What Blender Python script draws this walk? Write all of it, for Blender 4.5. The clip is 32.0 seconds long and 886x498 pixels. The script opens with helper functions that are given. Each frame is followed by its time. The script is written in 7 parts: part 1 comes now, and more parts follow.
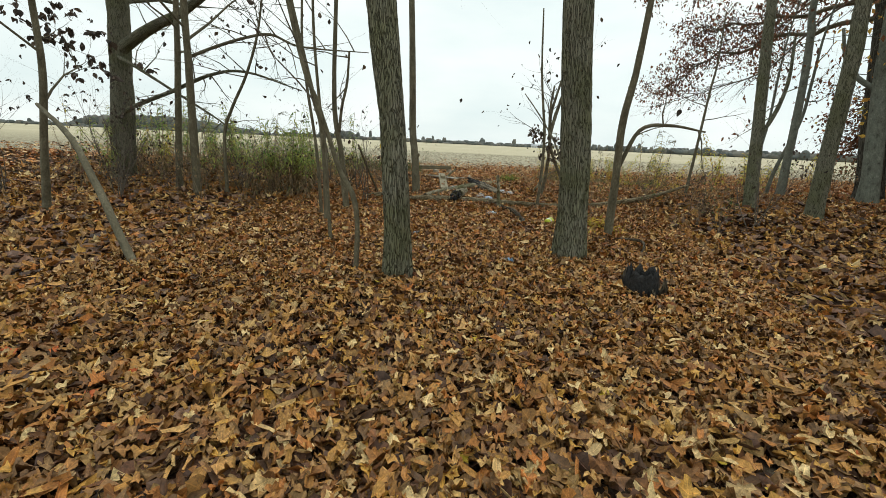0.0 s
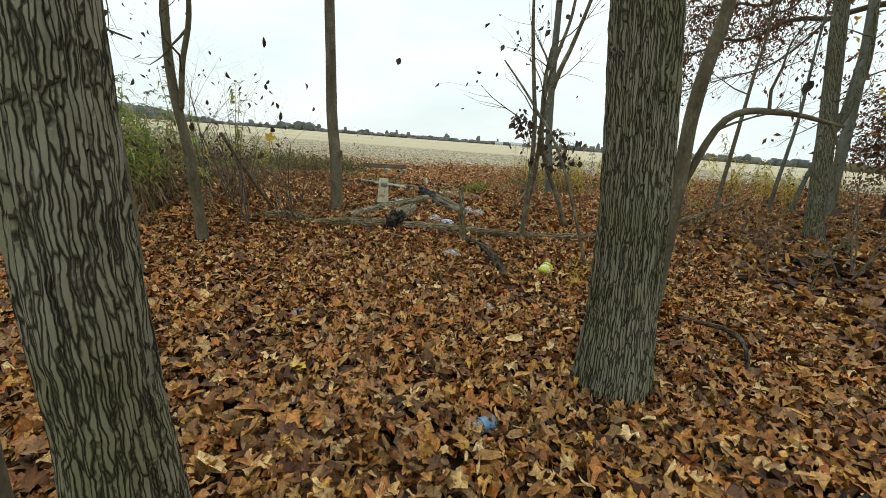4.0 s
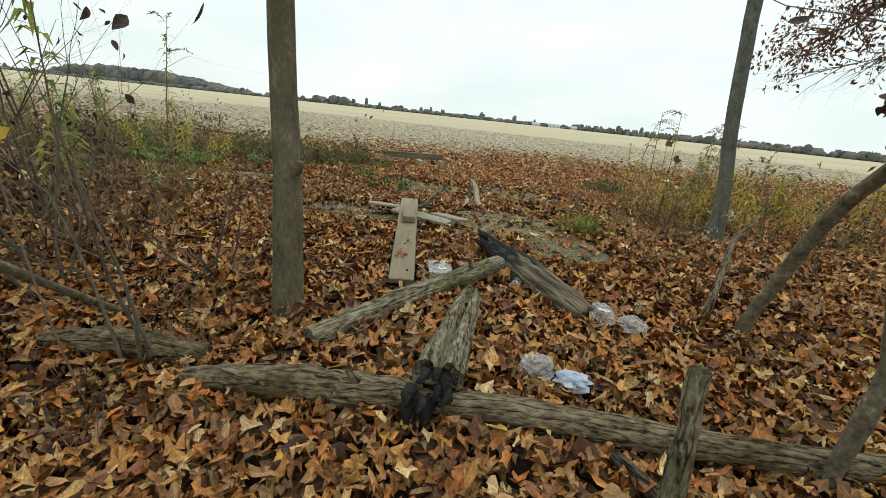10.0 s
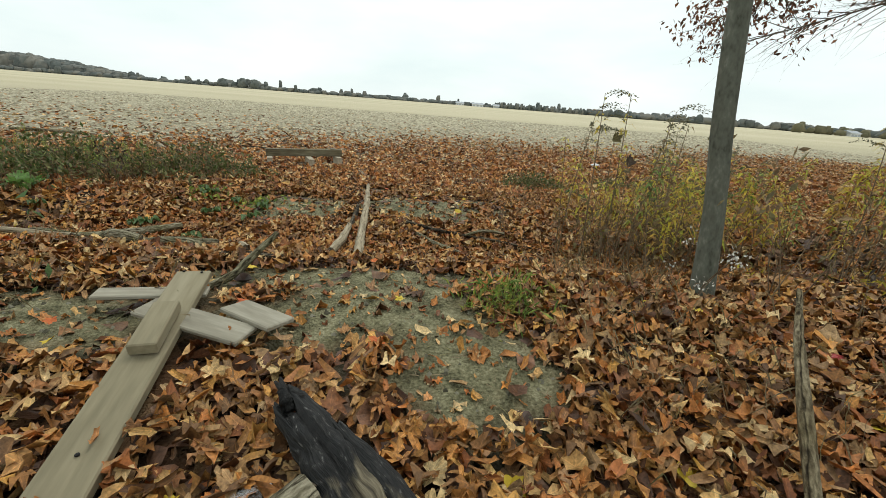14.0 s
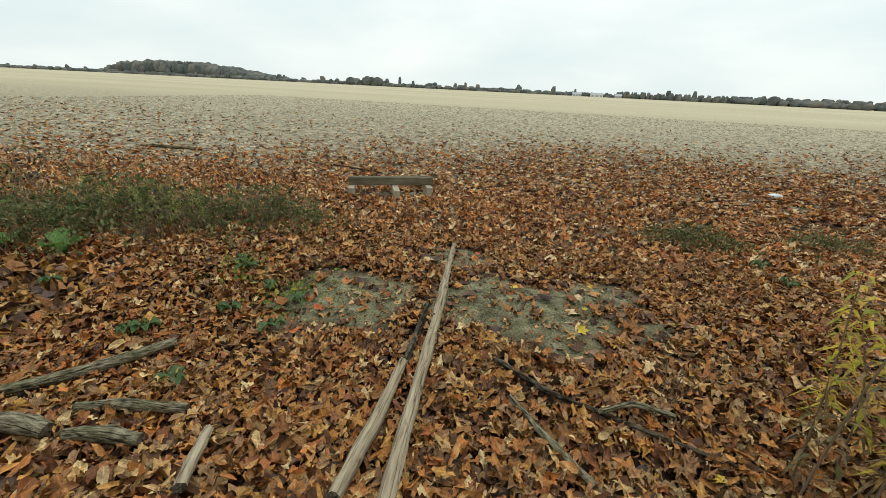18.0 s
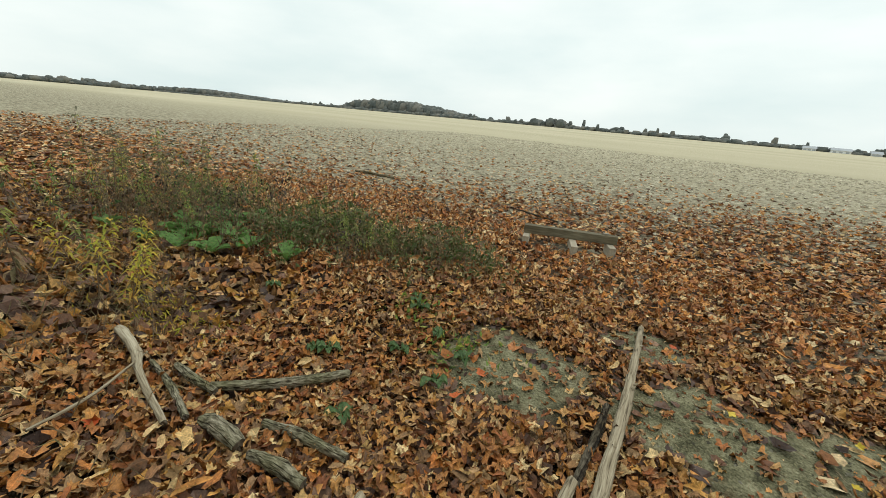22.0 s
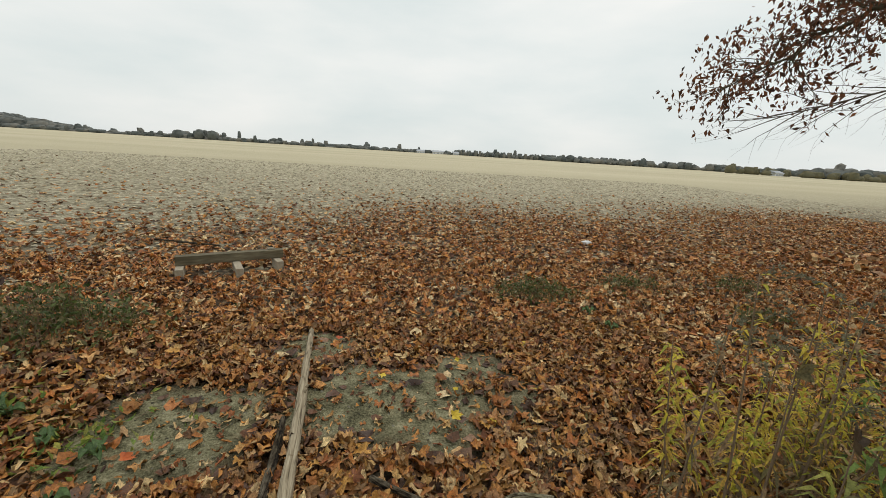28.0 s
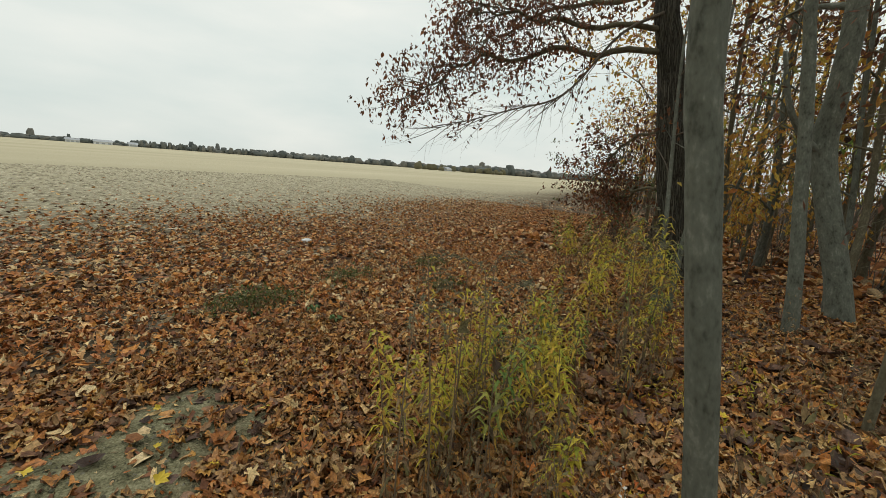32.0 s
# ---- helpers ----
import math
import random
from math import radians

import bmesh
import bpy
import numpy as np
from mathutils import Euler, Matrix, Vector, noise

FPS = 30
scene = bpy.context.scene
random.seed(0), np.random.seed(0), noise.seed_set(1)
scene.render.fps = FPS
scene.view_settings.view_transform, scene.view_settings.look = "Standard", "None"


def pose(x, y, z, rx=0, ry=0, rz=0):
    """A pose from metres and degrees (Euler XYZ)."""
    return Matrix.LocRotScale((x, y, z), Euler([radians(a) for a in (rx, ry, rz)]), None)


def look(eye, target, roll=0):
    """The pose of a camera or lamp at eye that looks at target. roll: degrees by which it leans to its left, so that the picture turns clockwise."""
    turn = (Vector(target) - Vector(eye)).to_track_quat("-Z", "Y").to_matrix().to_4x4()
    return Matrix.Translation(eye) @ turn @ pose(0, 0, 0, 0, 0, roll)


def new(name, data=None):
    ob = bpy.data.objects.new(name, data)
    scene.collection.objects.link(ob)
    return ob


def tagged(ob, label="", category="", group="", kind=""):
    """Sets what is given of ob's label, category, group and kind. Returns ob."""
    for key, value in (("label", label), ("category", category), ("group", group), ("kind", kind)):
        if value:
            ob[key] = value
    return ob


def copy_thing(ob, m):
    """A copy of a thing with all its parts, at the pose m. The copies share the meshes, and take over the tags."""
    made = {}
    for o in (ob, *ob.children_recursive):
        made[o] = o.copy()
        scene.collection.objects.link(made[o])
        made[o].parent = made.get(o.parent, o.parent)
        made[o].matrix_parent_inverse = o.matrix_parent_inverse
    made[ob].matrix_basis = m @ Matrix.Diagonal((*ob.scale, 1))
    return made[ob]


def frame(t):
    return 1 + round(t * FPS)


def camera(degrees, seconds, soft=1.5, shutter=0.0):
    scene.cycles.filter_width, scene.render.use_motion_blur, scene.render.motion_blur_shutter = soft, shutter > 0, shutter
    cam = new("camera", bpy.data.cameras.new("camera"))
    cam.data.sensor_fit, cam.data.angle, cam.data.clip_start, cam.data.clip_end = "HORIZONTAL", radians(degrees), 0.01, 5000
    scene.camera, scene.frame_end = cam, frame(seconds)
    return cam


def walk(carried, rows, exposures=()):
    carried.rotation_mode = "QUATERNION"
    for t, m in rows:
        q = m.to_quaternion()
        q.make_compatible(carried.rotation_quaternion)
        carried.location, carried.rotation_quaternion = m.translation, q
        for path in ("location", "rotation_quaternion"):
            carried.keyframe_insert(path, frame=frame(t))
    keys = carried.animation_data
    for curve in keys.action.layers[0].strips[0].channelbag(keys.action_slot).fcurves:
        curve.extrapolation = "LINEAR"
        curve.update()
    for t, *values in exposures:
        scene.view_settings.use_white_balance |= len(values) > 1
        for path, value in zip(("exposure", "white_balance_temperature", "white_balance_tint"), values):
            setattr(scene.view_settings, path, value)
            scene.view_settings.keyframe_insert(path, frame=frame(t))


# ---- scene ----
cam = camera(96.8, 32.0, soft=0.65)
PATH = [
    (0, (1.336, 7.092, 1.218), (1.057, 9.002, 0.694), 2.65),
    (0.5, (1.349, 7.293, 1.189), (1.068, 9.209, 0.687), 0.77),
    (1, (1.387, 7.673, 1.202), (1.228, 9.603, 0.700), 1.08),
    (1.5, (1.362, 7.994, 1.169), (1.303, 9.910, 0.599), 2.93),
    (2, (1.343, 8.323, 1.235), (1.368, 10.267, 0.766), 2.26),
    (2.5, (1.330, 8.714, 1.231), (1.272, 10.669, 0.812), 3.44),
    (4.5, (1.266, 9.839, 1.207), (1.137, 11.755, 0.649), 4.93),
    (5, (1.232, 10.106, 1.213), (1.011, 12.021, 0.678), 5.29),
    (5.5, (1.169, 10.408, 1.243), (0.995, 12.339, 0.749), 5.38),
    (6, (1.137, 10.650, 1.243), (0.936, 12.583, 0.771), 4.64),
    (6.5, (1.133, 10.917, 1.258), (0.835, 12.826, 0.743), 4.37),
    (7, (1.072, 11.092, 1.264), (0.622, 12.974, 0.759), 4.40),
    (7.5, (0.958, 11.332, 1.262), (0.565, 13.237, 0.795), 7.14),
    (8, (0.889, 11.556, 1.265), (0.590, 13.465, 0.747), 6.60),
    (8.5, (0.853, 11.893, 1.235), (0.550, 13.789, 0.675), 6.31),
    (9, (0.828, 12.130, 1.249), (0.452, 13.988, 0.609), 3.14),
    (9.5, (0.740, 12.350, 1.248), (0.421, 14.221, 0.617), 5.40),
    (10, (0.683, 12.531, 1.269), (0.457, 14.411, 0.625), 6.04),
    (10.5, (0.731, 12.668, 1.267), (0.652, 14.562, 0.629), 4.46),
    (11, (0.841, 12.872, 1.272), (0.868, 14.780, 0.671), 2.93),
    (11.5, (0.906, 13.013, 1.275), (0.953, 14.908, 0.636), 3.58),
    (12, (0.893, 13.201, 1.265), (1.007, 15.091, 0.619), 6.15),
    (12.5, (0.863, 13.453, 1.304), (1.093, 15.323, 0.632), 5.35),
    (13, (0.919, 13.683, 1.304), (1.140, 15.570, 0.677), 5.58),
    (13.5, (1.009, 13.915, 1.339), (1.106, 15.796, 0.668), 4.33),
    (15.5, (0.972, 14.870, 1.441), (1.108, 16.733, 0.726), 5.14),
    (16, (1.012, 15.154, 1.480), (1.075, 17.036, 0.807), 4.32),
    (16.5, (0.960, 15.389, 1.491), (1.029, 17.260, 0.787), 5.91),
    (17, (0.907, 15.602, 1.635), (0.905, 17.442, 0.851), -0.13),
    (17.5, (0.895, 15.741, 1.687), (0.706, 17.619, 1.025), 3.55),
    (18, (0.918, 15.859, 1.726), (0.515, 17.665, 0.966), 2.79),
    (18.5, (0.888, 15.902, 1.748), (0.273, 17.666, 1.033), 0.55),
    (19, (0.799, 15.965, 1.773), (0.095, 17.710, 1.096), 3.21),
    (19.5, (0.666, 16.029, 1.799), (-0.155, 17.729, 1.139), 3.08),
    (20, (0.618, 16.052, 1.792), (-0.232, 17.732, 1.119), 4.44),
    (20.5, (0.600, 16.079, 1.793), (-0.358, 17.694, 1.106), 3.88),
    (21, (0.609, 16.098, 1.794), (-0.430, 17.657, 1.095), 3.07),
    (21.5, (0.615, 16.094, 1.812), (-0.486, 17.614, 1.123), 3.95),
    (22, (0.607, 16.062, 1.824), (-0.524, 17.582, 1.184), 5.02),
    (22.5, (0.603, 16.032, 1.832), (-0.526, 17.556, 1.197), 5.43),
    (23, (0.614, 16.025, 1.842), (-0.472, 17.592, 1.238), 6.44),
    (23.5, (0.611, 16.029, 1.853), (-0.437, 17.631, 1.274), 5.87),
    (24, (0.606, 16.025, 1.863), (-0.380, 17.660, 1.266), 5.95),
    (24.5, (0.593, 16.011, 1.861), (-0.315, 17.681, 1.239), 3.86),
    (26.5, (0.617, 16.027, 1.885), (0.109, 17.893, 1.374), 2.72),
    (27, (0.699, 16.038, 1.908), (0.362, 17.948, 1.421), 2.73),
    (27.5, (0.847, 16.052, 1.931), (0.849, 17.994, 1.453), 2.43),
    (28, (0.903, 16.070, 1.917), (1.172, 17.993, 1.440), 3.59),
    (28.5, (0.881, 16.120, 1.916), (1.539, 17.948, 1.443), 4.08),
    (29, (0.899, 16.137, 1.900), (1.879, 17.809, 1.405), 4.58),
    (29.5, (0.928, 16.138, 1.902), (2.076, 17.705, 1.425), 5.13),
    (30, (0.952, 16.124, 1.925), (2.203, 17.621, 1.483), 4.81),
    (30.5, (0.975, 16.124, 1.941), (2.254, 17.597, 1.502), 5.16),
    (31, (0.979, 16.096, 1.963), (2.299, 17.543, 1.557), 4.41),
    (31.5, (1.000, 16.054, 1.961), (2.384, 17.441, 1.559), 4.36),
    (32, (1.005, 16.046, 1.967), (2.443, 17.376, 1.567), 4.52),
]
walk(cam, [(t, look(eye, target, roll)) for t, eye, target, roll in PATH], exposures=[(0, 0.04, 6500, 10), (2, 0.09, 6500, 10), (5, 0.09, 6500, 10), (6.5, 0.04, 6500, 10), (10, 0.08, 6500, 10), (16.5, 0.11, 6500, 10), (18, 0.0, 6500, 10), (20, 0.0, 6500, 9), (25, -0.03, 6500, 9), (28, -0.21, 6700, 15), (32, -0.27, 6800, 11)])

# ---------------------------------------------------------------- sky and sun
SUN_ELEVATION, SUN_TURN = radians(66), radians(30)
world = bpy.data.worlds.new("overcast_sky")
scene.world = world
world.use_nodes = True
wn, wl = world.node_tree.nodes, world.node_tree.links
wn.clear()
sky = wn.new("ShaderNodeTexSky")
sky.sky_type, sky.sun_disc = "NISHITA", False
sky.sun_elevation, sky.sun_rotation = SUN_ELEVATION, SUN_TURN
sky.air_density, sky.dust_density, sky.ozone_density = 1.0, 4.0, 1.0
grey = wn.new("ShaderNodeHueSaturation")
grey.inputs["Saturation"].default_value = 0.22
wl.new(sky.outputs[0], grey.inputs["Color"])
# A closed cloud deck, a little uneven, over the clear sky.
place = wn.new("ShaderNodeTexCoord")
stretch = wn.new("ShaderNodeMapping")
stretch.inputs["Scale"].default_value = (1.2, 1.2, 4.0)
wl.new(place.outputs["Generated"], stretch.inputs["Vector"])
cloud = wn.new("ShaderNodeTexNoise")
cloud.inputs["Scale"].default_value, cloud.inputs["Detail"].default_value = 2.2, 5.0
wl.new(stretch.outputs[0], cloud.inputs["Vector"])
deck = wn.new("ShaderNodeValToRGB")
deck.color_ramp.elements[0].position, deck.color_ramp.elements[0].color = 0.30, (7.5, 8.75, 8.65, 1)
deck.color_ramp.elements[1].position, deck.color_ramp.elements[1].color = 0.70, (9.55, 10.2, 9.85, 1)
wl.new(cloud.outputs["Fac"], deck.inputs["Fac"])
blend = wn.new("ShaderNodeMix")
blend.data_type = "RGBA"
blend.inputs["Factor"].default_value = 0.85
wl.new(grey.outputs[0], blend.inputs["A"])
wl.new(deck.outputs[0], blend.inputs["B"])
back = wn.new("ShaderNodeBackground")
back.inputs["Strength"].default_value = 0.112
wl.new(blend.outputs["Result"], back.inputs["Color"])
wout = wn.new("ShaderNodeOutputWorld")
wl.new(back.outputs[0], wout.inputs["Surface"])

sun_data = bpy.data.lights.new("sun", "SUN")
sun_data.energy, sun_data.angle, sun_data.color = 0.8, radians(25), (1.0, 0.96, 0.9)
sun = new("sun", sun_data)
sun.matrix_world = look((0, 0, 60), Vector((0, 0, 60)) - Vector((math.sin(SUN_TURN) * math.cos(SUN_ELEVATION), math.cos(SUN_TURN) * math.cos(SUN_ELEVATION), math.sin(SUN_ELEVATION))))

# ---------------------------------------------------------------- materials
def material(name, stops, scale=8.0, rough=0.85, bump=0.3, stretch=(1, 1, 1), detail=6.0, fine=40.0, spread=0.0, island=False,
             metal=0.0, distance=0.01, coords="Object", fine_mix=0.35, specular=0.3, transmission=0.0, alpha=1.0, furrow=None, depth=0.2):
    """A surface whose colour runs over the stops by coarse and fine noise, with relief; spread: by how much objects or islands differ."""
    m = bpy.data.materials.new(name)
    m.use_nodes = True
    n, l = m.node_tree.nodes, m.node_tree.links
    p = n["Principled BSDF"]
    where = n.new("ShaderNodeTexCoord")
    mapping = n.new("ShaderNodeMapping")
    mapping.inputs["Scale"].default_value = stretch
    if coords == "grain":
        where = n.new("ShaderNodeAttribute")
        where.attribute_name = "grain"
        l.new(where.outputs["Vector"], mapping.inputs["Vector"])
    else:
        l.new(where.outputs[coords], mapping.inputs["Vector"])
    coarse = n.new("ShaderNodeTexNoise")
    coarse.inputs["Scale"].default_value, coarse.inputs["Detail"].default_value = scale, detail
    grain = n.new("ShaderNodeTexNoise")
    grain.inputs["Scale"].default_value, grain.inputs["Detail"].default_value = fine, 4.0
    for node in (coarse, grain):
        l.new(mapping.outputs[0], node.inputs["Vector"])
    mix = n.new("ShaderNodeMix")
    mix.inputs["Factor"].default_value = fine_mix
    l.new(coarse.outputs["Fac"], mix.inputs["A"])
    l.new(grain.outputs["Fac"], mix.inputs["B"])
    value = mix.outputs["Result"]
    if furrow:
        # winding cracks along the grain: where a stretched noise crosses its mean
        crack = n.new("ShaderNodeTexNoise")
        crack.inputs["Scale"].default_value, crack.inputs["Detail"].default_value, crack.inputs["Distortion"].default_value = furrow, 2.5, 0.4
        l.new(mapping.outputs[0], crack.inputs["Vector"])
        near_mean = n.new("ShaderNodeMath")
        near_mean.operation = "SUBTRACT"
        l.new(crack.outputs["Fac"], near_mean.inputs[0])
        near_mean.inputs[1].default_value = 0.5
        size = n.new("ShaderNodeMath")
        size.operation = "ABSOLUTE"
        l.new(near_mean.outputs[0], size.inputs[0])
        open_up = n.new("ShaderNodeMapRange")
        open_up.inputs["From Max"].default_value = 0.055
        open_up.inputs["To Min"].default_value, open_up.inputs["To Max"].default_value = -depth, 0.2 * depth
        l.new(size.outputs[0], open_up.inputs["Value"])
        deep = n.new("ShaderNodeMath")
        l.new(value, deep.inputs[0])
        l.new(open_up.outputs[0], deep.inputs[1])
        value = deep.outputs[0]
    relief = value
    if spread:
        if island:
            pick = n.new("ShaderNodeNewGeometry").outputs["Random Per Island"]
        else:
            pick = n.new("ShaderNodeObjectInfo").outputs["Random"]
        move = n.new("ShaderNodeMath")
        move.operation = "MULTIPLY_ADD"
        l.new(pick, move.inputs[0])
        move.inputs[1].default_value = spread
        l.new(value, move.inputs[2])
        shift = n.new("ShaderNodeMath")
        shift.operation = "SUBTRACT"
        l.new(move.outputs[0], shift.inputs[0])
        shift.inputs[1].default_value = spread / 2
        value = shift.outputs[0]
    ramp = n.new("ShaderNodeValToRGB")
    lo, hi = (0.0, 1.0) if spread > 0.6 else (0.3, 0.7)
    while len(ramp.color_ramp.elements) < len(stops):
        ramp.color_ramp.elements.new(0.5)
    for k, c in enumerate(stops):
        e = ramp.color_ramp.elements[k]
        e.position, e.color = lo + (hi - lo) * k / max(1, len(stops) - 1), (*c, 1)
    l.new(value, ramp.inputs["Fac"])
    l.new(ramp.outputs["Color"], p.inputs["Base Color"])
    p.inputs["Roughness"].default_value, p.inputs["Metallic"].default_value = rough, metal
    p.inputs["Specular IOR Level"].default_value = specular
    p.inputs["Transmission Weight"].default_value = transmission
    p.inputs["Alpha"].default_value = alpha
    if bump:
        b = n.new("ShaderNodeBump")
        b.inputs["Strength"].default_value, b.inputs["Distance"].default_value = bump, distance
        l.new(relief, b.inputs["Height"])
        l.new(b.outputs["Normal"], p.inputs["Normal"])
    return m


def bark_material(name, dark, mid, light, moss, ridge=42.0, run=0.14, depth=0.018, moss_part=0.5, sharp=0.26, ridge_gain=1.0, grain_gain=0.7, base=0.35):
    """Interlaced bark ridges running up the trunk, dark in the furrows, with mossy stretches."""
    m = bpy.data.materials.new(name)
    m.use_nodes = True
    n, l = m.node_tree.nodes, m.node_tree.links
    p = n["Principled BSDF"]
    where = n.new("ShaderNodeAttribute")
    where.attribute_name = "grain"
    wander = n.new("ShaderNodeTexNoise")
    wander.inputs["Scale"].default_value, wander.inputs["Detail"].default_value = 11.0, 3.0
    l.new(where.outputs["Vector"], wander.inputs["Vector"])
    push = n.new("ShaderNodeVectorMath")
    push.operation = "MULTIPLY_ADD"
    l.new(wander.outputs["Color"], push.inputs[0])
    push.inputs[1].default_value = (0.022, 0.022, 0.3)
    l.new(where.outputs["Vector"], push.inputs[2])
    mapping = n.new("ShaderNodeMapping")
    mapping.inputs["Scale"].default_value = (1, 1, run)
    l.new(push.outputs[0], mapping.inputs["Vector"])
    cell = n.new("ShaderNodeTexVoronoi")
    cell.feature = "DISTANCE_TO_EDGE"
    cell.inputs["Scale"].default_value = ridge
    l.new(mapping.outputs[0], cell.inputs["Vector"])
    grain = n.new("ShaderNodeTexNoise")
    grain.inputs["Scale"].default_value, grain.inputs["Detail"].default_value = 70.0, 6.0
    squeeze = n.new("ShaderNodeMapping")
    squeeze.inputs["Scale"].default_value = (1, 1, 0.35)
    l.new(where.outputs["Vector"], squeeze.inputs["Vector"])
    l.new(squeeze.outputs[0], grain.inputs["Vector"])
    rise = n.new("ShaderNodeMapRange")
    rise.inputs["From Max"].default_value, rise.inputs["To Max"].default_value = sharp, ridge_gain
    l.new(cell.outputs["Distance"], rise.inputs["Value"])
    both = n.new("ShaderNodeMath")
    both.operation = "MULTIPLY_ADD"
    l.new(grain.outputs["Fac"], both.inputs[0])
    both.inputs[1].default_value = grain_gain
    shifted = n.new("ShaderNodeMath")
    shifted.operation = "SUBTRACT"
    l.new(rise.outputs[0], shifted.inputs[0])
    shifted.inputs[1].default_value = base
    l.new(shifted.outputs[0], both.inputs[2])
    ramp = n.new("ShaderNodeValToRGB")
    ramp.color_ramp.elements.new(0.5)
    for e, at, c in zip(ramp.color_ramp.elements, (0.05, 0.42, 0.95), (dark, mid, light)):
        e.position, e.color = at, (*c, 1)
    l.new(both.outputs[0], ramp.inputs["Fac"])
    patch = n.new("ShaderNodeTexNoise")
    patch.inputs["Scale"].default_value, patch.inputs["Detail"].default_value = 3.5, 5.0
    l.new(where.outputs["Vector"], patch.inputs["Vector"])
    part_moss = n.new("ShaderNodeMapRange")
    part_moss.inputs["From Min"].default_value, part_moss.inputs["From Max"].default_value, part_moss.inputs["To Max"].default_value = 0.42, 0.66, moss_part
    l.new(patch.outputs["Fac"], part_moss.inputs["Value"])
    tint = n.new("ShaderNodeMix")
    tint.data_type, tint.blend_type = "RGBA", "MULTIPLY"
    l.new(part_moss.outputs[0], tint.inputs["Factor"])
    l.new(ramp.outputs["Color"], tint.inputs["A"])
    tint.inputs["B"].default_value = (*moss, 1)
    l.new(tint.outputs["Result"], p.inputs["Base Color"])
    p.inputs["Roughness"].default_value, p.inputs["Specular IOR Level"].default_value = 0.93, 0.2
    b = n.new("ShaderNodeBump")
    b.inputs["Strength"].default_value, b.inputs["Distance"].default_value = 1.0, depth
    l.new(both.outputs[0], b.inputs["Height"])
    l.new(b.outputs["Normal"], p.inputs["Normal"])
    return m


M_BARK = bark_material("furrowed_bark", (0.045, 0.041, 0.026), (0.135, 0.128, 0.088), (0.225, 0.215, 0.155), (0.70, 0.75, 0.50), 95.0, 0.06, 0.012, 0.7, 0.15)
M_BARK_GREY = material("smooth_grey_bark", [(0.05, 0.052, 0.038), (0.108, 0.113, 0.088), (0.145, 0.151, 0.12), (0.24, 0.245, 0.20)], 16, 0.9, 0.5, (1, 1, 0.5), fine=60, coords="grain", furrow=9.0, depth=0.06, fine_mix=0.45)
M_BARK_OAK = bark_material("dark_oak_bark", (0.028, 0.024, 0.018), (0.066, 0.06, 0.046), (0.12, 0.112, 0.088), (0.7, 0.72, 0.6), 44.0, 0.05, 0.02)
M_BARK_THIN = material("thin_dark_bark", [(0.0551, 0.0468, 0.029), (0.102, 0.0886, 0.0543), (0.138, 0.121, 0.0773), (0.223, 0.199, 0.13)], 14, 0.92, 0.7, (0.8, 0.8, 0.422), fine=85, coords="grain", fine_mix=0.5, furrow=7.0, depth=0.06)
M_BARK_STEM = material("lichened_stem_bark", [(0.0527, 0.0434, 0.0285), (0.109, 0.093, 0.06), (0.174, 0.155, 0.102), (0.388, 0.372, 0.27)], 17, 0.92, 0.9, (0.8, 0.8, 0.675), fine=80, coords="grain", fine_mix=0.5, furrow=9.0, depth=0.08)
M_TWIG = material("twig_bark", [(0.07, 0.058, 0.043), (0.165, 0.138, 0.105)], 20, 0.9, 0.2)
M_LOG = bark_material("weathered_log", (0.045, 0.035, 0.021), (0.17, 0.148, 0.096), (0.37, 0.33, 0.235), (0.58, 0.63, 0.45), 26.0, 0.06, 0.012, 1.0, 0.06, 0.45, 2.3, 0.95)
M_LOG_TAN = bark_material("tan_weathered_log", (0.03, 0.022, 0.012), (0.13, 0.102, 0.061), (0.30, 0.25, 0.16), (0.55, 0.52, 0.38), 26.0, 0.05, 0.012, 1.0, 0.06, 0.45, 2.3, 0.95)
M_LOG_DARK = bark_material("rotting_log", (0.012, 0.009, 0.006), (0.055, 0.043, 0.029), (0.16, 0.135, 0.095), (0.45, 0.4, 0.3), 26.0, 0.06, 0.012, 1.0, 0.08, 0.5, 2.3, 1.0)
M_CHAR = material("charred_wood", [(0.004, 0.004, 0.004), (0.011, 0.0105, 0.01), (0.02, 0.019, 0.018), (0.05, 0.046, 0.042)], 22, 0.75, 1.0, (1, 1, 0.5), fine=70, distance=0.03)
M_CORE = material("split_wood", [(0.035, 0.027, 0.018), (0.14, 0.11, 0.075)], 12, 0.9, 0.8, fine=60)
M_BOARD = material("weathered_board", [(0.17, 0.145, 0.09), (0.255, 0.22, 0.14), (0.34, 0.30, 0.205)], 5, 0.85, 0.3, (1, 0.12, 1), fine=50, spread=0.2, distance=0.004)
M_BOARD_GREY = material("grey_board", [(0.16, 0.14, 0.105), (0.28, 0.255, 0.195), (0.42, 0.39, 0.31)], 6, 0.9, 0.35, (1, 0.12, 1), fine=50, spread=0.3, distance=0.004)
M_FOOT = material("pale_block_wood", [(0.26, 0.221, 0.155), (0.39, 0.338, 0.25), (0.494, 0.442, 0.338)], 8, 0.9, 0.3, (0.8, 0.195, 0.8), fine=50, distance=0.004)
M_PLANK = material("mossy_timber", [(0.06, 0.05, 0.03), (0.14, 0.12, 0.075), (0.27, 0.24, 0.16)], 6, 0.9, 0.5, (0.15, 1, 1), fine=45, distance=0.004)
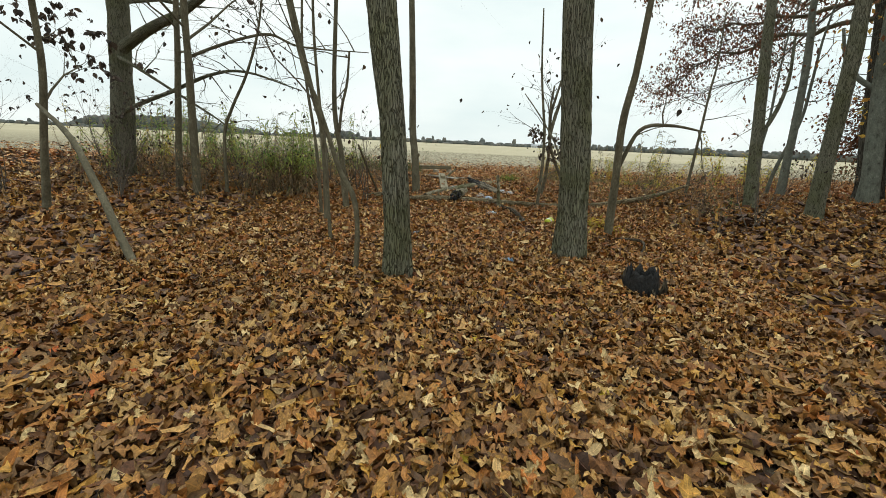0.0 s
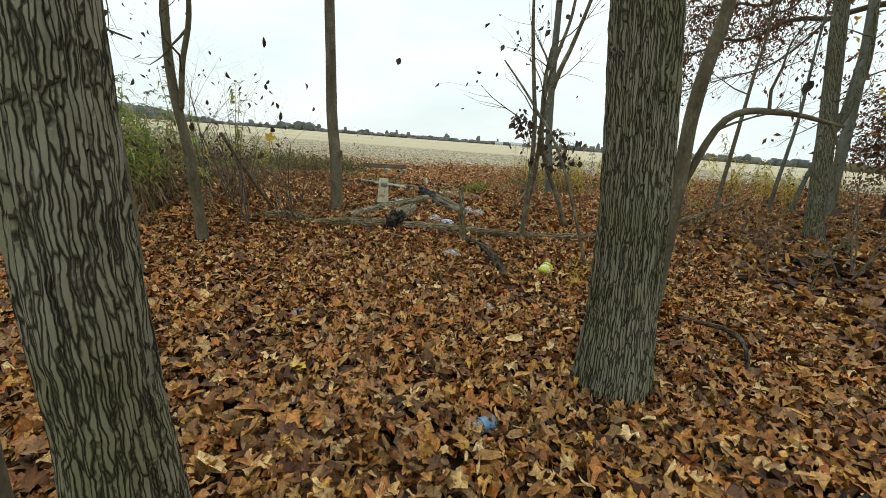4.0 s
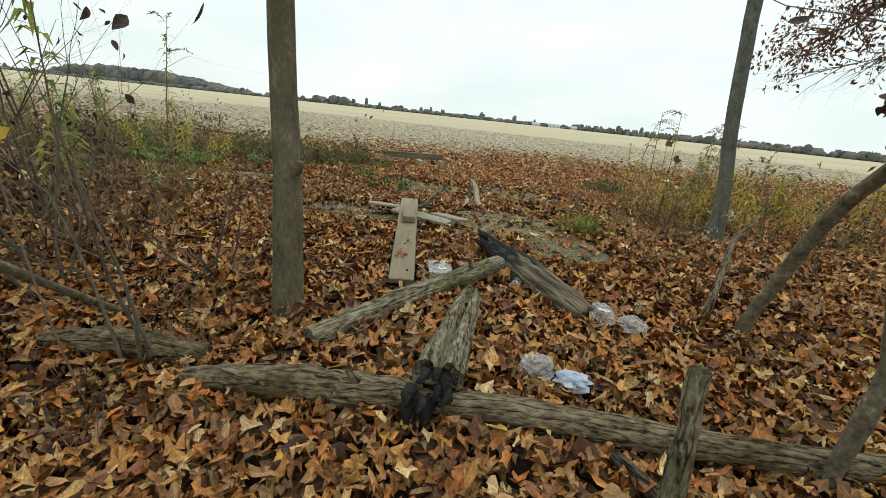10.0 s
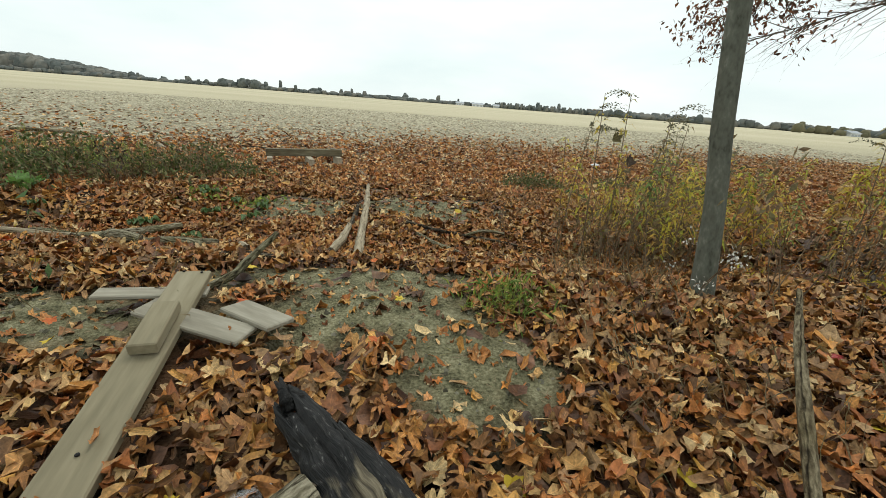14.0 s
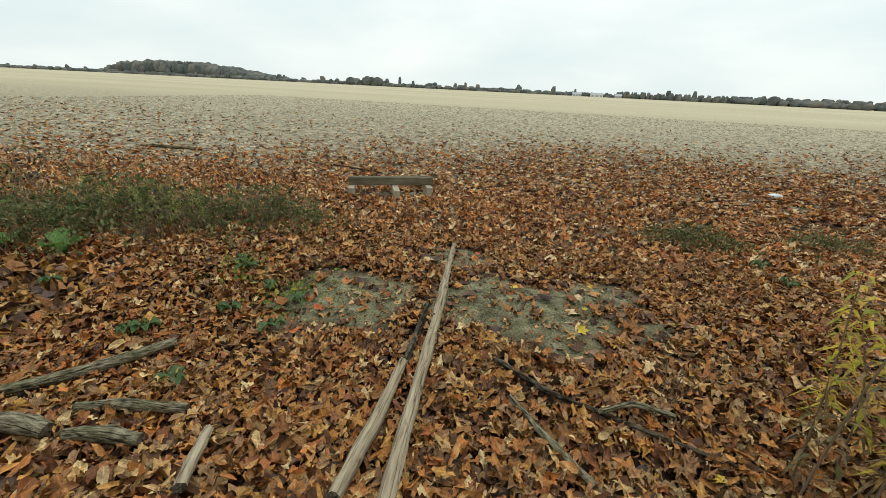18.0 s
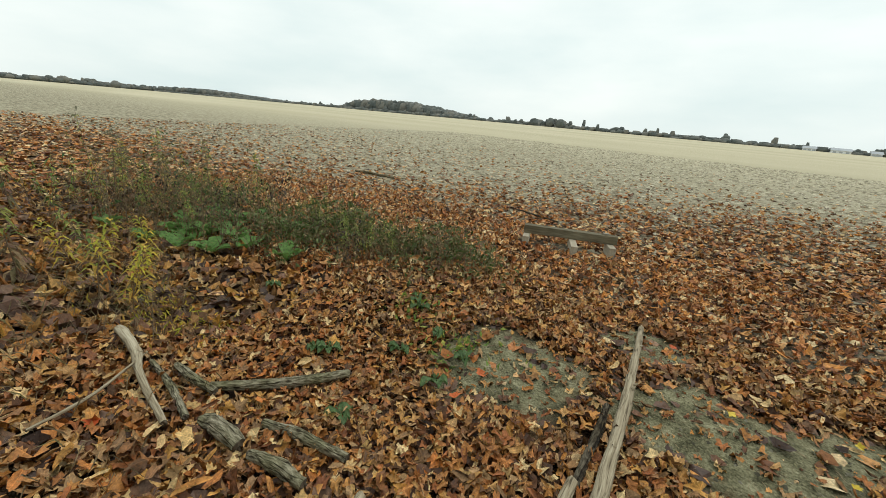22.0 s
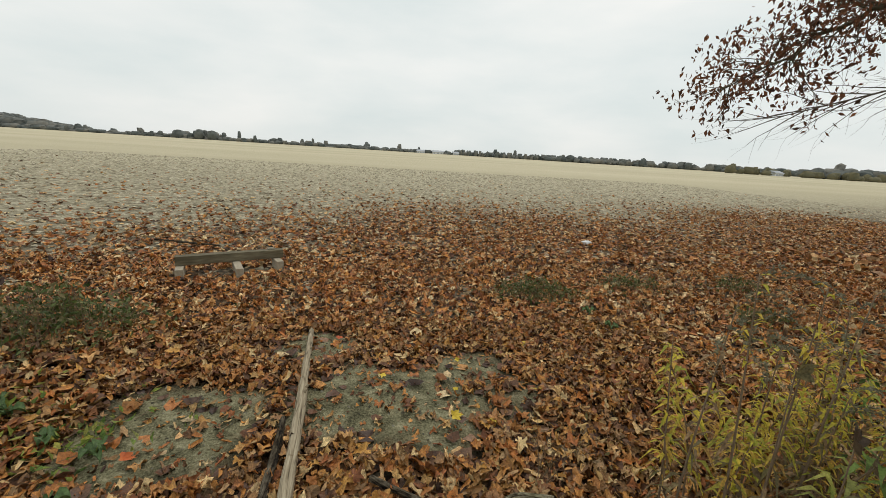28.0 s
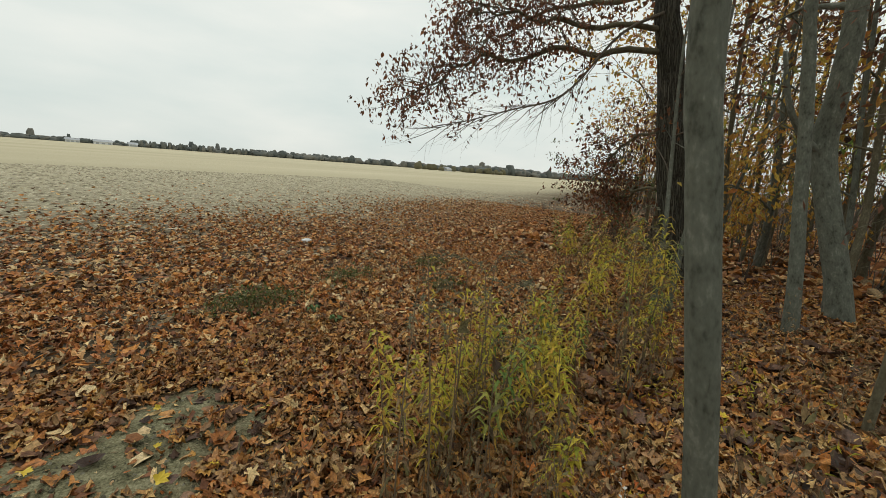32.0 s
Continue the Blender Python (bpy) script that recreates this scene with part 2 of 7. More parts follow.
M_POLE = material("bare_pole_wood", [(0.08, 0.06, 0.036), (0.26, 0.21, 0.135), (0.40, 0.335, 0.23), (0.52, 0.46, 0.335)], 20, 0.9, 1.0, (1, 1, 0.08), fine=110, distance=0.01, coords="grain", fine_mix=0.45, furrow=34.0, depth=0.12)
LEAF_STOPS = [(0.0484, 0.022, 0.00968), (0.317, 0.106, 0.0299), (0.493, 0.229, 0.0572), (0.185, 0.0616, 0.022), (0.405, 0.246, 0.11), (0.088, 0.037, 0.015), (0.563, 0.361, 0.136), (0.37, 0.132, 0.0317), (0.246, 0.136, 0.0598), (0.51, 0.264, 0.0616),
              (0.141, 0.0493, 0.0194), (0.651, 0.475, 0.229), (0.414, 0.176, 0.0396), (0.0704, 0.0326, 0.0141), (0.326, 0.167, 0.0598), (0.466, 0.158, 0.0317)]


def leaf_material(name, stops, rough=0.55, thin=0.0, veins=False):
    """Every leaf takes one of the stops' colours, with blotches and relief; veins: paler ribs where the mesh's vein value is low."""
    m = bpy.data.materials.new(name)
    m.use_nodes = True
    n, l = m.node_tree.nodes, m.node_tree.links
    p = n["Principled BSDF"]
    pick = n.new("ShaderNodeNewGeometry")
    ramp = n.new("ShaderNodeValToRGB")
    while len(ramp.color_ramp.elements) < len(stops):
        ramp.color_ramp.elements.new(0.5)
    for k, c in enumerate(stops):
        e = ramp.color_ramp.elements[k]
        e.position, e.color = k / max(1, len(stops) - 1), (*c, 1)
    l.new(pick.outputs["Random Per Island"], ramp.inputs["Fac"])
    where = n.new("ShaderNodeTexCoord")
    blot = n.new("ShaderNodeTexNoise")
    blot.inputs["Scale"].default_value, blot.inputs["Detail"].default_value = 38.0, 4.0
    l.new(where.outputs["Object"], blot.inputs["Vector"])
    speck = n.new("ShaderNodeTexNoise")
    speck.inputs["Scale"].default_value, speck.inputs["Detail"].default_value = 130.0, 3.0
    l.new(where.outputs["Object"], speck.inputs["Vector"])
    mottle = n.new("ShaderNodeMix")
    mottle.inputs["Factor"].default_value = 0.45
    l.new(blot.outputs["Fac"], mottle.inputs["A"])
    l.new(speck.outputs["Fac"], mottle.inputs["B"])
    shade = n.new("ShaderNodeMapRange")
    shade.inputs["From Min"].default_value, shade.inputs["From Max"].default_value = 0.34, 0.66
    shade.inputs["To Min"].default_value, shade.inputs["To Max"].default_value = 0.5, 1.52
    l.new(mottle.outputs["Result"], shade.inputs["Value"])
    mul = n.new("ShaderNodeVectorMath")
    mul.operation = "SCALE"
    l.new(ramp.outputs["Color"], mul.inputs[0])
    l.new(shade.outputs[0], mul.inputs["Scale"])
    if veins:
        rib = n.new("ShaderNodeAttribute")
        rib.attribute_name = "vein"
        pale = n.new("ShaderNodeMapRange")
        pale.inputs["From Max"].default_value = 0.16
        pale.inputs["To Min"].default_value, pale.inputs["To Max"].default_value = 1.45, 1.0
        l.new(rib.outputs["Fac"], pale.inputs["Value"])
        ribbed = n.new("ShaderNodeVectorMath")
        ribbed.operation = "SCALE"
        l.new(mul.outputs[0], ribbed.inputs[0])
        l.new(pale.outputs[0], ribbed.inputs["Scale"])
        mul = ribbed
    l.new(mul.outputs[0], p.inputs["Base Color"])
    p.inputs["Roughness"].default_value = rough
    p.inputs["Specular IOR Level"].default_value = 0.3
    b = n.new("ShaderNodeBump")
    b.inputs["Strength"].default_value, b.inputs["Distance"].default_value = 0.5, 0.008
    l.new(blot.outputs["Fac"], b.inputs["Height"])
    l.new(b.outputs["Normal"], p.inputs["Normal"])
    if thin:
        glow = n.new("ShaderNodeBsdfTranslucent")
        l.new(mul.outputs[0], glow.inputs["Color"])
        both = n.new("ShaderNodeMixShader")
        both.inputs[0].default_value = thin
        l.new(p.outputs[0], both.inputs[1])
        l.new(glow.outputs[0], both.inputs[2])
        l.new(both.outputs[0], n["Material Output"].inputs["Surface"])
    return m


GOLDEN_STOPS = [(0.049, 0.0223, 0.00903), (0.314, 0.125, 0.0307), (0.451, 0.236, 0.0578), (0.171, 0.0667, 0.0217), (0.392, 0.231, 0.0947), (0.0833, 0.0361, 0.0135), (0.559, 0.352, 0.122), (0.363, 0.144, 0.0307), (0.235, 0.125, 0.0478), (0.51, 0.277, 0.0523),
                (0.14, 0.058, 0.02), (0.66, 0.48, 0.22), (0.41, 0.195, 0.043), (0.065, 0.031, 0.013), (0.33, 0.18, 0.06), (0.46, 0.165, 0.034)]
M_LITTER = leaf_material("fallen_leaves", LEAF_STOPS, veins=True)
M_LITTER_GOLD = leaf_material("golden_fallen_leaves", GOLDEN_STOPS, veins=True)
M_LITTER_FIELD = leaf_material("fallen_leaves_in_the_open", [(0.0458, 0.0201, 0.0103), (0.378, 0.14, 0.0446), (0.585, 0.291, 0.0918), (0.16, 0.0581, 0.0229), (0.688, 0.446, 0.2), (0.458, 0.163, 0.0424), (0.281, 0.151, 0.0721), (0.745, 0.57, 0.31), (0.0688, 0.0302, 0.0149), (0.619, 0.273, 0.0663), (0.264, 0.0927, 0.031), (0.0343, 0.0156, 0.00918)], veins=True)
# Lower leaves, darkened in the colour to deepen the shade in the gaps.
M_LITTER_GAP_SHADE = leaf_material("old_leaves_gap_shade", [(0.0374, 0.0192, 0.012), (0.102, 0.0496, 0.027), (0.187, 0.088, 0.045), (0.068, 0.0352, 0.021), (0.255, 0.144, 0.0825)], 0.45, veins=True)
M_OAK_LEAF = leaf_material("brown_oak_leaves", [(0.05, 0.028, 0.018), (0.14, 0.062, 0.033), (0.22, 0.088, 0.04), (0.085, 0.045, 0.026), (0.29, 0.12, 0.05)], thin=0.45)
M_DRY_LEAF = leaf_material("dry_hanging_leaves", [(0.035, 0.028, 0.022), (0.07, 0.05, 0.036), (0.12, 0.08, 0.05)], thin=0.15)
M_GREEN = leaf_material("green_weed_leaves", [(0.122, 0.198, 0.05), (0.187, 0.288, 0.06), (0.319, 0.377, 0.075), (0.263, 0.278, 0.08), (0.45, 0.446, 0.095)], thin=0.45)
M_GOLD = leaf_material("goldenrod_leaves", [(0.418, 0.391, 0.0455), (0.585, 0.486, 0.0546), (0.69, 0.505, 0.0684), (0.324, 0.363, 0.0501), (0.626, 0.41, 0.0684), (0.355, 0.21, 0.0684)], thin=0.45)
M_DULL = leaf_material("dull_weed_leaves", [(0.20, 0.135, 0.07), (0.32, 0.22, 0.115), (0.20, 0.18, 0.075), (0.13, 0.094, 0.055), (0.40, 0.27, 0.14)], thin=0.4)
M_BURDOCK = leaf_material("broad_green_leaves", [(0.07, 0.16, 0.036), (0.11, 0.23, 0.052), (0.16, 0.30, 0.075), (0.22, 0.30, 0.085)], 0.5, 0.35)
M_HERB = leaf_material("small_herb_leaves", [(0.055, 0.11, 0.035), (0.085, 0.15, 0.05), (0.13, 0.19, 0.07)], 0.5, 0.25)
M_DRY_STEM = material("dry_stems", [(0.13, 0.092, 0.056), (0.26, 0.195, 0.125)], 12, 0.9, 0.1, spread=0.6, island=True)
M_GRASS = leaf_material("dead_grass", [(0.24, 0.18, 0.10), (0.35, 0.275, 0.165), (0.18, 0.14, 0.08), (0.25, 0.23, 0.10)], thin=0.25)
M_STUBBLE = leaf_material("crop_stubble", [(0.38, 0.335, 0.225), (0.52, 0.465, 0.33), (0.18, 0.15, 0.095), (0.32, 0.28, 0.185), (0.62, 0.56, 0.41), (0.24, 0.205, 0.13)])
M_AUTUMN = leaf_material("autumn_foliage", [(0.48, 0.23, 0.05), (0.58, 0.35, 0.055), (0.42, 0.16, 0.045), (0.25, 0.23, 0.06), (0.72, 0.50, 0.09), (0.32, 0.14, 0.05)], thin=0.5)
M_FLUFF = leaf_material("white_seed_fluff", [(0.52, 0.50, 0.44), (0.66, 0.63, 0.57)])
# Distant woods paled to blue-grey: the haze is put into their colour.
M_FAR_TREE_HAZED = material("far_woods_hazed", [(0.10, 0.112, 0.105), (0.14, 0.148, 0.135), (0.19, 0.182, 0.155)], 0.25, 1.0, 0.0, fine=1.5, spread=0.5, island=True)


# ---------------------------------------------------------------- building blocks
def link_mesh(name, verts, faces, mats, parent=None, label="", smooth=True, index=None):
    me = bpy.data.meshes.new(name)
    me.from_pydata(verts, [], faces)
    for m in (mats if isinstance(mats, (list, tuple)) else [mats]):
        me.materials.append(m)
    if smooth:
        me.polygons.foreach_set("use_smooth", [True] * len(me.polygons))
    if index is not None:
        me.polygons.foreach_set("material_index", index)
    me.update()
    ob = new(name, me)
    if parent is not None:
        ob.parent = parent
        ob.matrix_parent_inverse = parent.matrix_basis.inverted()
    return tagged(ob, label)


class Geo:
    """Vertices and faces gathered for one mesh."""

    def __init__(self):
        self.v, self.f, self.i, self.gr = [], [], [], []

    def add(self, verts, faces, mat=0):
        k = len(self.v)
        self.v.extend(verts)
        self.f.extend([tuple(a + k for a in f) for f in faces])
        self.i.extend([mat] * len(faces))

    def tube(self, points, radii, segs=8, cap=True, rough=0.0, seed=0, mat=0, flat=1.0):
        """A tapered limb along the points, with an uneven skin."""
        k, rings = len(self.v), []
        pts = [Vector(p) for p in points]
        side, run = None, seed * 1.7 + sum(pts[0])
        while len(self.gr) < k:
            self.gr.append(self.v[len(self.gr)])
        for n, p in enumerate(pts):
            run += (p - pts[max(n - 1, 0)]).length
            along = (pts[min(n + 1, len(pts) - 1)] - pts[max(n - 1, 0)]).normalized()
            if side is None:
                side = along.orthogonal().normalized()
            side = (side - along * side.dot(along)).normalized()
            up = along.cross(side)
            for s in range(segs):
                a = 2 * math.pi * s / segs
                r = radii[n]
                if rough:
                    r *= 1 + rough * noise.noise((math.cos(a) * 1.6 + seed, math.sin(a) * 1.6 - seed, n * 0.45 + seed * 3))
                self.v.append(tuple(p + side * (r * math.cos(a)) + up * (r * flat * math.sin(a))))
                self.gr.append((radii[n] * math.cos(a), radii[n] * math.sin(a), run))
        for n in range(len(pts) - 1):
            for s in range(segs):
                t = (s + 1) % segs
                self.f.append((k + n * segs + s, k + n * segs + t, k + (n + 1) * segs + t, k + (n + 1) * segs + s))
                self.i.append(mat)
        if cap:
            self.f.append(tuple(k + s for s in reversed(range(segs))))
            self.f.append(tuple(k + (len(pts) - 1) * segs + s for s in range(segs)))
            self.i += [mat, mat]
        return self

    def link(self, name, mats, parent=None, label="", smooth=True):
        ob = link_mesh(name, self.v, self.f, mats, parent, label, smooth, self.i if isinstance(mats, (list, tuple)) else None)
        grain = self.gr + [tuple(q) for q in self.v[len(self.gr):]]
        ob.data.attributes.new("grain", "FLOAT_VECTOR", "POINT").data.foreach_set("vector", [c for q in grain for c in q])
        return ob


def bent(points, steps=6):
    """A smooth line through the points."""
    p = [Vector(q) for q in points]
    p = [2 * p[0] - p[1]] + p + [2 * p[-1] - p[-2]]
    out = []
    for n in range(1, len(p) - 2):
        a, b, c, d = p[n - 1 : n + 3]
        for s in range(steps):
            t = s / steps
            out.append(0.5 * (2 * b + (c - a) * t + (2 * a - 5 * b + 4 * c - d) * t * t + (3 * b - a - 3 * c + d) * t ** 3))
    out.append(p[-2])
    return out


def spaced(values, count):
    return list(np.interp(np.linspace(0, 1, count), np.linspace(0, 1, len(values)), values))


def thing(name, at, label, category, group="", turn=0):
    e = new(name)
    e.empty_display_size = 0.1
    e.matrix_basis = Matrix.Translation(at) @ Matrix.Rotation(turn, 4, "Z")
    return tagged(e, label, category, group)


def box(name, size, mat, parent, at, turn=(0, 0, 0), label="", bevel=0.004):
    """A sawn piece with eased edges."""
    bm = bmesh.new()
    bmesh.ops.create_cube(bm, size=1)
    for v in bm.verts:
        v.co = Vector((v.co.x * size[0], v.co.y * size[1], v.co.z * size[2]))
    if bevel:
        bmesh.ops.bevel(bm, geom=bm.edges[:], offset=min(bevel, min(size) * 0.3), segments=1, affect="EDGES")
    me = bpy.data.meshes.new(name)
    bm.to_mesh(me)
    bm.free()
    me.materials.append(mat)
    ob = new(name, me)
    ob.matrix_basis = pose(*at, *turn)
    if parent is not None:
        ob.parent = parent
    return tagged(ob, label)


# ---------------------------------------------------------------- leaf shapes
def maple_outline():
    """Half an outline from the stalk to the tip: angle from the tip in degrees and reach."""
    half = [(0, 1.0), (9, 0.74), (19, 0.78), (27, 0.53), (38, 0.70), (50, 0.94), (60, 0.72), (72, 0.68), (84, 0.48), (104, 0.58), (120, 0.62), (138, 0.44), (160, 0.26)]
    ring = half + [(360 - a, r) for a, r in reversed(half[1:])]
    return [(math.sin(radians(a)) * r * 0.5, math.cos(radians(a)) * r * 0.5) for a, r in ring]


def plain_outline(count=8, width=0.42):
    return [(math.sin(2 * math.pi * k / count) * width * 0.5, math.cos(2 * math.pi * k / count) * 0.5) for k in range(count)]


def leaf_template(outline, fold, curl, wave, rng):
    """A fan round the midrib's centre, folded, curled and waved: vertices and triangles."""
    pts = [(0.0, -0.04)] + list(outline)
    v = []
    a, b = rng.random() * 6.28, rng.random() * 6.28
    for x, y in pts:
        r2 = x * x + y * y
        z = fold * abs(x) + curl * (y * y) * 1.6 + wave * math.sin(7 * x + a) * math.cos(6 * y + b) + 0.5 * curl * x * x
        v.append((x * (1 - 0.35 * abs(fold)), y * (1 - 0.3 * abs(curl) * abs(y)), z))
    k = len(outline)
    return np.array(v), np.array([(0, 1 + (s + 1) % k, 1 + s) for s in range(k)])


TIPS, TEETH = ((0, 1.0), (50, 0.97), (112, 0.76)), ((13, 0.78), (27, 0.62), (38, 0.80), (63, 0.78), (82, 0.60), (97, 0.64), (140, 0.52))


def maple_template(crumple, curl, rng, fine=True):
    """A dry maple leaf: a fan about the stalk's joint, creased along the ribs, its lobes curled. Also how far each corner lies from a rib."""
    ring = [(a, r, 0.0) for a, r in TIPS] + [(a, r, 1.0) for a, r in TEETH if fine or a in (27, 82)] + [(180, 0.10, 1.0)]
    ring = sorted(ring + [(360 - a, r, w) for a, r, w in ring if 0 < a < 180])
    lobe = {a: rng.uniform(-1, 1) for a in (0, 50, 112, 248, 310)}
    v, rib = [(0.0, -0.26, 0.0)], [0.0]
    stretch, skew = rng.uniform(0.8, 1.2), rng.uniform(-0.25, 0.25)
    for a, r, w in ring:
        r *= 1.0 if fine or w else 0.87
        near = min(lobe, key=lambda q: abs((a - q + 180) % 360 - 180))
        r *= rng.uniform(0.88, 1.12)
        z = curl * lobe[near] * r * r + crumple * ((0.2 if w else -0.10) * r + rng.uniform(-0.16, 0.16))
        pull = 1 - 0.35 * abs(curl * lobe[near]) * r - 0.15 * crumple
        x, y = math.sin(radians(a)) * r * 0.62 * stretch * pull, math.cos(radians(a)) * r * 0.72 * pull
        v.append((x + skew * y, y - 0.26, z))
        rib.append(w)
    k = len(ring)
    return np.array(v), np.array([(0, 1 + (q + 1) % k, 1 + q) for q in range(k)]), np.array(rib)


def curled_template(width, roll, bow, rows, rng):
    """A leaf dried into a curl: a ragged sheet rolled across and bowed along its length."""
    v, f = [], []
    skew = rng.uniform(-0.5, 0.5)
    for r in range(rows):
        u = r / (rows - 1)
        lean = bow * (u - 0.5)
        for c in (-1, 0, 1):
            half = roll * (0.3 + 0.7 * math.sin(math.pi * (0.1 + 0.8 * u))) * rng.uniform(0.45, 1.35)
            a = c * half + skew * u
            rad = width / (2 * roll)
            y = (u - 0.5) * (1 - 0.25 * abs(bow)) + (0.16 * rng.uniform(-1, 1) if c else 0.05 * rng.uniform(-1, 1))
            v.append((rad * math.sin(a), y, rad * (1 - math.cos(a)) + lean * lean * 1.1 + rng.uniform(-0.04, 0.04)))
    for r in range(rows - 1):
        for c in range(2):
            k = 3 * r + c
            f += [(k, k + 1, k + 4), (k, k + 4, k + 3)]
    return np.array(v), np.array(f), np.array([0.0 if q % 3 == 1 else 1.0 for q in range(len(v))])


def scatter_leaves(name, templates, pos, size, yaw, tilt, tilt_to, pick, mat, label, category="leaf litter", smooth=True):
    """All the leaves of one stretch in one mesh."""
    av, af, ribs, base = [], [], [], 0
    for k, (tv, tf, rib) in enumerate(templates):
        sel = np.flatnonzero(pick == k)
        if not len(sel):
            continue
        cy, sy, ct, st = np.cos(yaw[sel]), np.sin(yaw[sel]), np.cos(tilt[sel]), np.sin(tilt[sel])
        cd, sd = np.cos(tilt_to[sel]), np.sin(tilt_to[sel])
        z = np.zeros_like(cy)
        o = np.ones_like(cy)
        turn = np.stack([np.stack([cy, -sy, z], -1), np.stack([sy, cy, z], -1), np.stack([z, z, o], -1)], 1)
        lean = np.stack([np.stack([o, z, z], -1), np.stack([z, ct, -st], -1), np.stack([z, st, ct], -1)], 1)
        way = np.stack([np.stack([cd, -sd, z], -1), np.stack([sd, cd, z], -1), np.stack([z, z, o], -1)], 1)
        m = way @ lean @ turn
        v = np.einsum("nij,vj->nvi", m, tv) * size[sel][:, None, None] + pos[sel][:, None, :]
        f = tf[None] + (np.arange(len(sel)) * len(tv))[:, None, None] + base
        av.append(v.reshape(-1, 3))
        af.append(f.reshape(-1, 3))
        base += len(sel) * len(tv)
        ribs.append(np.tile(rib, len(sel)))
    v, f = np.concatenate(av), np.concatenate(af)
    me = bpy.data.meshes.new(name)
    me.vertices.add(len(v))
    me.vertices.foreach_set("co", v.astype(np.float32).ravel())
    me.loops.add(f.size)
    me.loops.foreach_set("vertex_index", f.astype(np.int32).ravel())
    me.polygons.add(len(f))
    me.polygons.foreach_set("loop_start", np.arange(0, f.size, 3, dtype=np.int32))
    me.polygons.foreach_set("loop_total", np.full(len(f), 3, dtype=np.int32))
    me.polygons.foreach_set("use_smooth", np.full(len(f), smooth, dtype=bool))
    me.materials.append(mat)
    me.update(calc_edges=True)
    me.validate()
    me.attributes.new("vein", "FLOAT", "POINT").data.foreach_set("value", np.concatenate(ribs).astype(np.float32))
    ob = new(name, me)
    return tagged(ob, label, category, kind="stuff")

# ---------------------------------------------------------------- the ground
PROFILE_Y = [0, 10.5, 12, 13, 14, 15, 15.8, 16.3, 16.8, 17.3, 18, 18.5, 19.2, 20, 22, 40]
PROFILE_Z = [0, 0, 0.06, 0.12, 0.25, 0.38, 0.46, 0.42, 0.22, 0.13, 0.20, 0.25, 0.20, 0.12, 0.08, 0]


def ground(x, y):
    """The floor's height: flat wood, an earth bank at the wood's edge, a shallow ditch, a low spoil heap, then the level field."""
    z = float(np.interp(y, PROFILE_Y, PROFILE_Z))
    near = math.exp(-((x - 0.5) / 14) ** 2 - ((y - 14) / 14) ** 2)
    z += near * 0.05 * noise.noise((x * 0.6, y * 0.6, 3.1)) + near * 0.02 * noise.noise((x * 2.3, y * 2.3, 7.7))
    return z


def bare(x, y):
    """How bare the soil lies, 0 to 1: on the bank's crest, its trodden front and the two sides of the spoil heap."""
    best = 0.0
    for cx, cy, rx, ry in ((0.85, 15.72, 0.75, 0.26), (-0.48, 15.56, 0.42, 0.24), (1.25, 15.45, 0.3, 0.28), (0.65, 16.1, 0.7, 0.24), (0.05, 16.05, 0.32, 0.22), (-0.35, 18.25, 0.55, 0.55), (1.05, 18.45, 0.80, 0.55), (0.25, 19.3, 0.35, 0.4), (1.6, 18.9, 0.35, 0.35)):
        d = math.hypot((x - cx) / rx, (y - cy) / ry) + 0.45 * noise.noise((x * 2.2, y * 2.2, 11.0)) + 0.3 * noise.noise((x * 6.5, y * 6.5, 3.0))
        best = max(best, min(1.0, max(0.0, (1.15 - d) / 0.35)))
    return best


def cover(x, y):
    """How thick the fallen leaves lie, 0 to 1."""
    edge = 25.7 + 2.2 * noise.noise((x * 0.16, y * 0.1, 5.0)) + (1.2 + 0.3 * max(0.0, x - 3) if x > 0 else -0.45 * min(8.0, -x) - 0.35 * max(0.0, -8 - x))
    thin = 1.0 / (1.0 + math.exp(min(40.0, (y - edge) / 1.7)))
    return thin * (1 - 0.915 * bare(x, y)) * min(1.0, 0.93 + 0.4 * noise.noise((x * 0.9, y * 0.9, 2.0)))


def grown_axis(lo, hi, step, ends, rate=1.14):
    a = list(np.arange(lo, hi + step / 2, step))
    out, s = [], step
    v = a[-1]
    while v < ends:
        s *= rate
        v += s
        out.append(v)
    low, s, v = [], step, a[0]
    while v > -ends:
        s *= rate
        v -= s
        low.append(v)
    return list(reversed(low)) + a + out


gx, gy = grown_axis(-12, 12, 0.19, 2600, 1.12), grown_axis(6.5, 31, 0.18, 2600, 1.12)
gv, soil_mask, open_mask = [], [], []
for yy in gy:
    for xx in gx:
        close = -20 < xx < 20 and 0 < yy < 45
        gv.append((xx, yy, ground(xx, yy) if close else float(np.interp(yy, PROFILE_Y, PROFILE_Z))))
        soil_mask.append(bare(xx, yy) if close and 14 < yy < 21 else 0.0)
        open_mask.append(1 - cover(xx, yy) if yy > 20 or xx < -8 else 0.0)
w = len(gx)
gf = [(r * w + c, r * w + c + 1, (r + 1) * w + c + 1, (r + 1) * w + c) for r in range(len(gy) - 1) for c in range(w - 1)]
M_GROUND = bpy.data.materials.new("woodland_floor_and_field")
M_GROUND.use_nodes = True
gn, gl = M_GROUND.node_tree.nodes, M_GROUND.node_tree.links
gp = gn["Principled BSDF"]
gp.inputs["Roughness"].default_value, gp.inputs["Specular IOR Level"].default_value = 0.95, 0.15


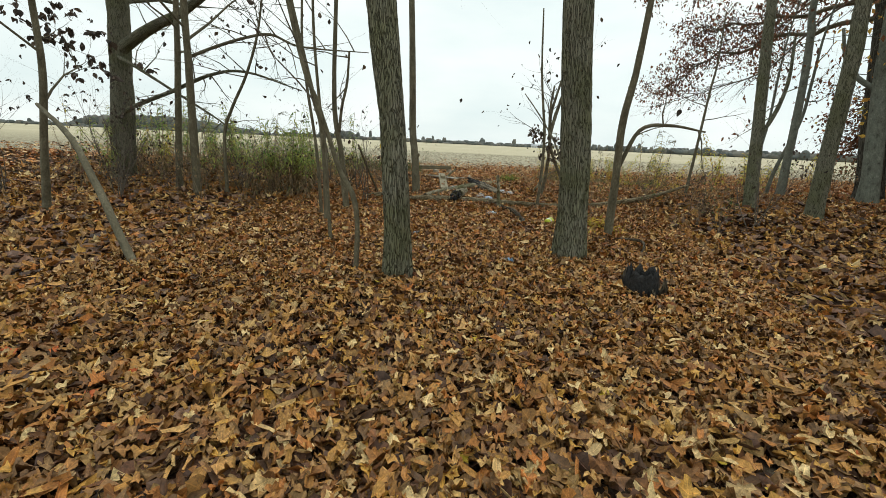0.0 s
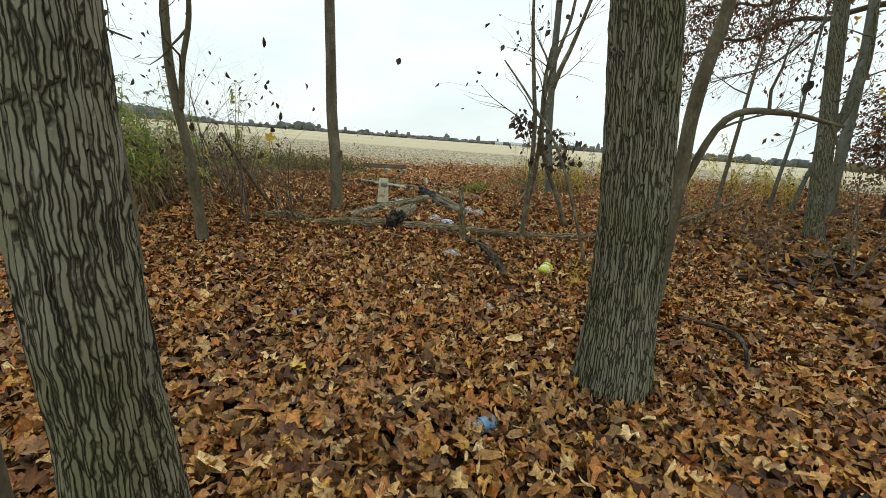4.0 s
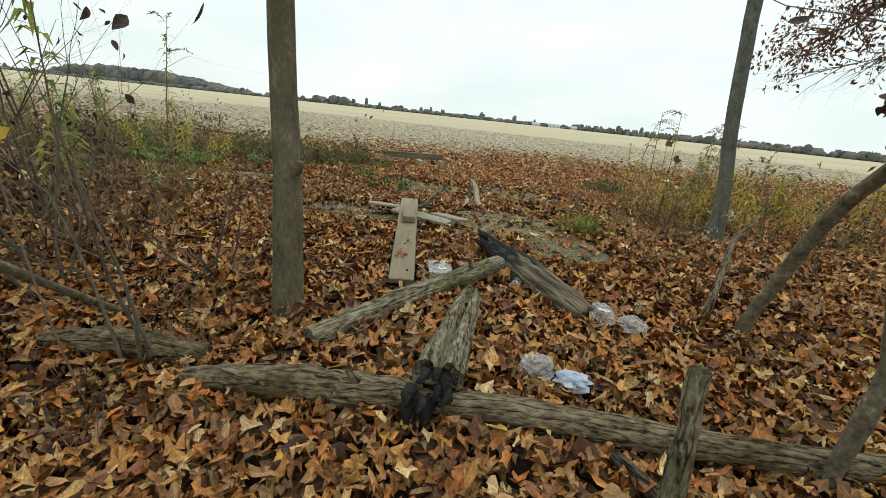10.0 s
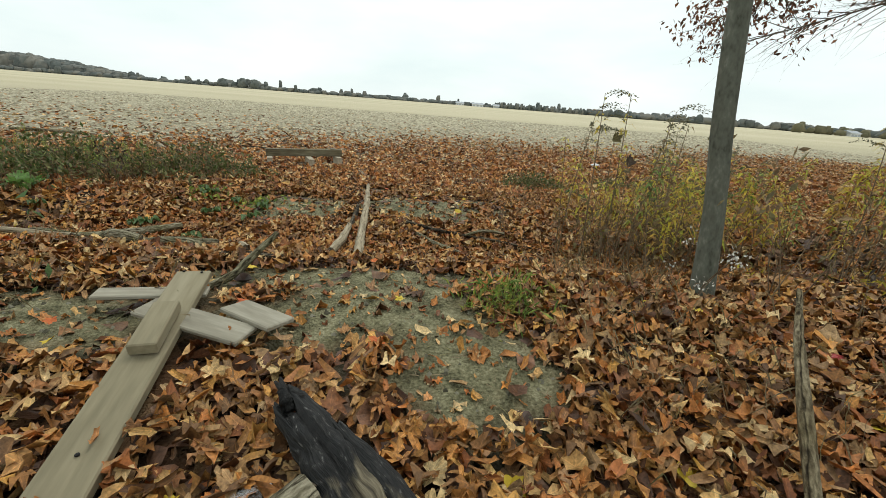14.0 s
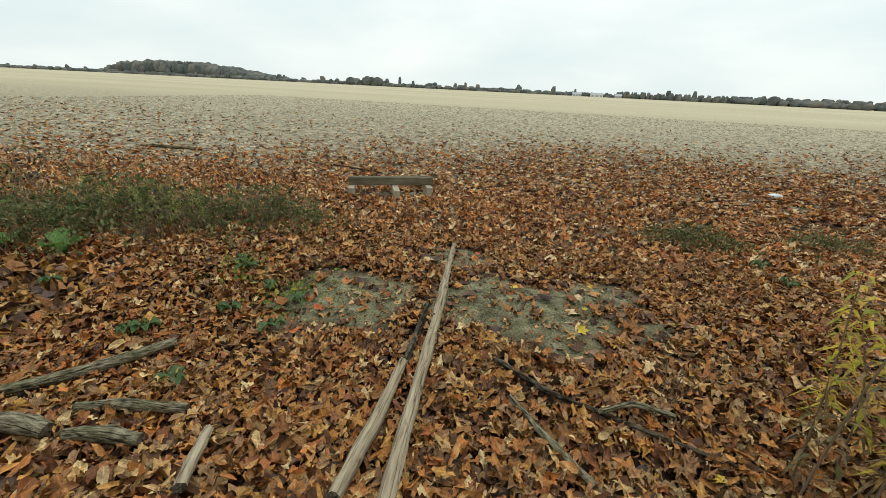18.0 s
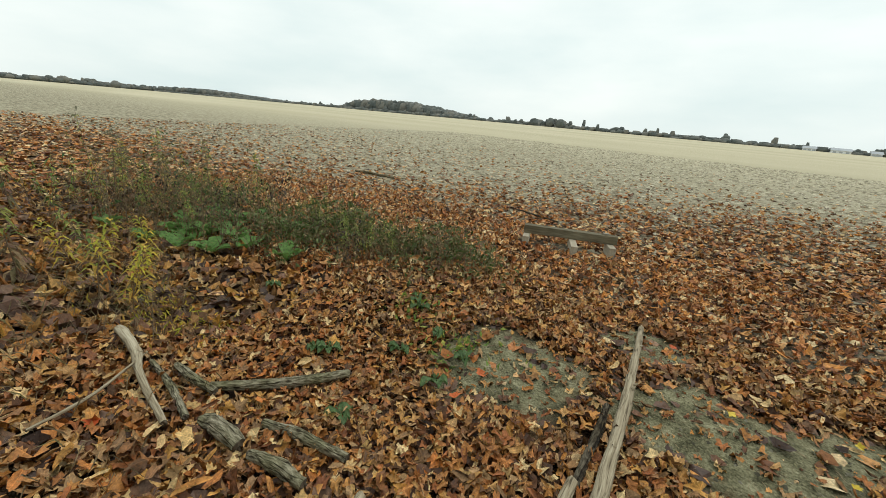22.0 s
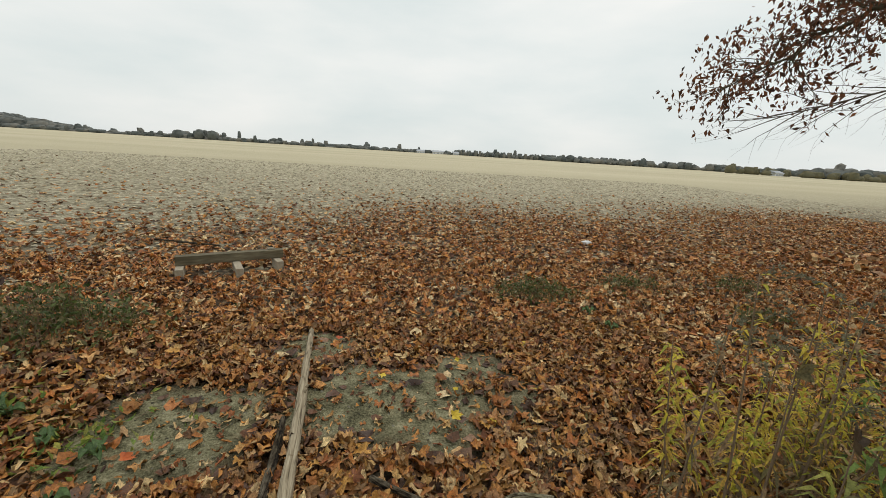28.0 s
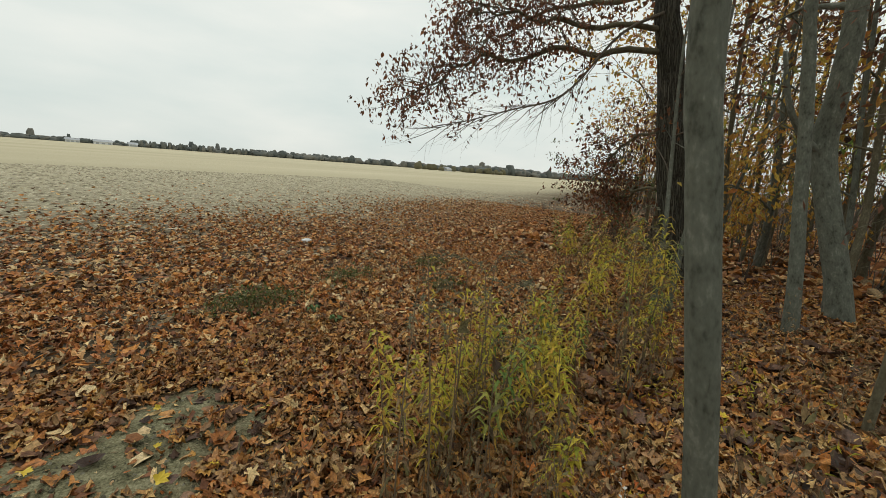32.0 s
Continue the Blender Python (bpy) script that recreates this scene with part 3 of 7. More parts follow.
def g_noise(scale, detail=5.0, stretch=None):
    node = gn.new("ShaderNodeTexNoise")
    node.inputs["Scale"].default_value, node.inputs["Detail"].default_value = scale, detail
    src = gn.new("ShaderNodeTexCoord").outputs["Object"]
    if stretch:
        mp = gn.new("ShaderNodeMapping")
        mp.inputs["Scale"].default_value = stretch
        gl.new(src, mp.inputs["Vector"])
        src = mp.outputs[0]
    gl.new(src, node.inputs["Vector"])
    return node.outputs["Fac"]


def g_ramp(src, stops):
    node = gn.new("ShaderNodeValToRGB")
    while len(node.color_ramp.elements) < len(stops):
        node.color_ramp.elements.new(0.5)
    for e, (at, c) in zip(node.color_ramp.elements, stops):
        e.position, e.color = at, (*c, 1)
    gl.new(src, node.inputs["Fac"])
    return node.outputs["Color"]


def g_mix(fac, a, b):
    node = gn.new("ShaderNodeMix")
    node.data_type = "RGBA"
    gl.new(fac, node.inputs["Factor"])
    gl.new(a, node.inputs["A"])
    gl.new(b, node.inputs["B"])
    return node.outputs["Result"]


def g_math(op, a, b):
    node = gn.new("ShaderNodeMath")
    node.operation, node.use_clamp = op, True
    for k, s in enumerate((a, b)):
        if isinstance(s, (int, float)):
            node.inputs[k].default_value = s
        else:
            gl.new(s, node.inputs[k])
    return node.outputs[0]


def g_attr(name):
    node = gn.new("ShaderNodeAttribute")
    node.attribute_name = name
    return node.outputs["Fac"]


cells = gn.new("ShaderNodeTexVoronoi")
cells.inputs["Scale"].default_value = 13.0
gl.new(gn.new("ShaderNodeTexCoord").outputs["Object"], cells.inputs["Vector"])
part_of = gn.new("ShaderNodeSeparateColor")
gl.new(cells.outputs["Color"], part_of.inputs[0])
# Litter tones kept dark: painted shade where gaps show the ground.
litter = g_ramp(part_of.outputs[0], [(0.0, (0.014, 0.008, 0.005)), (0.35, (0.036, 0.02, 0.012)), (0.65, (0.08, 0.043, 0.022)), (0.88, (0.14, 0.076, 0.038)), (1.0, (0.22, 0.135, 0.07))])
soil = g_ramp(g_mix(g_math("MULTIPLY", 0.45, 1.0), g_noise(9.0, 8.0), g_noise(75.0, 4.0)), [(0.34, (0.048, 0.045, 0.024)), (0.45, (0.15, 0.141, 0.079)), (0.55, (0.262, 0.244, 0.143)), (0.68, (0.42, 0.39, 0.25))])
stubble = g_ramp(g_mix(g_math("MULTIPLY", 0.35, 1.0), g_noise(3.2, 8.0, (0.7, 1.3, 1)), g_noise(14.0, 6.0)), [(0.36, (0.11, 0.09, 0.055)), (0.45, (0.28, 0.245, 0.162)), (0.54, (0.44, 0.395, 0.275)), (0.66, (0.59, 0.535, 0.385))])
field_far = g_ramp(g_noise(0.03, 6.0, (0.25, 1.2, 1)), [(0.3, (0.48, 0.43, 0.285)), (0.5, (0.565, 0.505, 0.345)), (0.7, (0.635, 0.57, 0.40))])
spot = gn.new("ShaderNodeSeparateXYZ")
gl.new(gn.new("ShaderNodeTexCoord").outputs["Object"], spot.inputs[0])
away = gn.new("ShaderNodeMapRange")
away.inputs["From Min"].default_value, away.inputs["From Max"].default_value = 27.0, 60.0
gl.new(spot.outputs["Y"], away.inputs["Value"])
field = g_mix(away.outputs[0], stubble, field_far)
patch = g_math("MULTIPLY_ADD", g_noise(7.0, 6.0), 1.0)
patch.node.inputs[2].default_value = -0.55
open_part = g_math("ADD", g_math("MULTIPLY", g_attr("open_field"), 0.9), patch)
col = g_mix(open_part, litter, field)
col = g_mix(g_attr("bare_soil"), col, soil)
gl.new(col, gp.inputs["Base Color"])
gb = gn.new("ShaderNodeBump")
gb.inputs["Strength"].default_value, gb.inputs["Distance"].default_value = 0.9, 0.045
gl.new(g_math("ADD", g_noise(24.0, 8.0), g_math("MULTIPLY", g_noise(90.0, 3.0), 0.5)), gb.inputs["Height"])
gb.inputs["Height"].links[0].from_node.use_clamp = False
gl.new(gb.outputs["Normal"], gp.inputs["Normal"])
floor = link_mesh("ground", gv, gf, M_GROUND)
for key, values in (("bare_soil", soil_mask), ("open_field", open_mask)):
    floor.data.attributes.new(key, "FLOAT", "POINT").data.foreach_set("value", values)
tagged(floor, "leaf-strewn woodland floor running into a pale stubble field", "ground", kind="structure")

# ---------------------------------------------------------------- trees
def grow(geo, start, way, length, radius, depth, rng, tips, segs=5, kink=0.35, fall=0.0):
    """A limb that wanders and branches; the ends of the thinnest twigs go into tips."""
    steps = 4 if depth else 3
    p, d = Vector(start), Vector(way).normalized()
    pts, rad = [p.copy()], [radius]
    for s in range(steps):
        d = (d + Vector((rng.uniform(-kink, kink), rng.uniform(-kink, kink), rng.uniform(-kink, kink) * 0.7 - fall))).normalized()
        p = p + d * (length / steps)
        pts.append(p.copy())
        rad.append(radius * (1 - 0.75 * (s + 1) / steps))
        if depth and s:
            for _ in range(rng.choice((1, 1, 2))):
                off = d.orthogonal().normalized()
                off.rotate(Matrix.Rotation(rng.uniform(0, 6.28), 3, d))
                grow(geo, p, d + off * rng.uniform(0.5, 1.1), length * rng.uniform(0.4, 0.62), rad[-1] * 0.62, depth - 1, rng, tips, max(3, segs - 1), kink, fall)
    geo.tube(pts, rad, segs, cap=False)
    tips.append((p.copy(), d.copy()))


def leaf_cards(name, spots, size, mat, rng, parent, hang=0.6, per=3, wide=0.5, reach=0.12, label=""):
    """Small folded leaves near the given twig ends, joined in one mesh; withered ones are curled and lobed."""
    v, f = [], []
    curly = mat is M_DRY_LEAF
    for p, d in spots:
        for _ in range(per):
            c = Vector(p) + Vector((rng.gauss(0, reach), rng.gauss(0, reach), rng.gauss(0, reach * 0.7)))
            a = Vector((rng.gauss(0, 1), rng.gauss(0, 1), rng.gauss(0, 1) - 2 * hang)).normalized()
            b = a.orthogonal().normalized()
            b.rotate(Matrix.Rotation(rng.uniform(0, 6.28), 3, a))
            n = a.cross(b)
            s = size * rng.uniform(0.6, 1.35)
            k = len(v)
            if curly:
                curl, fold = rng.uniform(-0.9, 0.9), rng.uniform(0.3, 1.0)
                for u, w in ((0.0, 0.03), (0.16, 0.36), (0.36, 0.56), (0.58, 0.52), (0.8, 0.27), (1.0, 0.02)):
                    m = c + a * s * (u - 0.25 * abs(curl) * u * u) + n * (s * curl * u * u * 0.6)
                    x = w * wide * s * rng.uniform(0.88, 1.1)
                    v += [tuple(m + b * x + n * x * fold), tuple(m), tuple(m - b * x + n * x * fold)]
                for r in range(5):
                    f += [(k + 3 * r, k + 3 * r + 1, k + 3 * r + 4, k + 3 * r + 3), (k + 3 * r + 1, k + 3 * r + 2, k + 3 * r + 5, k + 3 * r + 4)]
                continue
            v += [tuple(c), tuple(c + a * s * 0.45 + b * s * wide * 0.5 + n * s * 0.12), tuple(c + a * s + n * s * rng.uniform(-0.2, 0.2)), tuple(c + a * s * 0.45 - b * s * wide * 0.5 + n * s * 0.12), tuple(c + a * s * 0.5)]
            f += [(k, k + 1, k + 4), (k + 1, k + 2, k + 4), (k + 2, k + 3, k + 4), (k + 3, k, k + 4)]
    return link_mesh(name, v, f, mat, parent, label)


def trunk_mesh(name, pts, radii, mat, parent, segs=14, ridges=0.0, steps=8, flare=0.0, label=""):
    """A trunk through the points; ridges: depth of the bark's furrows as a share of the radius."""
    line = bent(pts, steps)
    rad = spaced(radii, len(line))
    g = Geo()
    g.tube(line, rad, segs, cap=True)
    if ridges or flare:
        base_z, count = line[0].z, len(line)
        for r in range(count):
            c = line[r]
            for s in range(segs):
                q = Vector(g.v[r * segs + s])
                off = q - c
                a = 2 * math.pi * s / segs
                up = c.z
                wob = noise.noise((math.cos(a) * 0.9, math.sin(a) * 0.9, up * 1.3 + radii[0] * 50))
                furrow = 1 - abs(noise.noise((a * segs * 0.11 + wob, up * 2.6, radii[0] * 90)) * 2)
                root = flare * math.exp(-max(0.0, up - base_z) / 0.12) * (1 + 0.5 * math.sin(a * 4 + 1))
                k = 1 + 0.06 * wob + ridges * (furrow - 0.5) + root
                g.v[r * segs + s] = tuple(c + off * k)
    return g.link(name, mat, parent, label)


def tree(label, pts, radii, mat, height=7.0, limbs=4, first=0.45, depth=2, segs=14, ridges=0.0, flare=0.15, steps=8, leaf=None, seed=1, name="tree",
         leaf_size=0.1, per=2, limb_len=1.8, group="trees at the wood's edge", hang=0.8, forks=(), sink=0.15, reach=0.12, kind_of="tree"):
    rng = random.Random(seed)
    pts = [Vector(p) for p in pts]
    base = pts[0].copy()
    root = thing(name, (base.x, base.y, ground(base.x, base.y)), label, kind_of, group)
    pts[0] = Vector((base.x, base.y, ground(base.x, base.y) - sink))
    radii = list(radii)
    while pts[-1].z < height:
        d = (pts[-1] - pts[-2]).normalized()
        d = (d + Vector((rng.uniform(-0.12, 0.12), rng.uniform(-0.12, 0.12), 0.6))).normalized()
        pts.append(pts[-1] + d * max(0.8, (height - pts[-1].z) / 3 + 0.05))
        radii.append(max(0.25 * radii[0], radii[-1] * 0.8))
    trunk_mesh("trunk", pts, radii, mat, root, segs, ridges, steps, flare)
    line = bent(pts, 4)
    rad = spaced(radii, len(line))
    tips = []
    for k in range(limbs):
        at = first + (0.97 - first) * (k + rng.random() * 0.6) / max(1, limbs)
        n = int(at * (len(line) - 1))
        a = rng.uniform(0, 6.28)
        g = Geo()
        grow(g, line[n], Vector((math.cos(a), math.sin(a), rng.uniform(0.1, 0.8))), limb_len * rng.uniform(0.6, 1.2), rad[n] * 0.45, depth, rng, tips)
        g.link("limb", mat if rad[n] > 0.03 else M_TWIG, root)
    for fp, fr in forks:
        g = Geo()
        fl = bent(fp, 5)
        g.tube(fl, spaced(fr, len(fl)), 8, rough=0.15, seed=seed)
        span = (fl[-1] - fl[0]).length
        for m in np.linspace(0.3, 0.97, int(span / 0.28)) if span > 0.3 else ():
            q = fl[int(m * (len(fl) - 1))]
            grow(g, q, Vector((rng.uniform(-1, 1), rng.uniform(-0.6, 0.6), rng.uniform(-0.5, 0.8))), rng.uniform(0.4, 0.9), 0.011, 1, rng, tips, 4)
        g.link("limb", mat, root)
    if leaf is M_DRY_LEAF:
        tips = [q for q in tips if rng.random() < 0.22]
    if leaf is not None and tips:
        leaf_cards("leaves", tips, leaf_size, leaf, rng, root, hang, per, reach=0.012 if leaf is M_DRY_LEAF else reach)
    return root


tree("leaning hickory trunk with furrowed grey-green bark among fallen leaves", [(0.45, 10.385, 0.0), (0.44, 10.385, 0.45), (0.41, 10.40, 0.9), (0.36, 10.46, 1.4), (0.29, 10.52, 1.85), (0.22, 10.6, 2.3)],
          [0.145, 0.112, 0.108, 0.104, 0.112, 0.118], M_BARK, 7.5, 3, 0.62, segs=90, ridges=0.11, steps=34, flare=0.06, seed=3)
tree("straight stout trunk with deeply furrowed bark and flared foot", [(2.10, 11.39, 0.04), (2.085, 11.43, 0.5), (2.06, 11.48, 1.01), (2.01, 11.53, 1.56), (1.92, 11.61, 2.5)],
          [0.195, 0.152, 0.147, 0.147, 0.148], M_BARK, 8.5, 3, 0.65, segs=110, ridges=0.085, steps=44, flare=0.07, seed=4)
tree("thin crooked sapling leaning aside in the leaves", [(0.04, 10.385, 0.0), (0.07, 10.385, 0.47), (0.03, 10.385, 0.74), (-0.08, 10.385, 0.94), (-0.18, 10.385, 1.24), (-0.28, 10.385, 1.53), (-0.38, 10.385, 1.78)],
             [0.026, 0.023, 0.024, 0.022, 0.02, 0.018, 0.016], M_BARK_THIN, 3.4, 4, 0.55, 2, 10, 0.1, 0.1, 8, M_DRY_LEAF, 5, "sapling", 0.07, 1, 1.0, "saplings")
tree("thin forked young tree with smooth brownish bark", [(-1.08, 12.95, 0.2), (-1.15, 12.95, 0.93), (-1.23, 12.95, 1.44), (-1.24, 12.95, 1.99)], [0.05, 0.041, 0.036, 0.032], M_BARK_THIN, 6.0, 3, 0.6, 2, 14, 0.06, 0.2, 8, M_DRY_LEAF, 6,
     leaf_size=0.08, per=1, forks=[([(-1.18, 12.95, 1.3), (-1.13, 12.95, 1.65), (-1.04, 12.95, 2.0), (-0.98, 12.9, 2.4)], [0.024, 0.022, 0.02, 0.014])])
tree("slender bare young tree leaning back", [(-1.04, 12.14, 0.1), (-1.04, 12.14, 0.82), (-1.08, 12.14, 1.38), (-1.18, 12.14, 1.75)], [0.045, 0.036, 0.033, 0.03], M_BARK_THIN, 5.5, 4, 0.5, 2, 12, 0.06, 0.2, 8, None, 7)
tree("straight slim tree with a broken knot on its side", [(-0.23, 14.10, 0.28), (-0.25, 14.16, 0.42), (-0.315, 14.30, 0.95), (-0.385, 14.41, 1.33), (-0.41, 14.45, 1.63), (-0.44, 14.5, 2.4)], [0.078, 0.07, 0.063, 0.061, 0.06, 0.057], M_BARK_THIN, 7.0, 2, 0.75, 2, 28, 0.05, 0.2, 12, None, 8,
     forks=[([(-0.31, 14.30, 0.93), (-0.245, 14.27, 0.96), (-0.23, 14.26, 1.0)], [0.03, 0.022, 0.016])])
tree("smooth grey maple trunk at the field's edge", [(2.60, 16.07, 0.45), (2.56, 16.15, 0.9), (2.50, 16.22, 1.4), (2.47, 16.32, 2.0), (2.45, 16.39, 2.5)], [0.064, 0.053, 0.051, 0.051, 0.052], M_BARK_GREY, 7.5, 3, 0.75, 2, 32, 0.035, 0.2, 14, None, 9)
tree("dark slim tree with a wandering side limb", [(2.73, 12.4, 0.05), (2.72, 12.4, 0.87), (2.70, 12.4, 1.53), (2.76, 12.4, 2.09), (2.79, 12.4, 2.66)], [0.054, 0.048, 0.043, 0.038, 0.035], M_BARK_THIN, 6.0, 4, 0.5, 2, 12, 0.08, 0.2, 8, M_DRY_LEAF, 10,
     leaf_size=0.08, per=1, forks=[([(2.73, 12.4, 1.0), (2.91, 12.4, 1.46), (3.24, 12.4, 1.53), (3.65, 12.4, 1.47)], [0.027, 0.024, 0.018, 0.01])])
# the clump of dead, vine-wrapped stems beyond the fallen log
clump = thing("stem_clump", (2.1, 14.1, ground(2.1, 14.1)), "clump of dead leaning stems wrapped in dry vine leaves", "tree clump")
for pts, rr in (([(1.90, 13.72, 0.1), (1.91, 13.72, 0.6), (1.92, 13.76, 1.0), (1.90, 13.8, 1.45), (1.83, 13.8, 1.9), (1.76, 13.8, 2.4), (1.7, 13.8, 3.2)], [0.042, 0.037, 0.035, 0.036, 0.028, 0.023, 0.016]),
                ([(1.98, 14.55, 0.16), (2.05, 14.50, 0.62), (2.06, 14.35, 1.02), (2.02, 14.05, 1.38), (1.98, 13.9, 1.7), (2.06, 13.95, 2.1), (2.16, 14.0, 2.5), (2.2, 14.0, 3.2)], [0.048, 0.046, 0.044, 0.04, 0.035, 0.028, 0.023, 0.016]),
                ([(2.55, 14.25, 0.1), (2.34, 14.2, 0.62), (2.15, 14.12, 0.98), (2.02, 13.98, 1.3), (1.96, 13.86, 1.8), (1.99, 13.9, 2.15)], [0.048, 0.043, 0.04, 0.036, 0.03, 0.022]),
                ([(2.0, 14.05, 1.34), (2.09, 14.2, 1.75), (2.16, 14.2, 2.02), (2.25, 14.2, 2.27), (2.4, 14.2, 2.8)], [0.046, 0.044, 0.04, 0.034, 0.026]),
                ([(2.44, 13.05, 0.1), (2.26, 13.1, 0.63), (2.12, 13.25, 1.06), (2.02, 13.5, 1.33), (1.9, 13.75, 1.55), (1.75, 13.87, 1.77), (1.55, 14.0, 2.03)], [0.025, 0.022, 0.021, 0.02, 0.018, 0.015, 0.011])):
    lp = bent(pts, 8)
    Geo().tube(lp, [0.64 * q for q in spaced(rr, len(lp))], 14, rough=0.22, seed=len(pts)).link("stem", M_BARK_STEM, clump)
rng = random.Random(21)
leaf_cards("vine_leaves", [((rng.gauss(1.77, 0.06), rng.gauss(13.76, 0.06), rng.gauss(1.40, 0.06)), None) for _ in range(14)] + [((rng.gauss(2.06, 0.09), rng.gauss(13.35, 0.08), rng.gauss(1.17, 0.09)), None) for _ in range(20)],
           0.06, M_DRY_LEAF, rng, clump, 1.1, 4, 0.55, 0.05, "black shrivelled vine leaves")
tips = []
for _ in range(9):
    g = Geo()
    grow(g, (1.95 + rng.uniform(-0.12, 0.12), 13.85, rng.uniform(1.4, 2.3)), (rng.uniform(-1, 1), rng.uniform(-0.4, 0.4), rng.uniform(0.1, 0.9)), rng.uniform(0.5, 0.9), 0.008, 1, rng, tips, 4)
    g.link("twig", M_TWIG, clump)
leaf_cards("leaves", tips, 0.06, M_DRY_LEAF, rng, clump, 0.8, 1)
# trees to the right along the edge
tree("dark forked tree standing on the bank", [(5.55, 14.56, 0.30), (5.55, 14.87, 1.60), (5.55, 15.15, 2.75), (5.55, 15.38, 3.80)], [0.10, 0.088, 0.08, 0.075], M_BARK, 8.0, 4, 0.55, 2, 20, 0.08, 0.2, 10, M_OAK_LEAF, 11, per=1,
     forks=[([(5.57, 14.85, 1.50), (5.80, 14.95, 2.0), (5.95, 15.1, 2.5), (6.0, 15.3, 3.2)], [0.036, 0.034, 0.028, 0.02])])
tree("leaning dark trunk on the bank", [(6.30, 14.21, 0.32), (6.30, 14.30, 1.53), (6.30, 14.33, 2.24), (6.30, 14.36, 2.77), (6.30, 14.46, 3.52)], [0.12, 0.105, 0.10, 0.10, 0.095], M_BARK, 8.5, 5, 0.5, 2, 22, 0.08, 0.2, 10, M_OAK_LEAF, 12, per=1, limb_len=2.0)
tree("spindly bare sapling at the field's edge", [(4.86, 15.5, 0.4), (4.90, 15.5, 1.3), (4.93, 15.5, 2.3), (4.96, 15.5, 2.85)], [0.03, 0.026, 0.02, 0.016], M_BARK_THIN, 3.2, 5, 0.35, 2, 8, 0, 0.1, 6, None, 14, "sapling", limb_len=0.9, group="saplings")
tree("slim grey tree in the wood", [(6.83, 15.98, 0.2), (6.85, 16.06, 1.0), (6.89, 16.19, 1.9), (6.91, 16.31, 2.75), (6.90, 16.43, 3.5), (6.86, 16.51, 4.1)], [0.085, 0.07, 0.066, 0.064, 0.06, 0.056], M_BARK_GREY, 8.0, 4, 0.6, 2, 22, 0.03, 0.2, 10, M_AUTUMN, 15)
tree("bent grey tree with a swollen fork", [(8.05, 15.55, 0.4), (8.07, 15.68, 0.95), (8.11, 15.94, 1.85), (8.14, 16.14, 2.6), (8.03, 16.13, 3.2), (7.95, 16.14, 3.85), (7.92, 16.16, 4.2)], [0.17, 0.135, 0.13, 0.145, 0.115, 0.11, 0.105], M_BARK_GREY, 8.5, 5, 0.55, 2, 24, 0.04, 0.2, 10, M_AUTUMN, 16,
     forks=[([(8.12, 16.1, 2.5), (7.9, 16.35, 2.72), (7.7, 16.55, 3.1), (7.6, 16.7, 3.7)], [0.05, 0.045, 0.035, 0.025])])
tree("thin bent stem in the brush", [(7.35, 17.34, 0.15), (7.42, 17.34, 0.9), (7.68, 17.34, 2.0), (7.7, 17.34, 2.8)], [0.045, 0.038, 0.032, 0.028], M_BARK_GREY, 4.5, 4, 0.4, 2, 12, 0.05, 0.2, 8, M_OAK_LEAF, 17, "sapling", group="saplings")
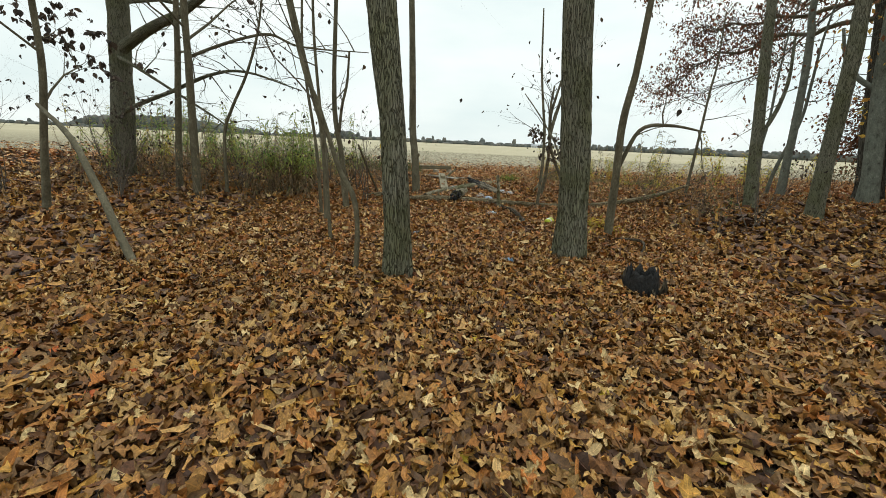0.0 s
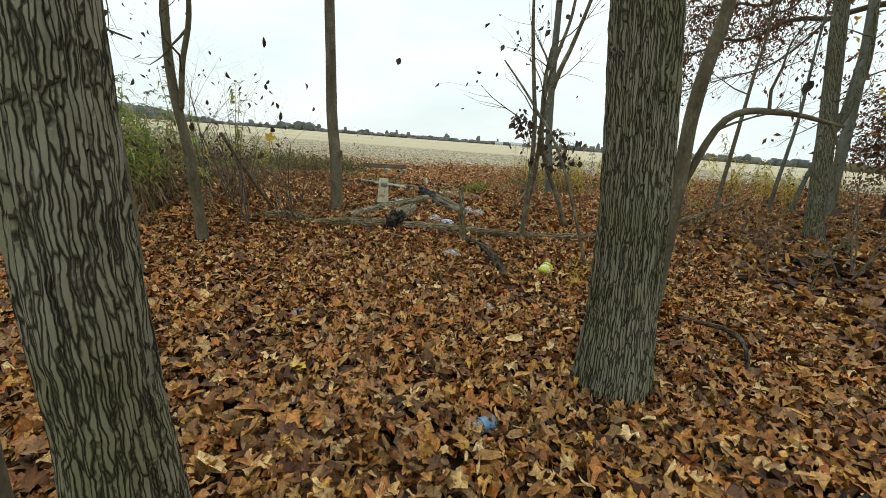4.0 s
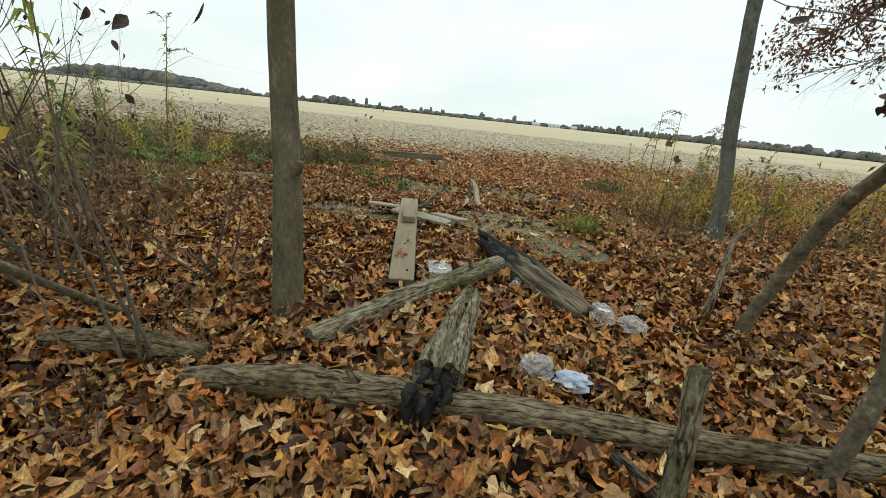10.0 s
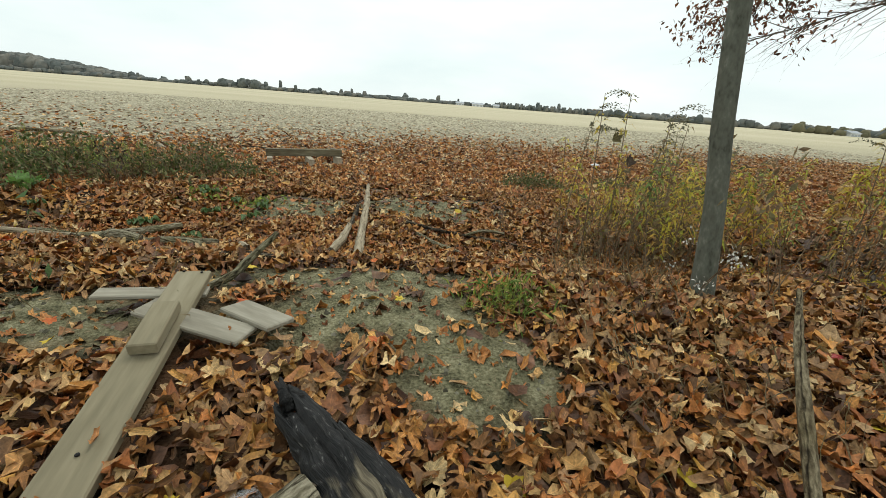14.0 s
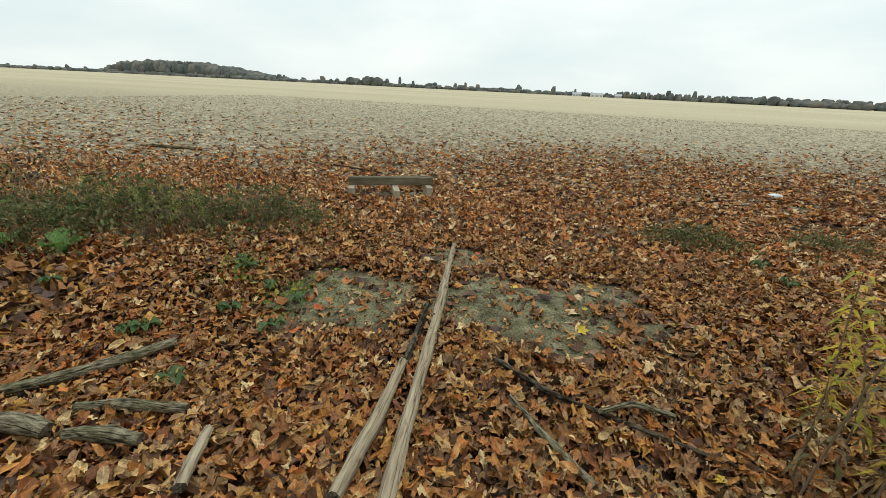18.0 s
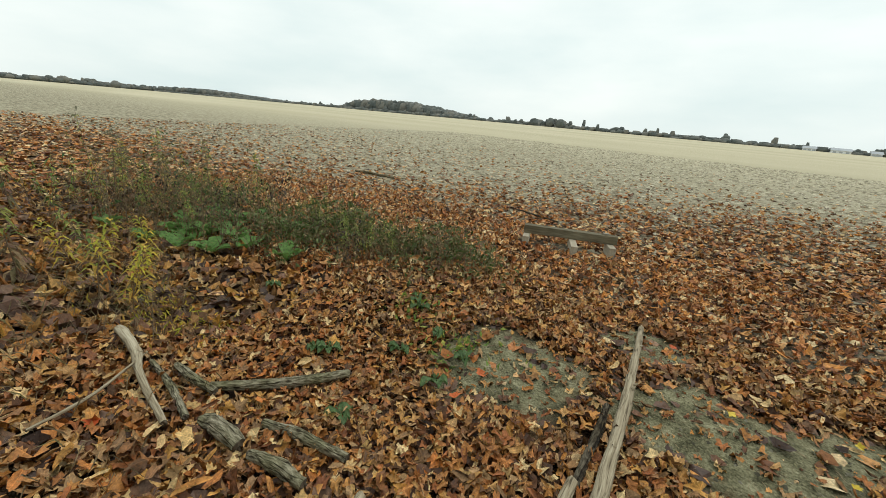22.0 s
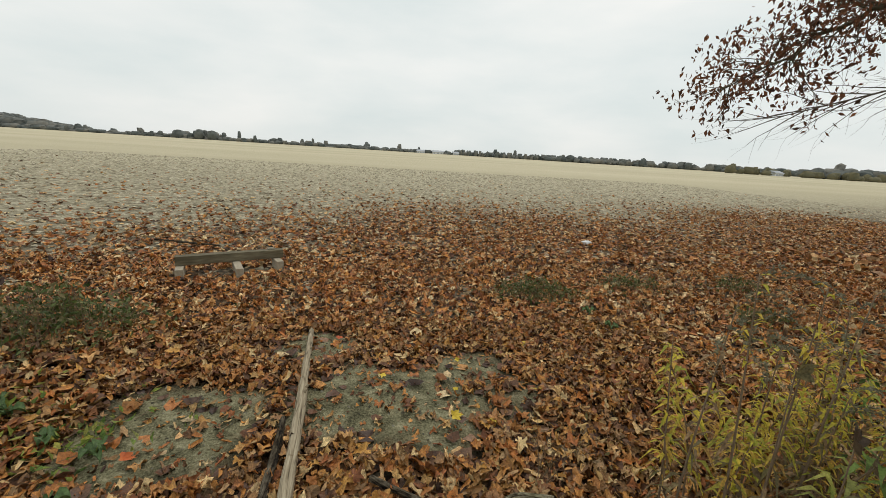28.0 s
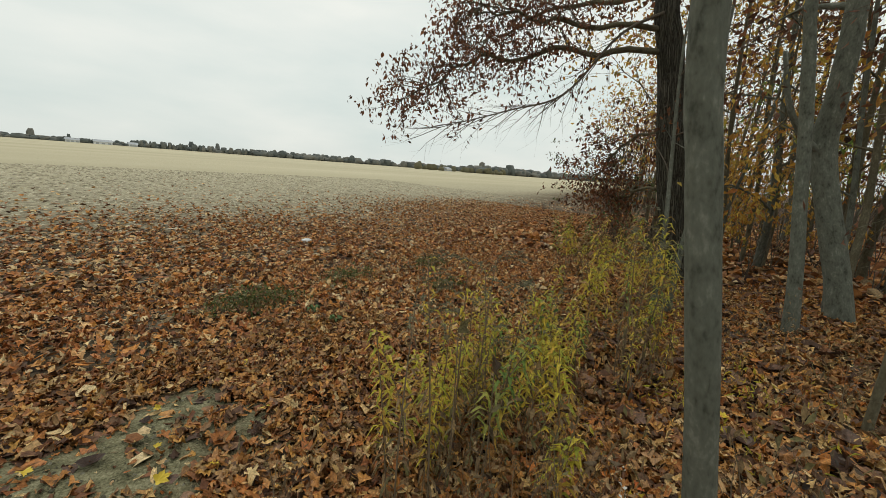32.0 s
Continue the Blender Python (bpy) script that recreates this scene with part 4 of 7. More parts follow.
# the oak whose low limb hangs out over the field
oak = thing("oak", (9.90, 17.87, ground(9.90, 17.87)), "dark oak trunk with rust-brown leaves still on its low limbs", "tree", "trees at the wood's edge")
trunk_mesh("trunk", [(9.90, 17.87, 0.00), (9.89, 17.98, 0.75), (9.81, 18.27, 2.29), (9.71, 18.61, 4.39), (9.64, 18.84, 5.64), (9.64, 18.95, 9.39)], [0.32, 0.25, 0.24, 0.23, 0.21, 0.13], M_BARK_OAK, oak, 40, 0.07, 12, 0.2)
rng = random.Random(30)
tips = []
for pts, rr in (([(9.64, 18.72, 4.45), (8.45, 20.14, 4.39), (7.48, 21.22, 4.16), (6.91, 21.79, 3.77), (6.46, 22.25, 3.31)], [0.09, 0.07, 0.05, 0.03, 0.012]),
                ([(9.64, 18.72, 4.85), (8.29, 20.11, 4.85), (7.37, 20.65, 4.85), (6.63, 20.94, 4.73)], [0.08, 0.06, 0.04, 0.012]),
                ([(9.64, 18.84, 5.64), (8.05, 19.63, 6.10), (6.91, 20.43, 6.21), (6.00, 21.00, 5.98)], [0.09, 0.07, 0.045, 0.015]),
                ([(9.64, 18.84, 6.32), (8.50, 19.06, 7.23), (7.14, 19.75, 7.58), (6.12, 20.31, 7.23)], [0.09, 0.07, 0.045, 0.015]),
                ([(9.81, 18.49, 3.03), (10.3, 19.3, 2.91), (10.78, 19.85, 2.57), (11.1, 20.3, 2.12)], [0.05, 0.04, 0.03, 0.012]),
                ([(9.87, 18.49, 1.89), (10.78, 19.15, 1.78), (11.46, 19.7, 1.55), (11.95, 20.1, 1.32)], [0.05, 0.04, 0.03, 0.012]),
                ([(9.75, 18.72, 5.42), (10.10, 20.43, 5.87), (9.87, 22.25, 5.64), (9.64, 23.50, 4.96)], [0.09, 0.07, 0.045, 0.015])):
    g, lp = Geo(), bent(pts, 6)
    lp = [q + noise.noise_vector((k * 0.35, pts[0][2], 1.0)) * 0.22 * min(1.0, k / 4) for k, q in enumerate(lp)]
    g.tube(lp, [0.68 * q for q in spaced(rr, len(lp))], 9, rough=0.1)
    for k in range(4, len(lp)):
        q = lp[k]
        for _ in range(3):
            grow(g, q, (lp[k] - lp[k - 1]).normalized() * 0.8 + Vector((rng.uniform(-1, 1), rng.uniform(-1, 1), rng.uniform(-0.5, 0.6))), rng.uniform(0.45, 1.0), 0.012, 1, rng, tips, 4)
    g.link("limb", M_BARK_THIN, oak)
leaf_cards("leaves", tips, 0.10, M_OAK_LEAF, rng, oak, 0.6, 7, 0.45, 0.11, "rust-brown oak leaves")
tree("slender grey sapling before the oak", [(7.05, 17.45, 0.1), (7.08, 17.5, 0.8), (7.12, 17.52, 1.4), (7.2, 17.6, 2.1), (7.22, 17.7, 3.2)], [0.042, 0.034, 0.03, 0.026, 0.02], M_BARK_GREY, 5.0, 5, 0.4, 2, 12, 0.04, 0.2, 8, M_OAK_LEAF, 171, "sapling", per=2, limb_len=1.0, group="saplings")
# a bare twiggy branch under the oak's limb
g, lp = Geo(), bent([(9.66, 18.61, 5.23), (8.87, 19.27, 4.65), (8.07, 19.82, 3.50), (7.15, 20.39, 3.08), (6.04, 20.97, 2.66)], 6)
g.tube(lp, spaced([0.035, 0.025, 0.015, 0.006], len(lp)), 6)
for k in range(6, len(lp)):
    for _ in range(2):
        grow(g, lp[k], (lp[k] - lp[k - 1]).normalized() + Vector((rng.uniform(-0.7, 0.7), rng.uniform(-0.7, 0.7), rng.uniform(-0.5, 0.3))), 0.8, 0.009, 1, rng, [], 4, 0.25)
g.link("dead_branch", M_TWIG, oak, "bare grey dead branch")
# the left of the wood
tree("stout dark trunk at the thicket's edge", [(-6.22, 14.0, 0.2), (-5.97, 14.0, 1.63), (-5.85, 14.0, 2.55), (-5.74, 14.0, 3.4)], [0.21, 0.18, 0.17, 0.165], M_BARK, 8.5, 10, 0.35, 3, 26, 0.08, 0.2, 10, M_DRY_LEAF, 18, limb_len=2.4, per=1, leaf_size=0.08,
     forks=[([(-5.85, 13.98, 2.55), (-5.51, 13.9, 2.7), (-4.97, 13.9, 2.96), (-4.53, 13.9, 3.12), (-4.1, 13.9, 3.34), (-3.6, 13.9, 3.65)], [0.10, 0.095, 0.085, 0.075, 0.07, 0.05]),
            ([(-5.95, 13.85, 1.4), (-5.34, 13.6, 1.58), (-4.52, 13.6, 1.86), (-3.74, 13.6, 2.14), (-3.08, 13.6, 2.2), (-2.09, 13.6, 1.93)], [0.04, 0.038, 0.034, 0.028, 0.02, 0.008]),
            ([(-5.8, 13.9, 2.45), (-5.27, 13.6, 2.3), (-4.58, 13.6, 1.92), (-3.69, 13.6, 1.43), (-3.5, 13.6, 1.28)], [0.034, 0.03, 0.024, 0.016, 0.008])])
tree("thin upright tree beside the thicket", [(-4.54, 13.5, 0.2), (-4.34, 13.5, 1.63), (-4.23, 13.5, 2.46), (-4.15, 13.5, 3.24)], [0.06, 0.05, 0.046, 0.042], M_BARK_THIN, 6.5, 9, 0.3, 3, 12, 0.06, 0.2, 8, M_DRY_LEAF, 19, per=1, leaf_size=0.08)
tree("slim tree beside the thicket", [(-3.85, 13.13, 0.13), (-3.77, 13.13, 1.61), (-3.73, 13.13, 2.39), (-3.70, 13.13, 3.12)], [0.066, 0.056, 0.052, 0.048], M_BARK_THIN, 6.5, 9, 0.3, 3, 12, 0.06, 0.2, 8, M_DRY_LEAF, 20, per=1, leaf_size=0.08,
     forks=[([(-3.74, 13.2, 2.35), (-3.5, 13.4, 2.52), (-2.96, 13.4, 2.66), (-2.47, 13.4, 2.72), (-1.96, 13.4, 2.55), (-0.87, 13.4, 2.48)], [0.026, 0.025, 0.022, 0.02, 0.015, 0.006])])
tree("curved thin sapling at the thicket's edge", [(-3.42, 13.3, 0.15), (-3.36, 13.3, 1.14), (-3.18, 13.3, 1.59), (-2.89, 13.3, 2.08), (-2.65, 13.3, 2.64), (-2.52, 13.3, 3.17)], [0.03, 0.026, 0.024, 0.021, 0.018, 0.015], M_BARK_THIN, 4.5, 5, 0.4, 2, 10, 0, 0.1, 8, M_DRY_LEAF, 25, "sapling", 0.07, 1, 1.0, "saplings")
tree("small tree with dark curled leaves", [(-4.95, 11.6, 0.0), (-4.72, 11.6, 1.01), (-4.52, 11.6, 1.87), (-4.47, 11.6, 2.65)], [0.05, 0.042, 0.038, 0.034], M_BARK_THIN, 5.0, 9, 0.25, 3, 12, 0.06, 0.2, 8, M_DRY_LEAF, 22, per=4, leaf_size=0.1, limb_len=1.4)
tree("thin dark sapling in the leaves", [(-1.24, 12.4, 0.1), (-1.28, 12.4, 1.0), (-1.42, 12.4, 2.2)], [0.026, 0.022, 0.018], M_BARK_THIN, 3.5, 4, 0.4, 2, 8, 0, 0.1, 6, M_DRY_LEAF, 23, "sapling", per=1, leaf_size=0.07, limb_len=0.8, group="saplings")
tree("thin bare sapling in the leaves", [(-0.6, 11.3, 0.0), (-0.65, 11.3, 1.0), (-0.72, 11.3, 2.2)], [0.022, 0.019, 0.015], M_BARK_THIN, 3.4, 4, 0.45, 2, 8, 0, 0.1, 6, M_DRY_LEAF, 24, "sapling", per=1, leaf_size=0.07, limb_len=0.8, group="saplings")
for k, (x, y) in enumerate(((9.6, 15.5), (10.8, 14.9), (11.8, 16.1), (13.2, 15.6), (11.6, 17.6), (13.6, 17.2), (12.2, 14.2))):
    tree("spindly dark tree with dense fine twigs", [(x, y, 0.3), (x + 0.1, y, 1.8), (x + 0.05, y + 0.15, 3.6)], [0.06, 0.05, 0.042], M_BARK_THIN, 8.0, 11, 0.22, 2, 10, 0, 0.1, 6, (M_OAK_LEAF, M_AUTUMN)[k % 3 == 2], 300 + k, per=3, leaf_size=0.12, limb_len=1.7, group="woodland trees")
# the deeper wood along the field's edge: thin trunks with autumn leaves
rng = random.Random(40)
for k in range(80):
    x = 9.5 + 40 * rng.random() ** 1.4
    top = 16.6 + 0.36 * (x - 4)
    y = top - rng.random() ** 1.3 * (6 + 0.3 * x)
    if math.hypot(x - 9.9, y - 18.0) < 1.2 or (x < 12 and y > 17.6):
        continue
    r = rng.uniform(0.03, 0.11)
    lean = rng.uniform(-0.55, 0.45)
    tree("thin woodland tree with thinning autumn leaves", [(x, y, 0), (x + lean, y, 1.6), (x + lean * 1.6, y + lean, 3.4)], [r, r * 0.85, r * 0.75], M_BARK_THIN if k % 3 else M_BARK_GREY, rng.uniform(6, 10), 7, 0.15, 2, 7, 0, 0.1, 4,
         (M_OAK_LEAF, M_AUTUMN, M_AUTUMN, M_OAK_LEAF, M_AUTUMN)[k % 5], 100 + k, leaf_size=0.15, per=4, limb_len=2.0, group="woodland trees", reach=0.35, hang=0.4)

# ---------------------------------------------------------------- fallen wood and boards
def log(name, label, pts, radii, mat, segs=18, steps=14, rough=0.3, seed=1, category="log", end=M_CORE, knots=0, sink=0.0, group=""):
    """A barked or bare log through the points (heights above the ground), with broken ends and knot stubs as parts."""
    rng = random.Random(seed)
    pts = [(x, y, ground(x, y) + z - sink) for x, y, z in pts]
    root = thing(name, pts[0], label, category, group)
    line = bent(pts, steps)
    rad = spaced(radii, len(line))
    for k in range(len(line)):
        line[k] = line[k] + noise.noise_vector((k * 0.22, seed * 3.7, 0.0)) * rad[k] * 0.15
    g = Geo()
    g.tube(line, rad, segs, cap=False, rough=rough, seed=seed)
    for r in range(len(line)):
        for s in range(segs):
            a = 6.283 * s / segs
            q = Vector(g.v[r * segs + s])
            groove = abs(noise.noise((a * 2.2 + seed, r * 0.10, seed * 2.0)))
            g.v[r * segs + s] = tuple(line[r] + (q - line[r]) * (1.02 - 0.14 * max(0.0, 0.16 - groove) / 0.16))
    g.link("stem", mat, root)
    for at, nxt in ((0, 1), (len(line) - 1, len(line) - 2)):
        e = Geo()
        out = (line[at] - line[nxt]).normalized()
        ring = [Vector(g.v[at * segs + s]) for s in range(segs)]
        e.v = [tuple(q) for q in ring] + [tuple(line[at] + (q - line[at]) * 0.55 + out * rad[at] * rng.uniform(-0.35, 0.6)) for q in ring] + [tuple(line[at] + out * rad[at] * 0.1)]
        e.f = [(s, (s + 1) % segs, segs + (s + 1) % segs, segs + s) for s in range(segs)] + [(segs + s, segs + (s + 1) % segs, 2 * segs) for s in range(segs)]
        e.i = [0] * len(e.f)
        e.link("broken_end", end, root, smooth=False)
    for _ in range(knots):
        k = rng.randrange(3, len(line) - 3)
        d = Vector((rng.uniform(-1, 1), rng.uniform(-1, 1), rng.uniform(0.1, 1))).normalized()
        Geo().tube([line[k] + d * rad[k] * 0.5, line[k] + d * rad[k] * 1.3, line[k] + d * rad[k] * 1.9], [rad[k] * 0.35, rad[k] * 0.25, rad[k] * 0.12], 7).link("knot_stub", mat, root)
    return root


log("log", "long weathered fallen log half sunk in leaves", [(0.06, 13.67, 0.06), (0.92, 13.71, 0.05), (1.83, 13.77, 0.05), (2.4, 13.85, 0.05), (3.0, 14.03, 0.07), (3.8, 14.4, 0.14), (4.7, 14.9, 0.30)], [0.06, 0.054, 0.052, 0.052, 0.048, 0.036, 0.018], M_LOG_TAN, seed=2, knots=3, rough=0.12, segs=24)
log("log", "dark rotting log with torn end lying in leaves", [(-0.36, 13.62, 0.05), (-0.1, 13.66, 0.06), (0.14, 13.68, 0.065), (0.34, 13.69, 0.06), (0.52, 13.70, 0.05)], [0.035, 0.062, 0.068, 0.062, 0.05], M_LOG_TAN, seed=3, knots=2, rough=0.16, segs=24, end=M_CHAR)
log("log", "short length of dark crumbling log in leaves", [(-1.02, 13.66, 0.03), (-0.8, 13.69, 0.055), (-0.58, 13.72, 0.06), (-0.38, 13.74, 0.04)], [0.04, 0.058, 0.06, 0.042], M_LOG_TAN, seed=23, knots=2, rough=0.2)
log("log", "bare grey log propped slantwise on another", [(-0.02, 13.93, 0.05), (0.32, 14.34, 0.06), (0.76, 14.86, 0.08)], [0.052, 0.06, 0.056], M_LOG, seed=4, knots=2, rough=0.14, segs=24)
# the charred log: a split half-burnt trunk, black and ragged at its head
def burnt_material():
    """Weathered wood, burnt black where the burnt value is high, with ash-grey flecks."""
    m = bpy.data.materials.new("half_burnt_wood")
    m.use_nodes = True
    n, l = m.node_tree.nodes, m.node_tree.links
    p = n["Principled BSDF"]
    where = n.new("ShaderNodeAttribute")
    where.attribute_name = "grain"
    far = n.new("ShaderNodeSeparateXYZ")
    l.new(where.outputs["Vector"], far.inputs[0])
    tongues = n.new("ShaderNodeMapping")
    tongues.inputs["Scale"].default_value = (1, 1, 0.4)
    l.new(where.outputs["Vector"], tongues.inputs["Vector"])
    edge, fine, wood = (n.new("ShaderNodeTexNoise") for _ in range(3))
    for node, scale in ((edge, 22.0), (fine, 95.0), (wood, 75.0)):
        node.inputs["Scale"].default_value, node.inputs["Detail"].default_value = scale, 6.0
        l.new(tongues.outputs[0], node.inputs["Vector"])
    along = n.new("ShaderNodeMapping")
    along.inputs["Scale"].default_value = (1, 1, 0.09)
    l.new(where.outputs["Vector"], along.inputs["Vector"])
    l.new(along.outputs[0], wood.inputs["Vector"])
    reach = n.new("ShaderNodeMath")
    reach.operation = "MULTIPLY_ADD"
    l.new(edge.outputs["Fac"], reach.inputs[0])
    reach.inputs[1].default_value = -0.55
    l.new(far.outputs["Z"], reach.inputs[2])
    burnt = n.new("ShaderNodeMapRange")
    burnt.inputs["From Min"].default_value, burnt.inputs["From Max"].default_value = 0.0, 0.07
    burnt.inputs["To Min"].default_value, burnt.inputs["To Max"].default_value = 1.0, 0.0
    l.new(reach.outputs[0], burnt.inputs["Value"])
    brown, black = n.new("ShaderNodeValToRGB"), n.new("ShaderNodeValToRGB")
    for ramp, src, stops in ((brown, wood, ((0.34, (0.03, 0.022, 0.014)), (0.5, (0.13, 0.105, 0.065)), (0.66, (0.26, 0.22, 0.145)))), (black, fine, ((0.45, (0.006, 0.006, 0.006)), (0.62, (0.018, 0.017, 0.016)), (0.72, (0.16, 0.155, 0.145))))):
        ramp.color_ramp.elements.new(0.5)
        for e, (at, c) in zip(ramp.color_ramp.elements, stops):
            e.position, e.color = at, (*c, 1)
        l.new(src.outputs["Fac"], ramp.inputs["Fac"])
    mix = n.new("ShaderNodeMix")
    mix.data_type = "RGBA"
    l.new(burnt.outputs[0], mix.inputs["Factor"])
    l.new(brown.outputs["Color"], mix.inputs["A"])
    l.new(black.outputs["Color"], mix.inputs["B"])
    l.new(mix.outputs["Result"], p.inputs["Base Color"])
    p.inputs["Roughness"].default_value = 0.8
    b = n.new("ShaderNodeBump")
    b.inputs["Strength"].default_value, b.inputs["Distance"].default_value = 1.0, 0.02
    l.new(wood.outputs["Fac"], b.inputs["Height"])
    l.new(b.outputs["Normal"], p.inputs["Normal"])
    return m


M_BURNT = burnt_material()
charred = thing("log", (0.95, 14.78, ground(0.95, 14.78)), "half-burnt split log with ragged black charred head", "log")


def burnt_piece(name, pts, radii, segs, seed, jag, split=None, label=""):
    """One length of the burnt log with a ragged head; split: the angle of the crack along it."""
    lp = bent([(x, y, ground(x, y) + z) for x, y, z in pts], 12)
    rad = spaced(radii, len(lp))
    g = Geo()
    g.tube(lp, rad, segs, rough=0.22, seed=seed)
    head = (lp[0] - lp[3]).normalized()
    total = 0.0
    for r in range(len(lp)):
        total += (lp[r] - lp[max(0, r - 1)]).length
        for k in range(segs):
            a = 6.283 * k / segs
            q = Vector(g.v[r * segs + k])
            pit = noise.noise((math.cos(a) * 3 + seed, math.sin(a) * 3, r * 0.16))
            deep = 1 + 0.16 * pit
            if split is not None:
                gap = abs((a - split + math.pi) % 6.283 - math.pi)
                deep -= 0.55 * max(0.0, 1 - gap / 0.3)
            q = lp[r] + (q - lp[r]) * deep
            if r < 4:
                q += head * jag * (1 - r / 4) * (noise.noise((math.cos(a) * 2.6, math.sin(a) * 2.6, seed * 5.0)) * 1.6)
            g.v[r * segs + k] = tuple(q)
            x, y, _ = g.gr[r * segs + k]
            g.gr[r * segs + k] = (x, y, total)
    return g.link(name, M_BURNT, charred, label)


burnt_piece("stem", [(0.665, 15.05, 0.13), (0.80, 14.92, 0.10), (0.98, 14.73, 0.07), (1.22, 14.48, 0.045)], [0.05, 0.074, 0.076, 0.062], 26, 9, 0.10, 1.2)
burnt_piece("split_slab", [(0.80, 15.00, 0.13), (0.95, 14.86, 0.12), (1.12, 14.67, 0.09), (1.27, 14.52, 0.06)], [0.018, 0.034, 0.036, 0.028], 14, 12, 0.06, None, "slab of lighter split wood")
crng = random.Random(14)
for k in range(7):
    c = Vector((0.665 + crng.uniform(-0.03, 0.04), 15.05 + crng.uniform(-0.04, 0.03), ground(0.66, 15.05) + 0.13 + crng.uniform(-0.03, 0.05)))
    d = Vector((-0.62 + crng.uniform(-0.5, 0.4), 0.6 + crng.uniform(-0.4, 0.4), 0.35 + crng.uniform(-0.3, 0.5))).normalized()
    Geo().tube([c, c + d * crng.uniform(0.03, 0.05), c + d * crng.uniform(0.06, 0.10)], [0.022, 0.013, 0.003], 6, rough=0.4, seed=k).link("splinter", M_CHAR, charred)
# the split half-log whose burnt end lies over the long log
split = thing("split_log", (0.6, 14.1, ground(0.6, 14.1)), "split half-round log with burnt crumbling end", "log")
g = Geo()
lo, hi = Vector((0.57, 13.70, ground(0.57, 13.7) + 0.15)), Vector((0.625, 14.47, ground(0.62, 14.47) + 0.04))
rows, cols = 16, 13
for r in range(rows):
    t = r / (rows - 1)
    c, wide = lo.lerp(hi, t), 0.092 - 0.03 * t
    for s in range(cols):
        a = math.pi * s / (cols - 1)
        crack = -0.07 if s == 6 and t < 0.92 else -0.012 if s in (5, 7) else 0.0
        k = 1 + 0.12 * noise.noise((s * 0.6, t * 5, 4.0))
        g.v.append((c.x - math.cos(a) * wide * k, c.y, c.z + (math.sin(a) * 0.075 + crack) * k))
    for s in range(cols):
        a = math.pi * s / (cols - 1)
        g.v.append((c.x - math.cos(a) * wide, c.y, c.z - 0.03 - 0.01 * math.sin(a)))
per = 2 * cols
for r in range(rows - 1):
    for s in range(cols - 1):
        g.f.append((r * per + s, (r + 1) * per + s, (r + 1) * per + s + 1, r * per + s + 1))
        g.f.append((r * per + cols + s + 1, (r + 1) * per + cols + s + 1, (r + 1) * per + cols + s, r * per + cols + s))
    g.f.append((r * per, r * per + cols, (r + 1) * per + cols, (r + 1) * per))
    g.f.append((r * per + cols - 1, (r + 1) * per + cols - 1, (r + 1) * per + 2 * cols - 1, r * per + 2 * cols - 1))
g.f.append(tuple(reversed([s for s in range(cols)] + [2 * cols - 1 - s for s in range(cols)])))
g.f.append(tuple([(rows - 1) * per + s for s in range(cols)] + [(rows - 1) * per + 2 * cols - 1 - s for s in range(cols)]))
g.i = [0] * len(g.f)
g.gr = [(q[0] - lo.x, q[2] - lo.z, q[1]) for q in g.v]
g.link("half_log", M_LOG, split)
rng = random.Random(71)
for k in range(16):
    c = lo + Vector((rng.uniform(-0.08, 0.08), rng.uniform(-0.10, 0.05), rng.uniform(-0.07, 0.06)))
    s = rng.uniform(0.018, 0.04)
    Geo().tube([c, c + Vector((rng.gauss(0, 0.3), -1, rng.gauss(-0.3, 0.4))) * s, c + Vector((rng.gauss(0, 0.5), -2, rng.gauss(-0.9, 0.4))) * s], [s * 0.7, s * 0.6, s * 0.25], 6, rough=0.5, seed=k).link("char_piece", M_CHAR, split)
log("stake", "upright bare stake broken off at knee height", [(1.29, 13.43, -0.05), (1.26, 13.43, 0.28), (1.23, 13.43, 0.55)], [0.035, 0.03, 0.023], M_LOG, 14, 8, 0.2, 6, "stake")
log("branch", "fallen branch with peeling bark in the leaves", [(1.18, 13.62, 0.06), (1.38, 13.40, 0.06), (1.52, 13.20, 0.07), (1.60, 12.98, 0.065), (1.66, 12.68, 0.06)], [0.024, 0.03, 0.036, 0.04, 0.036], M_LOG_DARK, 12, 8, 0.25, 7, "branch", knots=2)
log("stake", "leaning bare stick stuck in the leaves", [(1.82, 14.54, 0.0), (1.96, 14.75, 0.16), (2.2, 15.15, 0.32), (2.5, 15.5, 0.34)], [0.022, 0.019, 0.015, 0.009], M_LOG_TAN, 10, 8, 0.25, 8, "stick")
log("branch", "short grey stick on the leaves", [(0.13, 13.06, 0.03), (0.19, 13.12, 0.04), (0.24, 13.19, 0.04)], [0.018, 0.02, 0.015], M_LOG, 10, 6, 0.25, 9, "branch")
log("branch", "thin dead branch lying in the leaves", [(2.75, 12.3, 0.03), (3.0, 11.9, 0.12), (2.85, 11.5, 0.03)], [0.014, 0.016, 0.01], M_LOG_DARK, 8, 8, 0.2, 10, "branch")
log("branch", "leaning dead pole propped in the brush", [(-1.87, 10.0, -0.02), (-2.6, 10.4, 0.62), (-3.3, 10.8, 1.08), (-4.3, 11.3, 1.4)], [0.036, 0.033, 0.03, 0.024], M_BARK_THIN, 10, 8, 0.12, 11, "branch")
log("branch", "dead grey-brown limb leaning out of the brush", [(-0.86, 13.95, -0.03), (-0.88, 13.72, 0.22), (-0.90, 13.48, 0.50), (-0.93, 13.08, 0.99)], [0.013, 0.016, 0.018, 0.016], M_BARK_STEM, 8, 8, 0.3, 12, "branch")
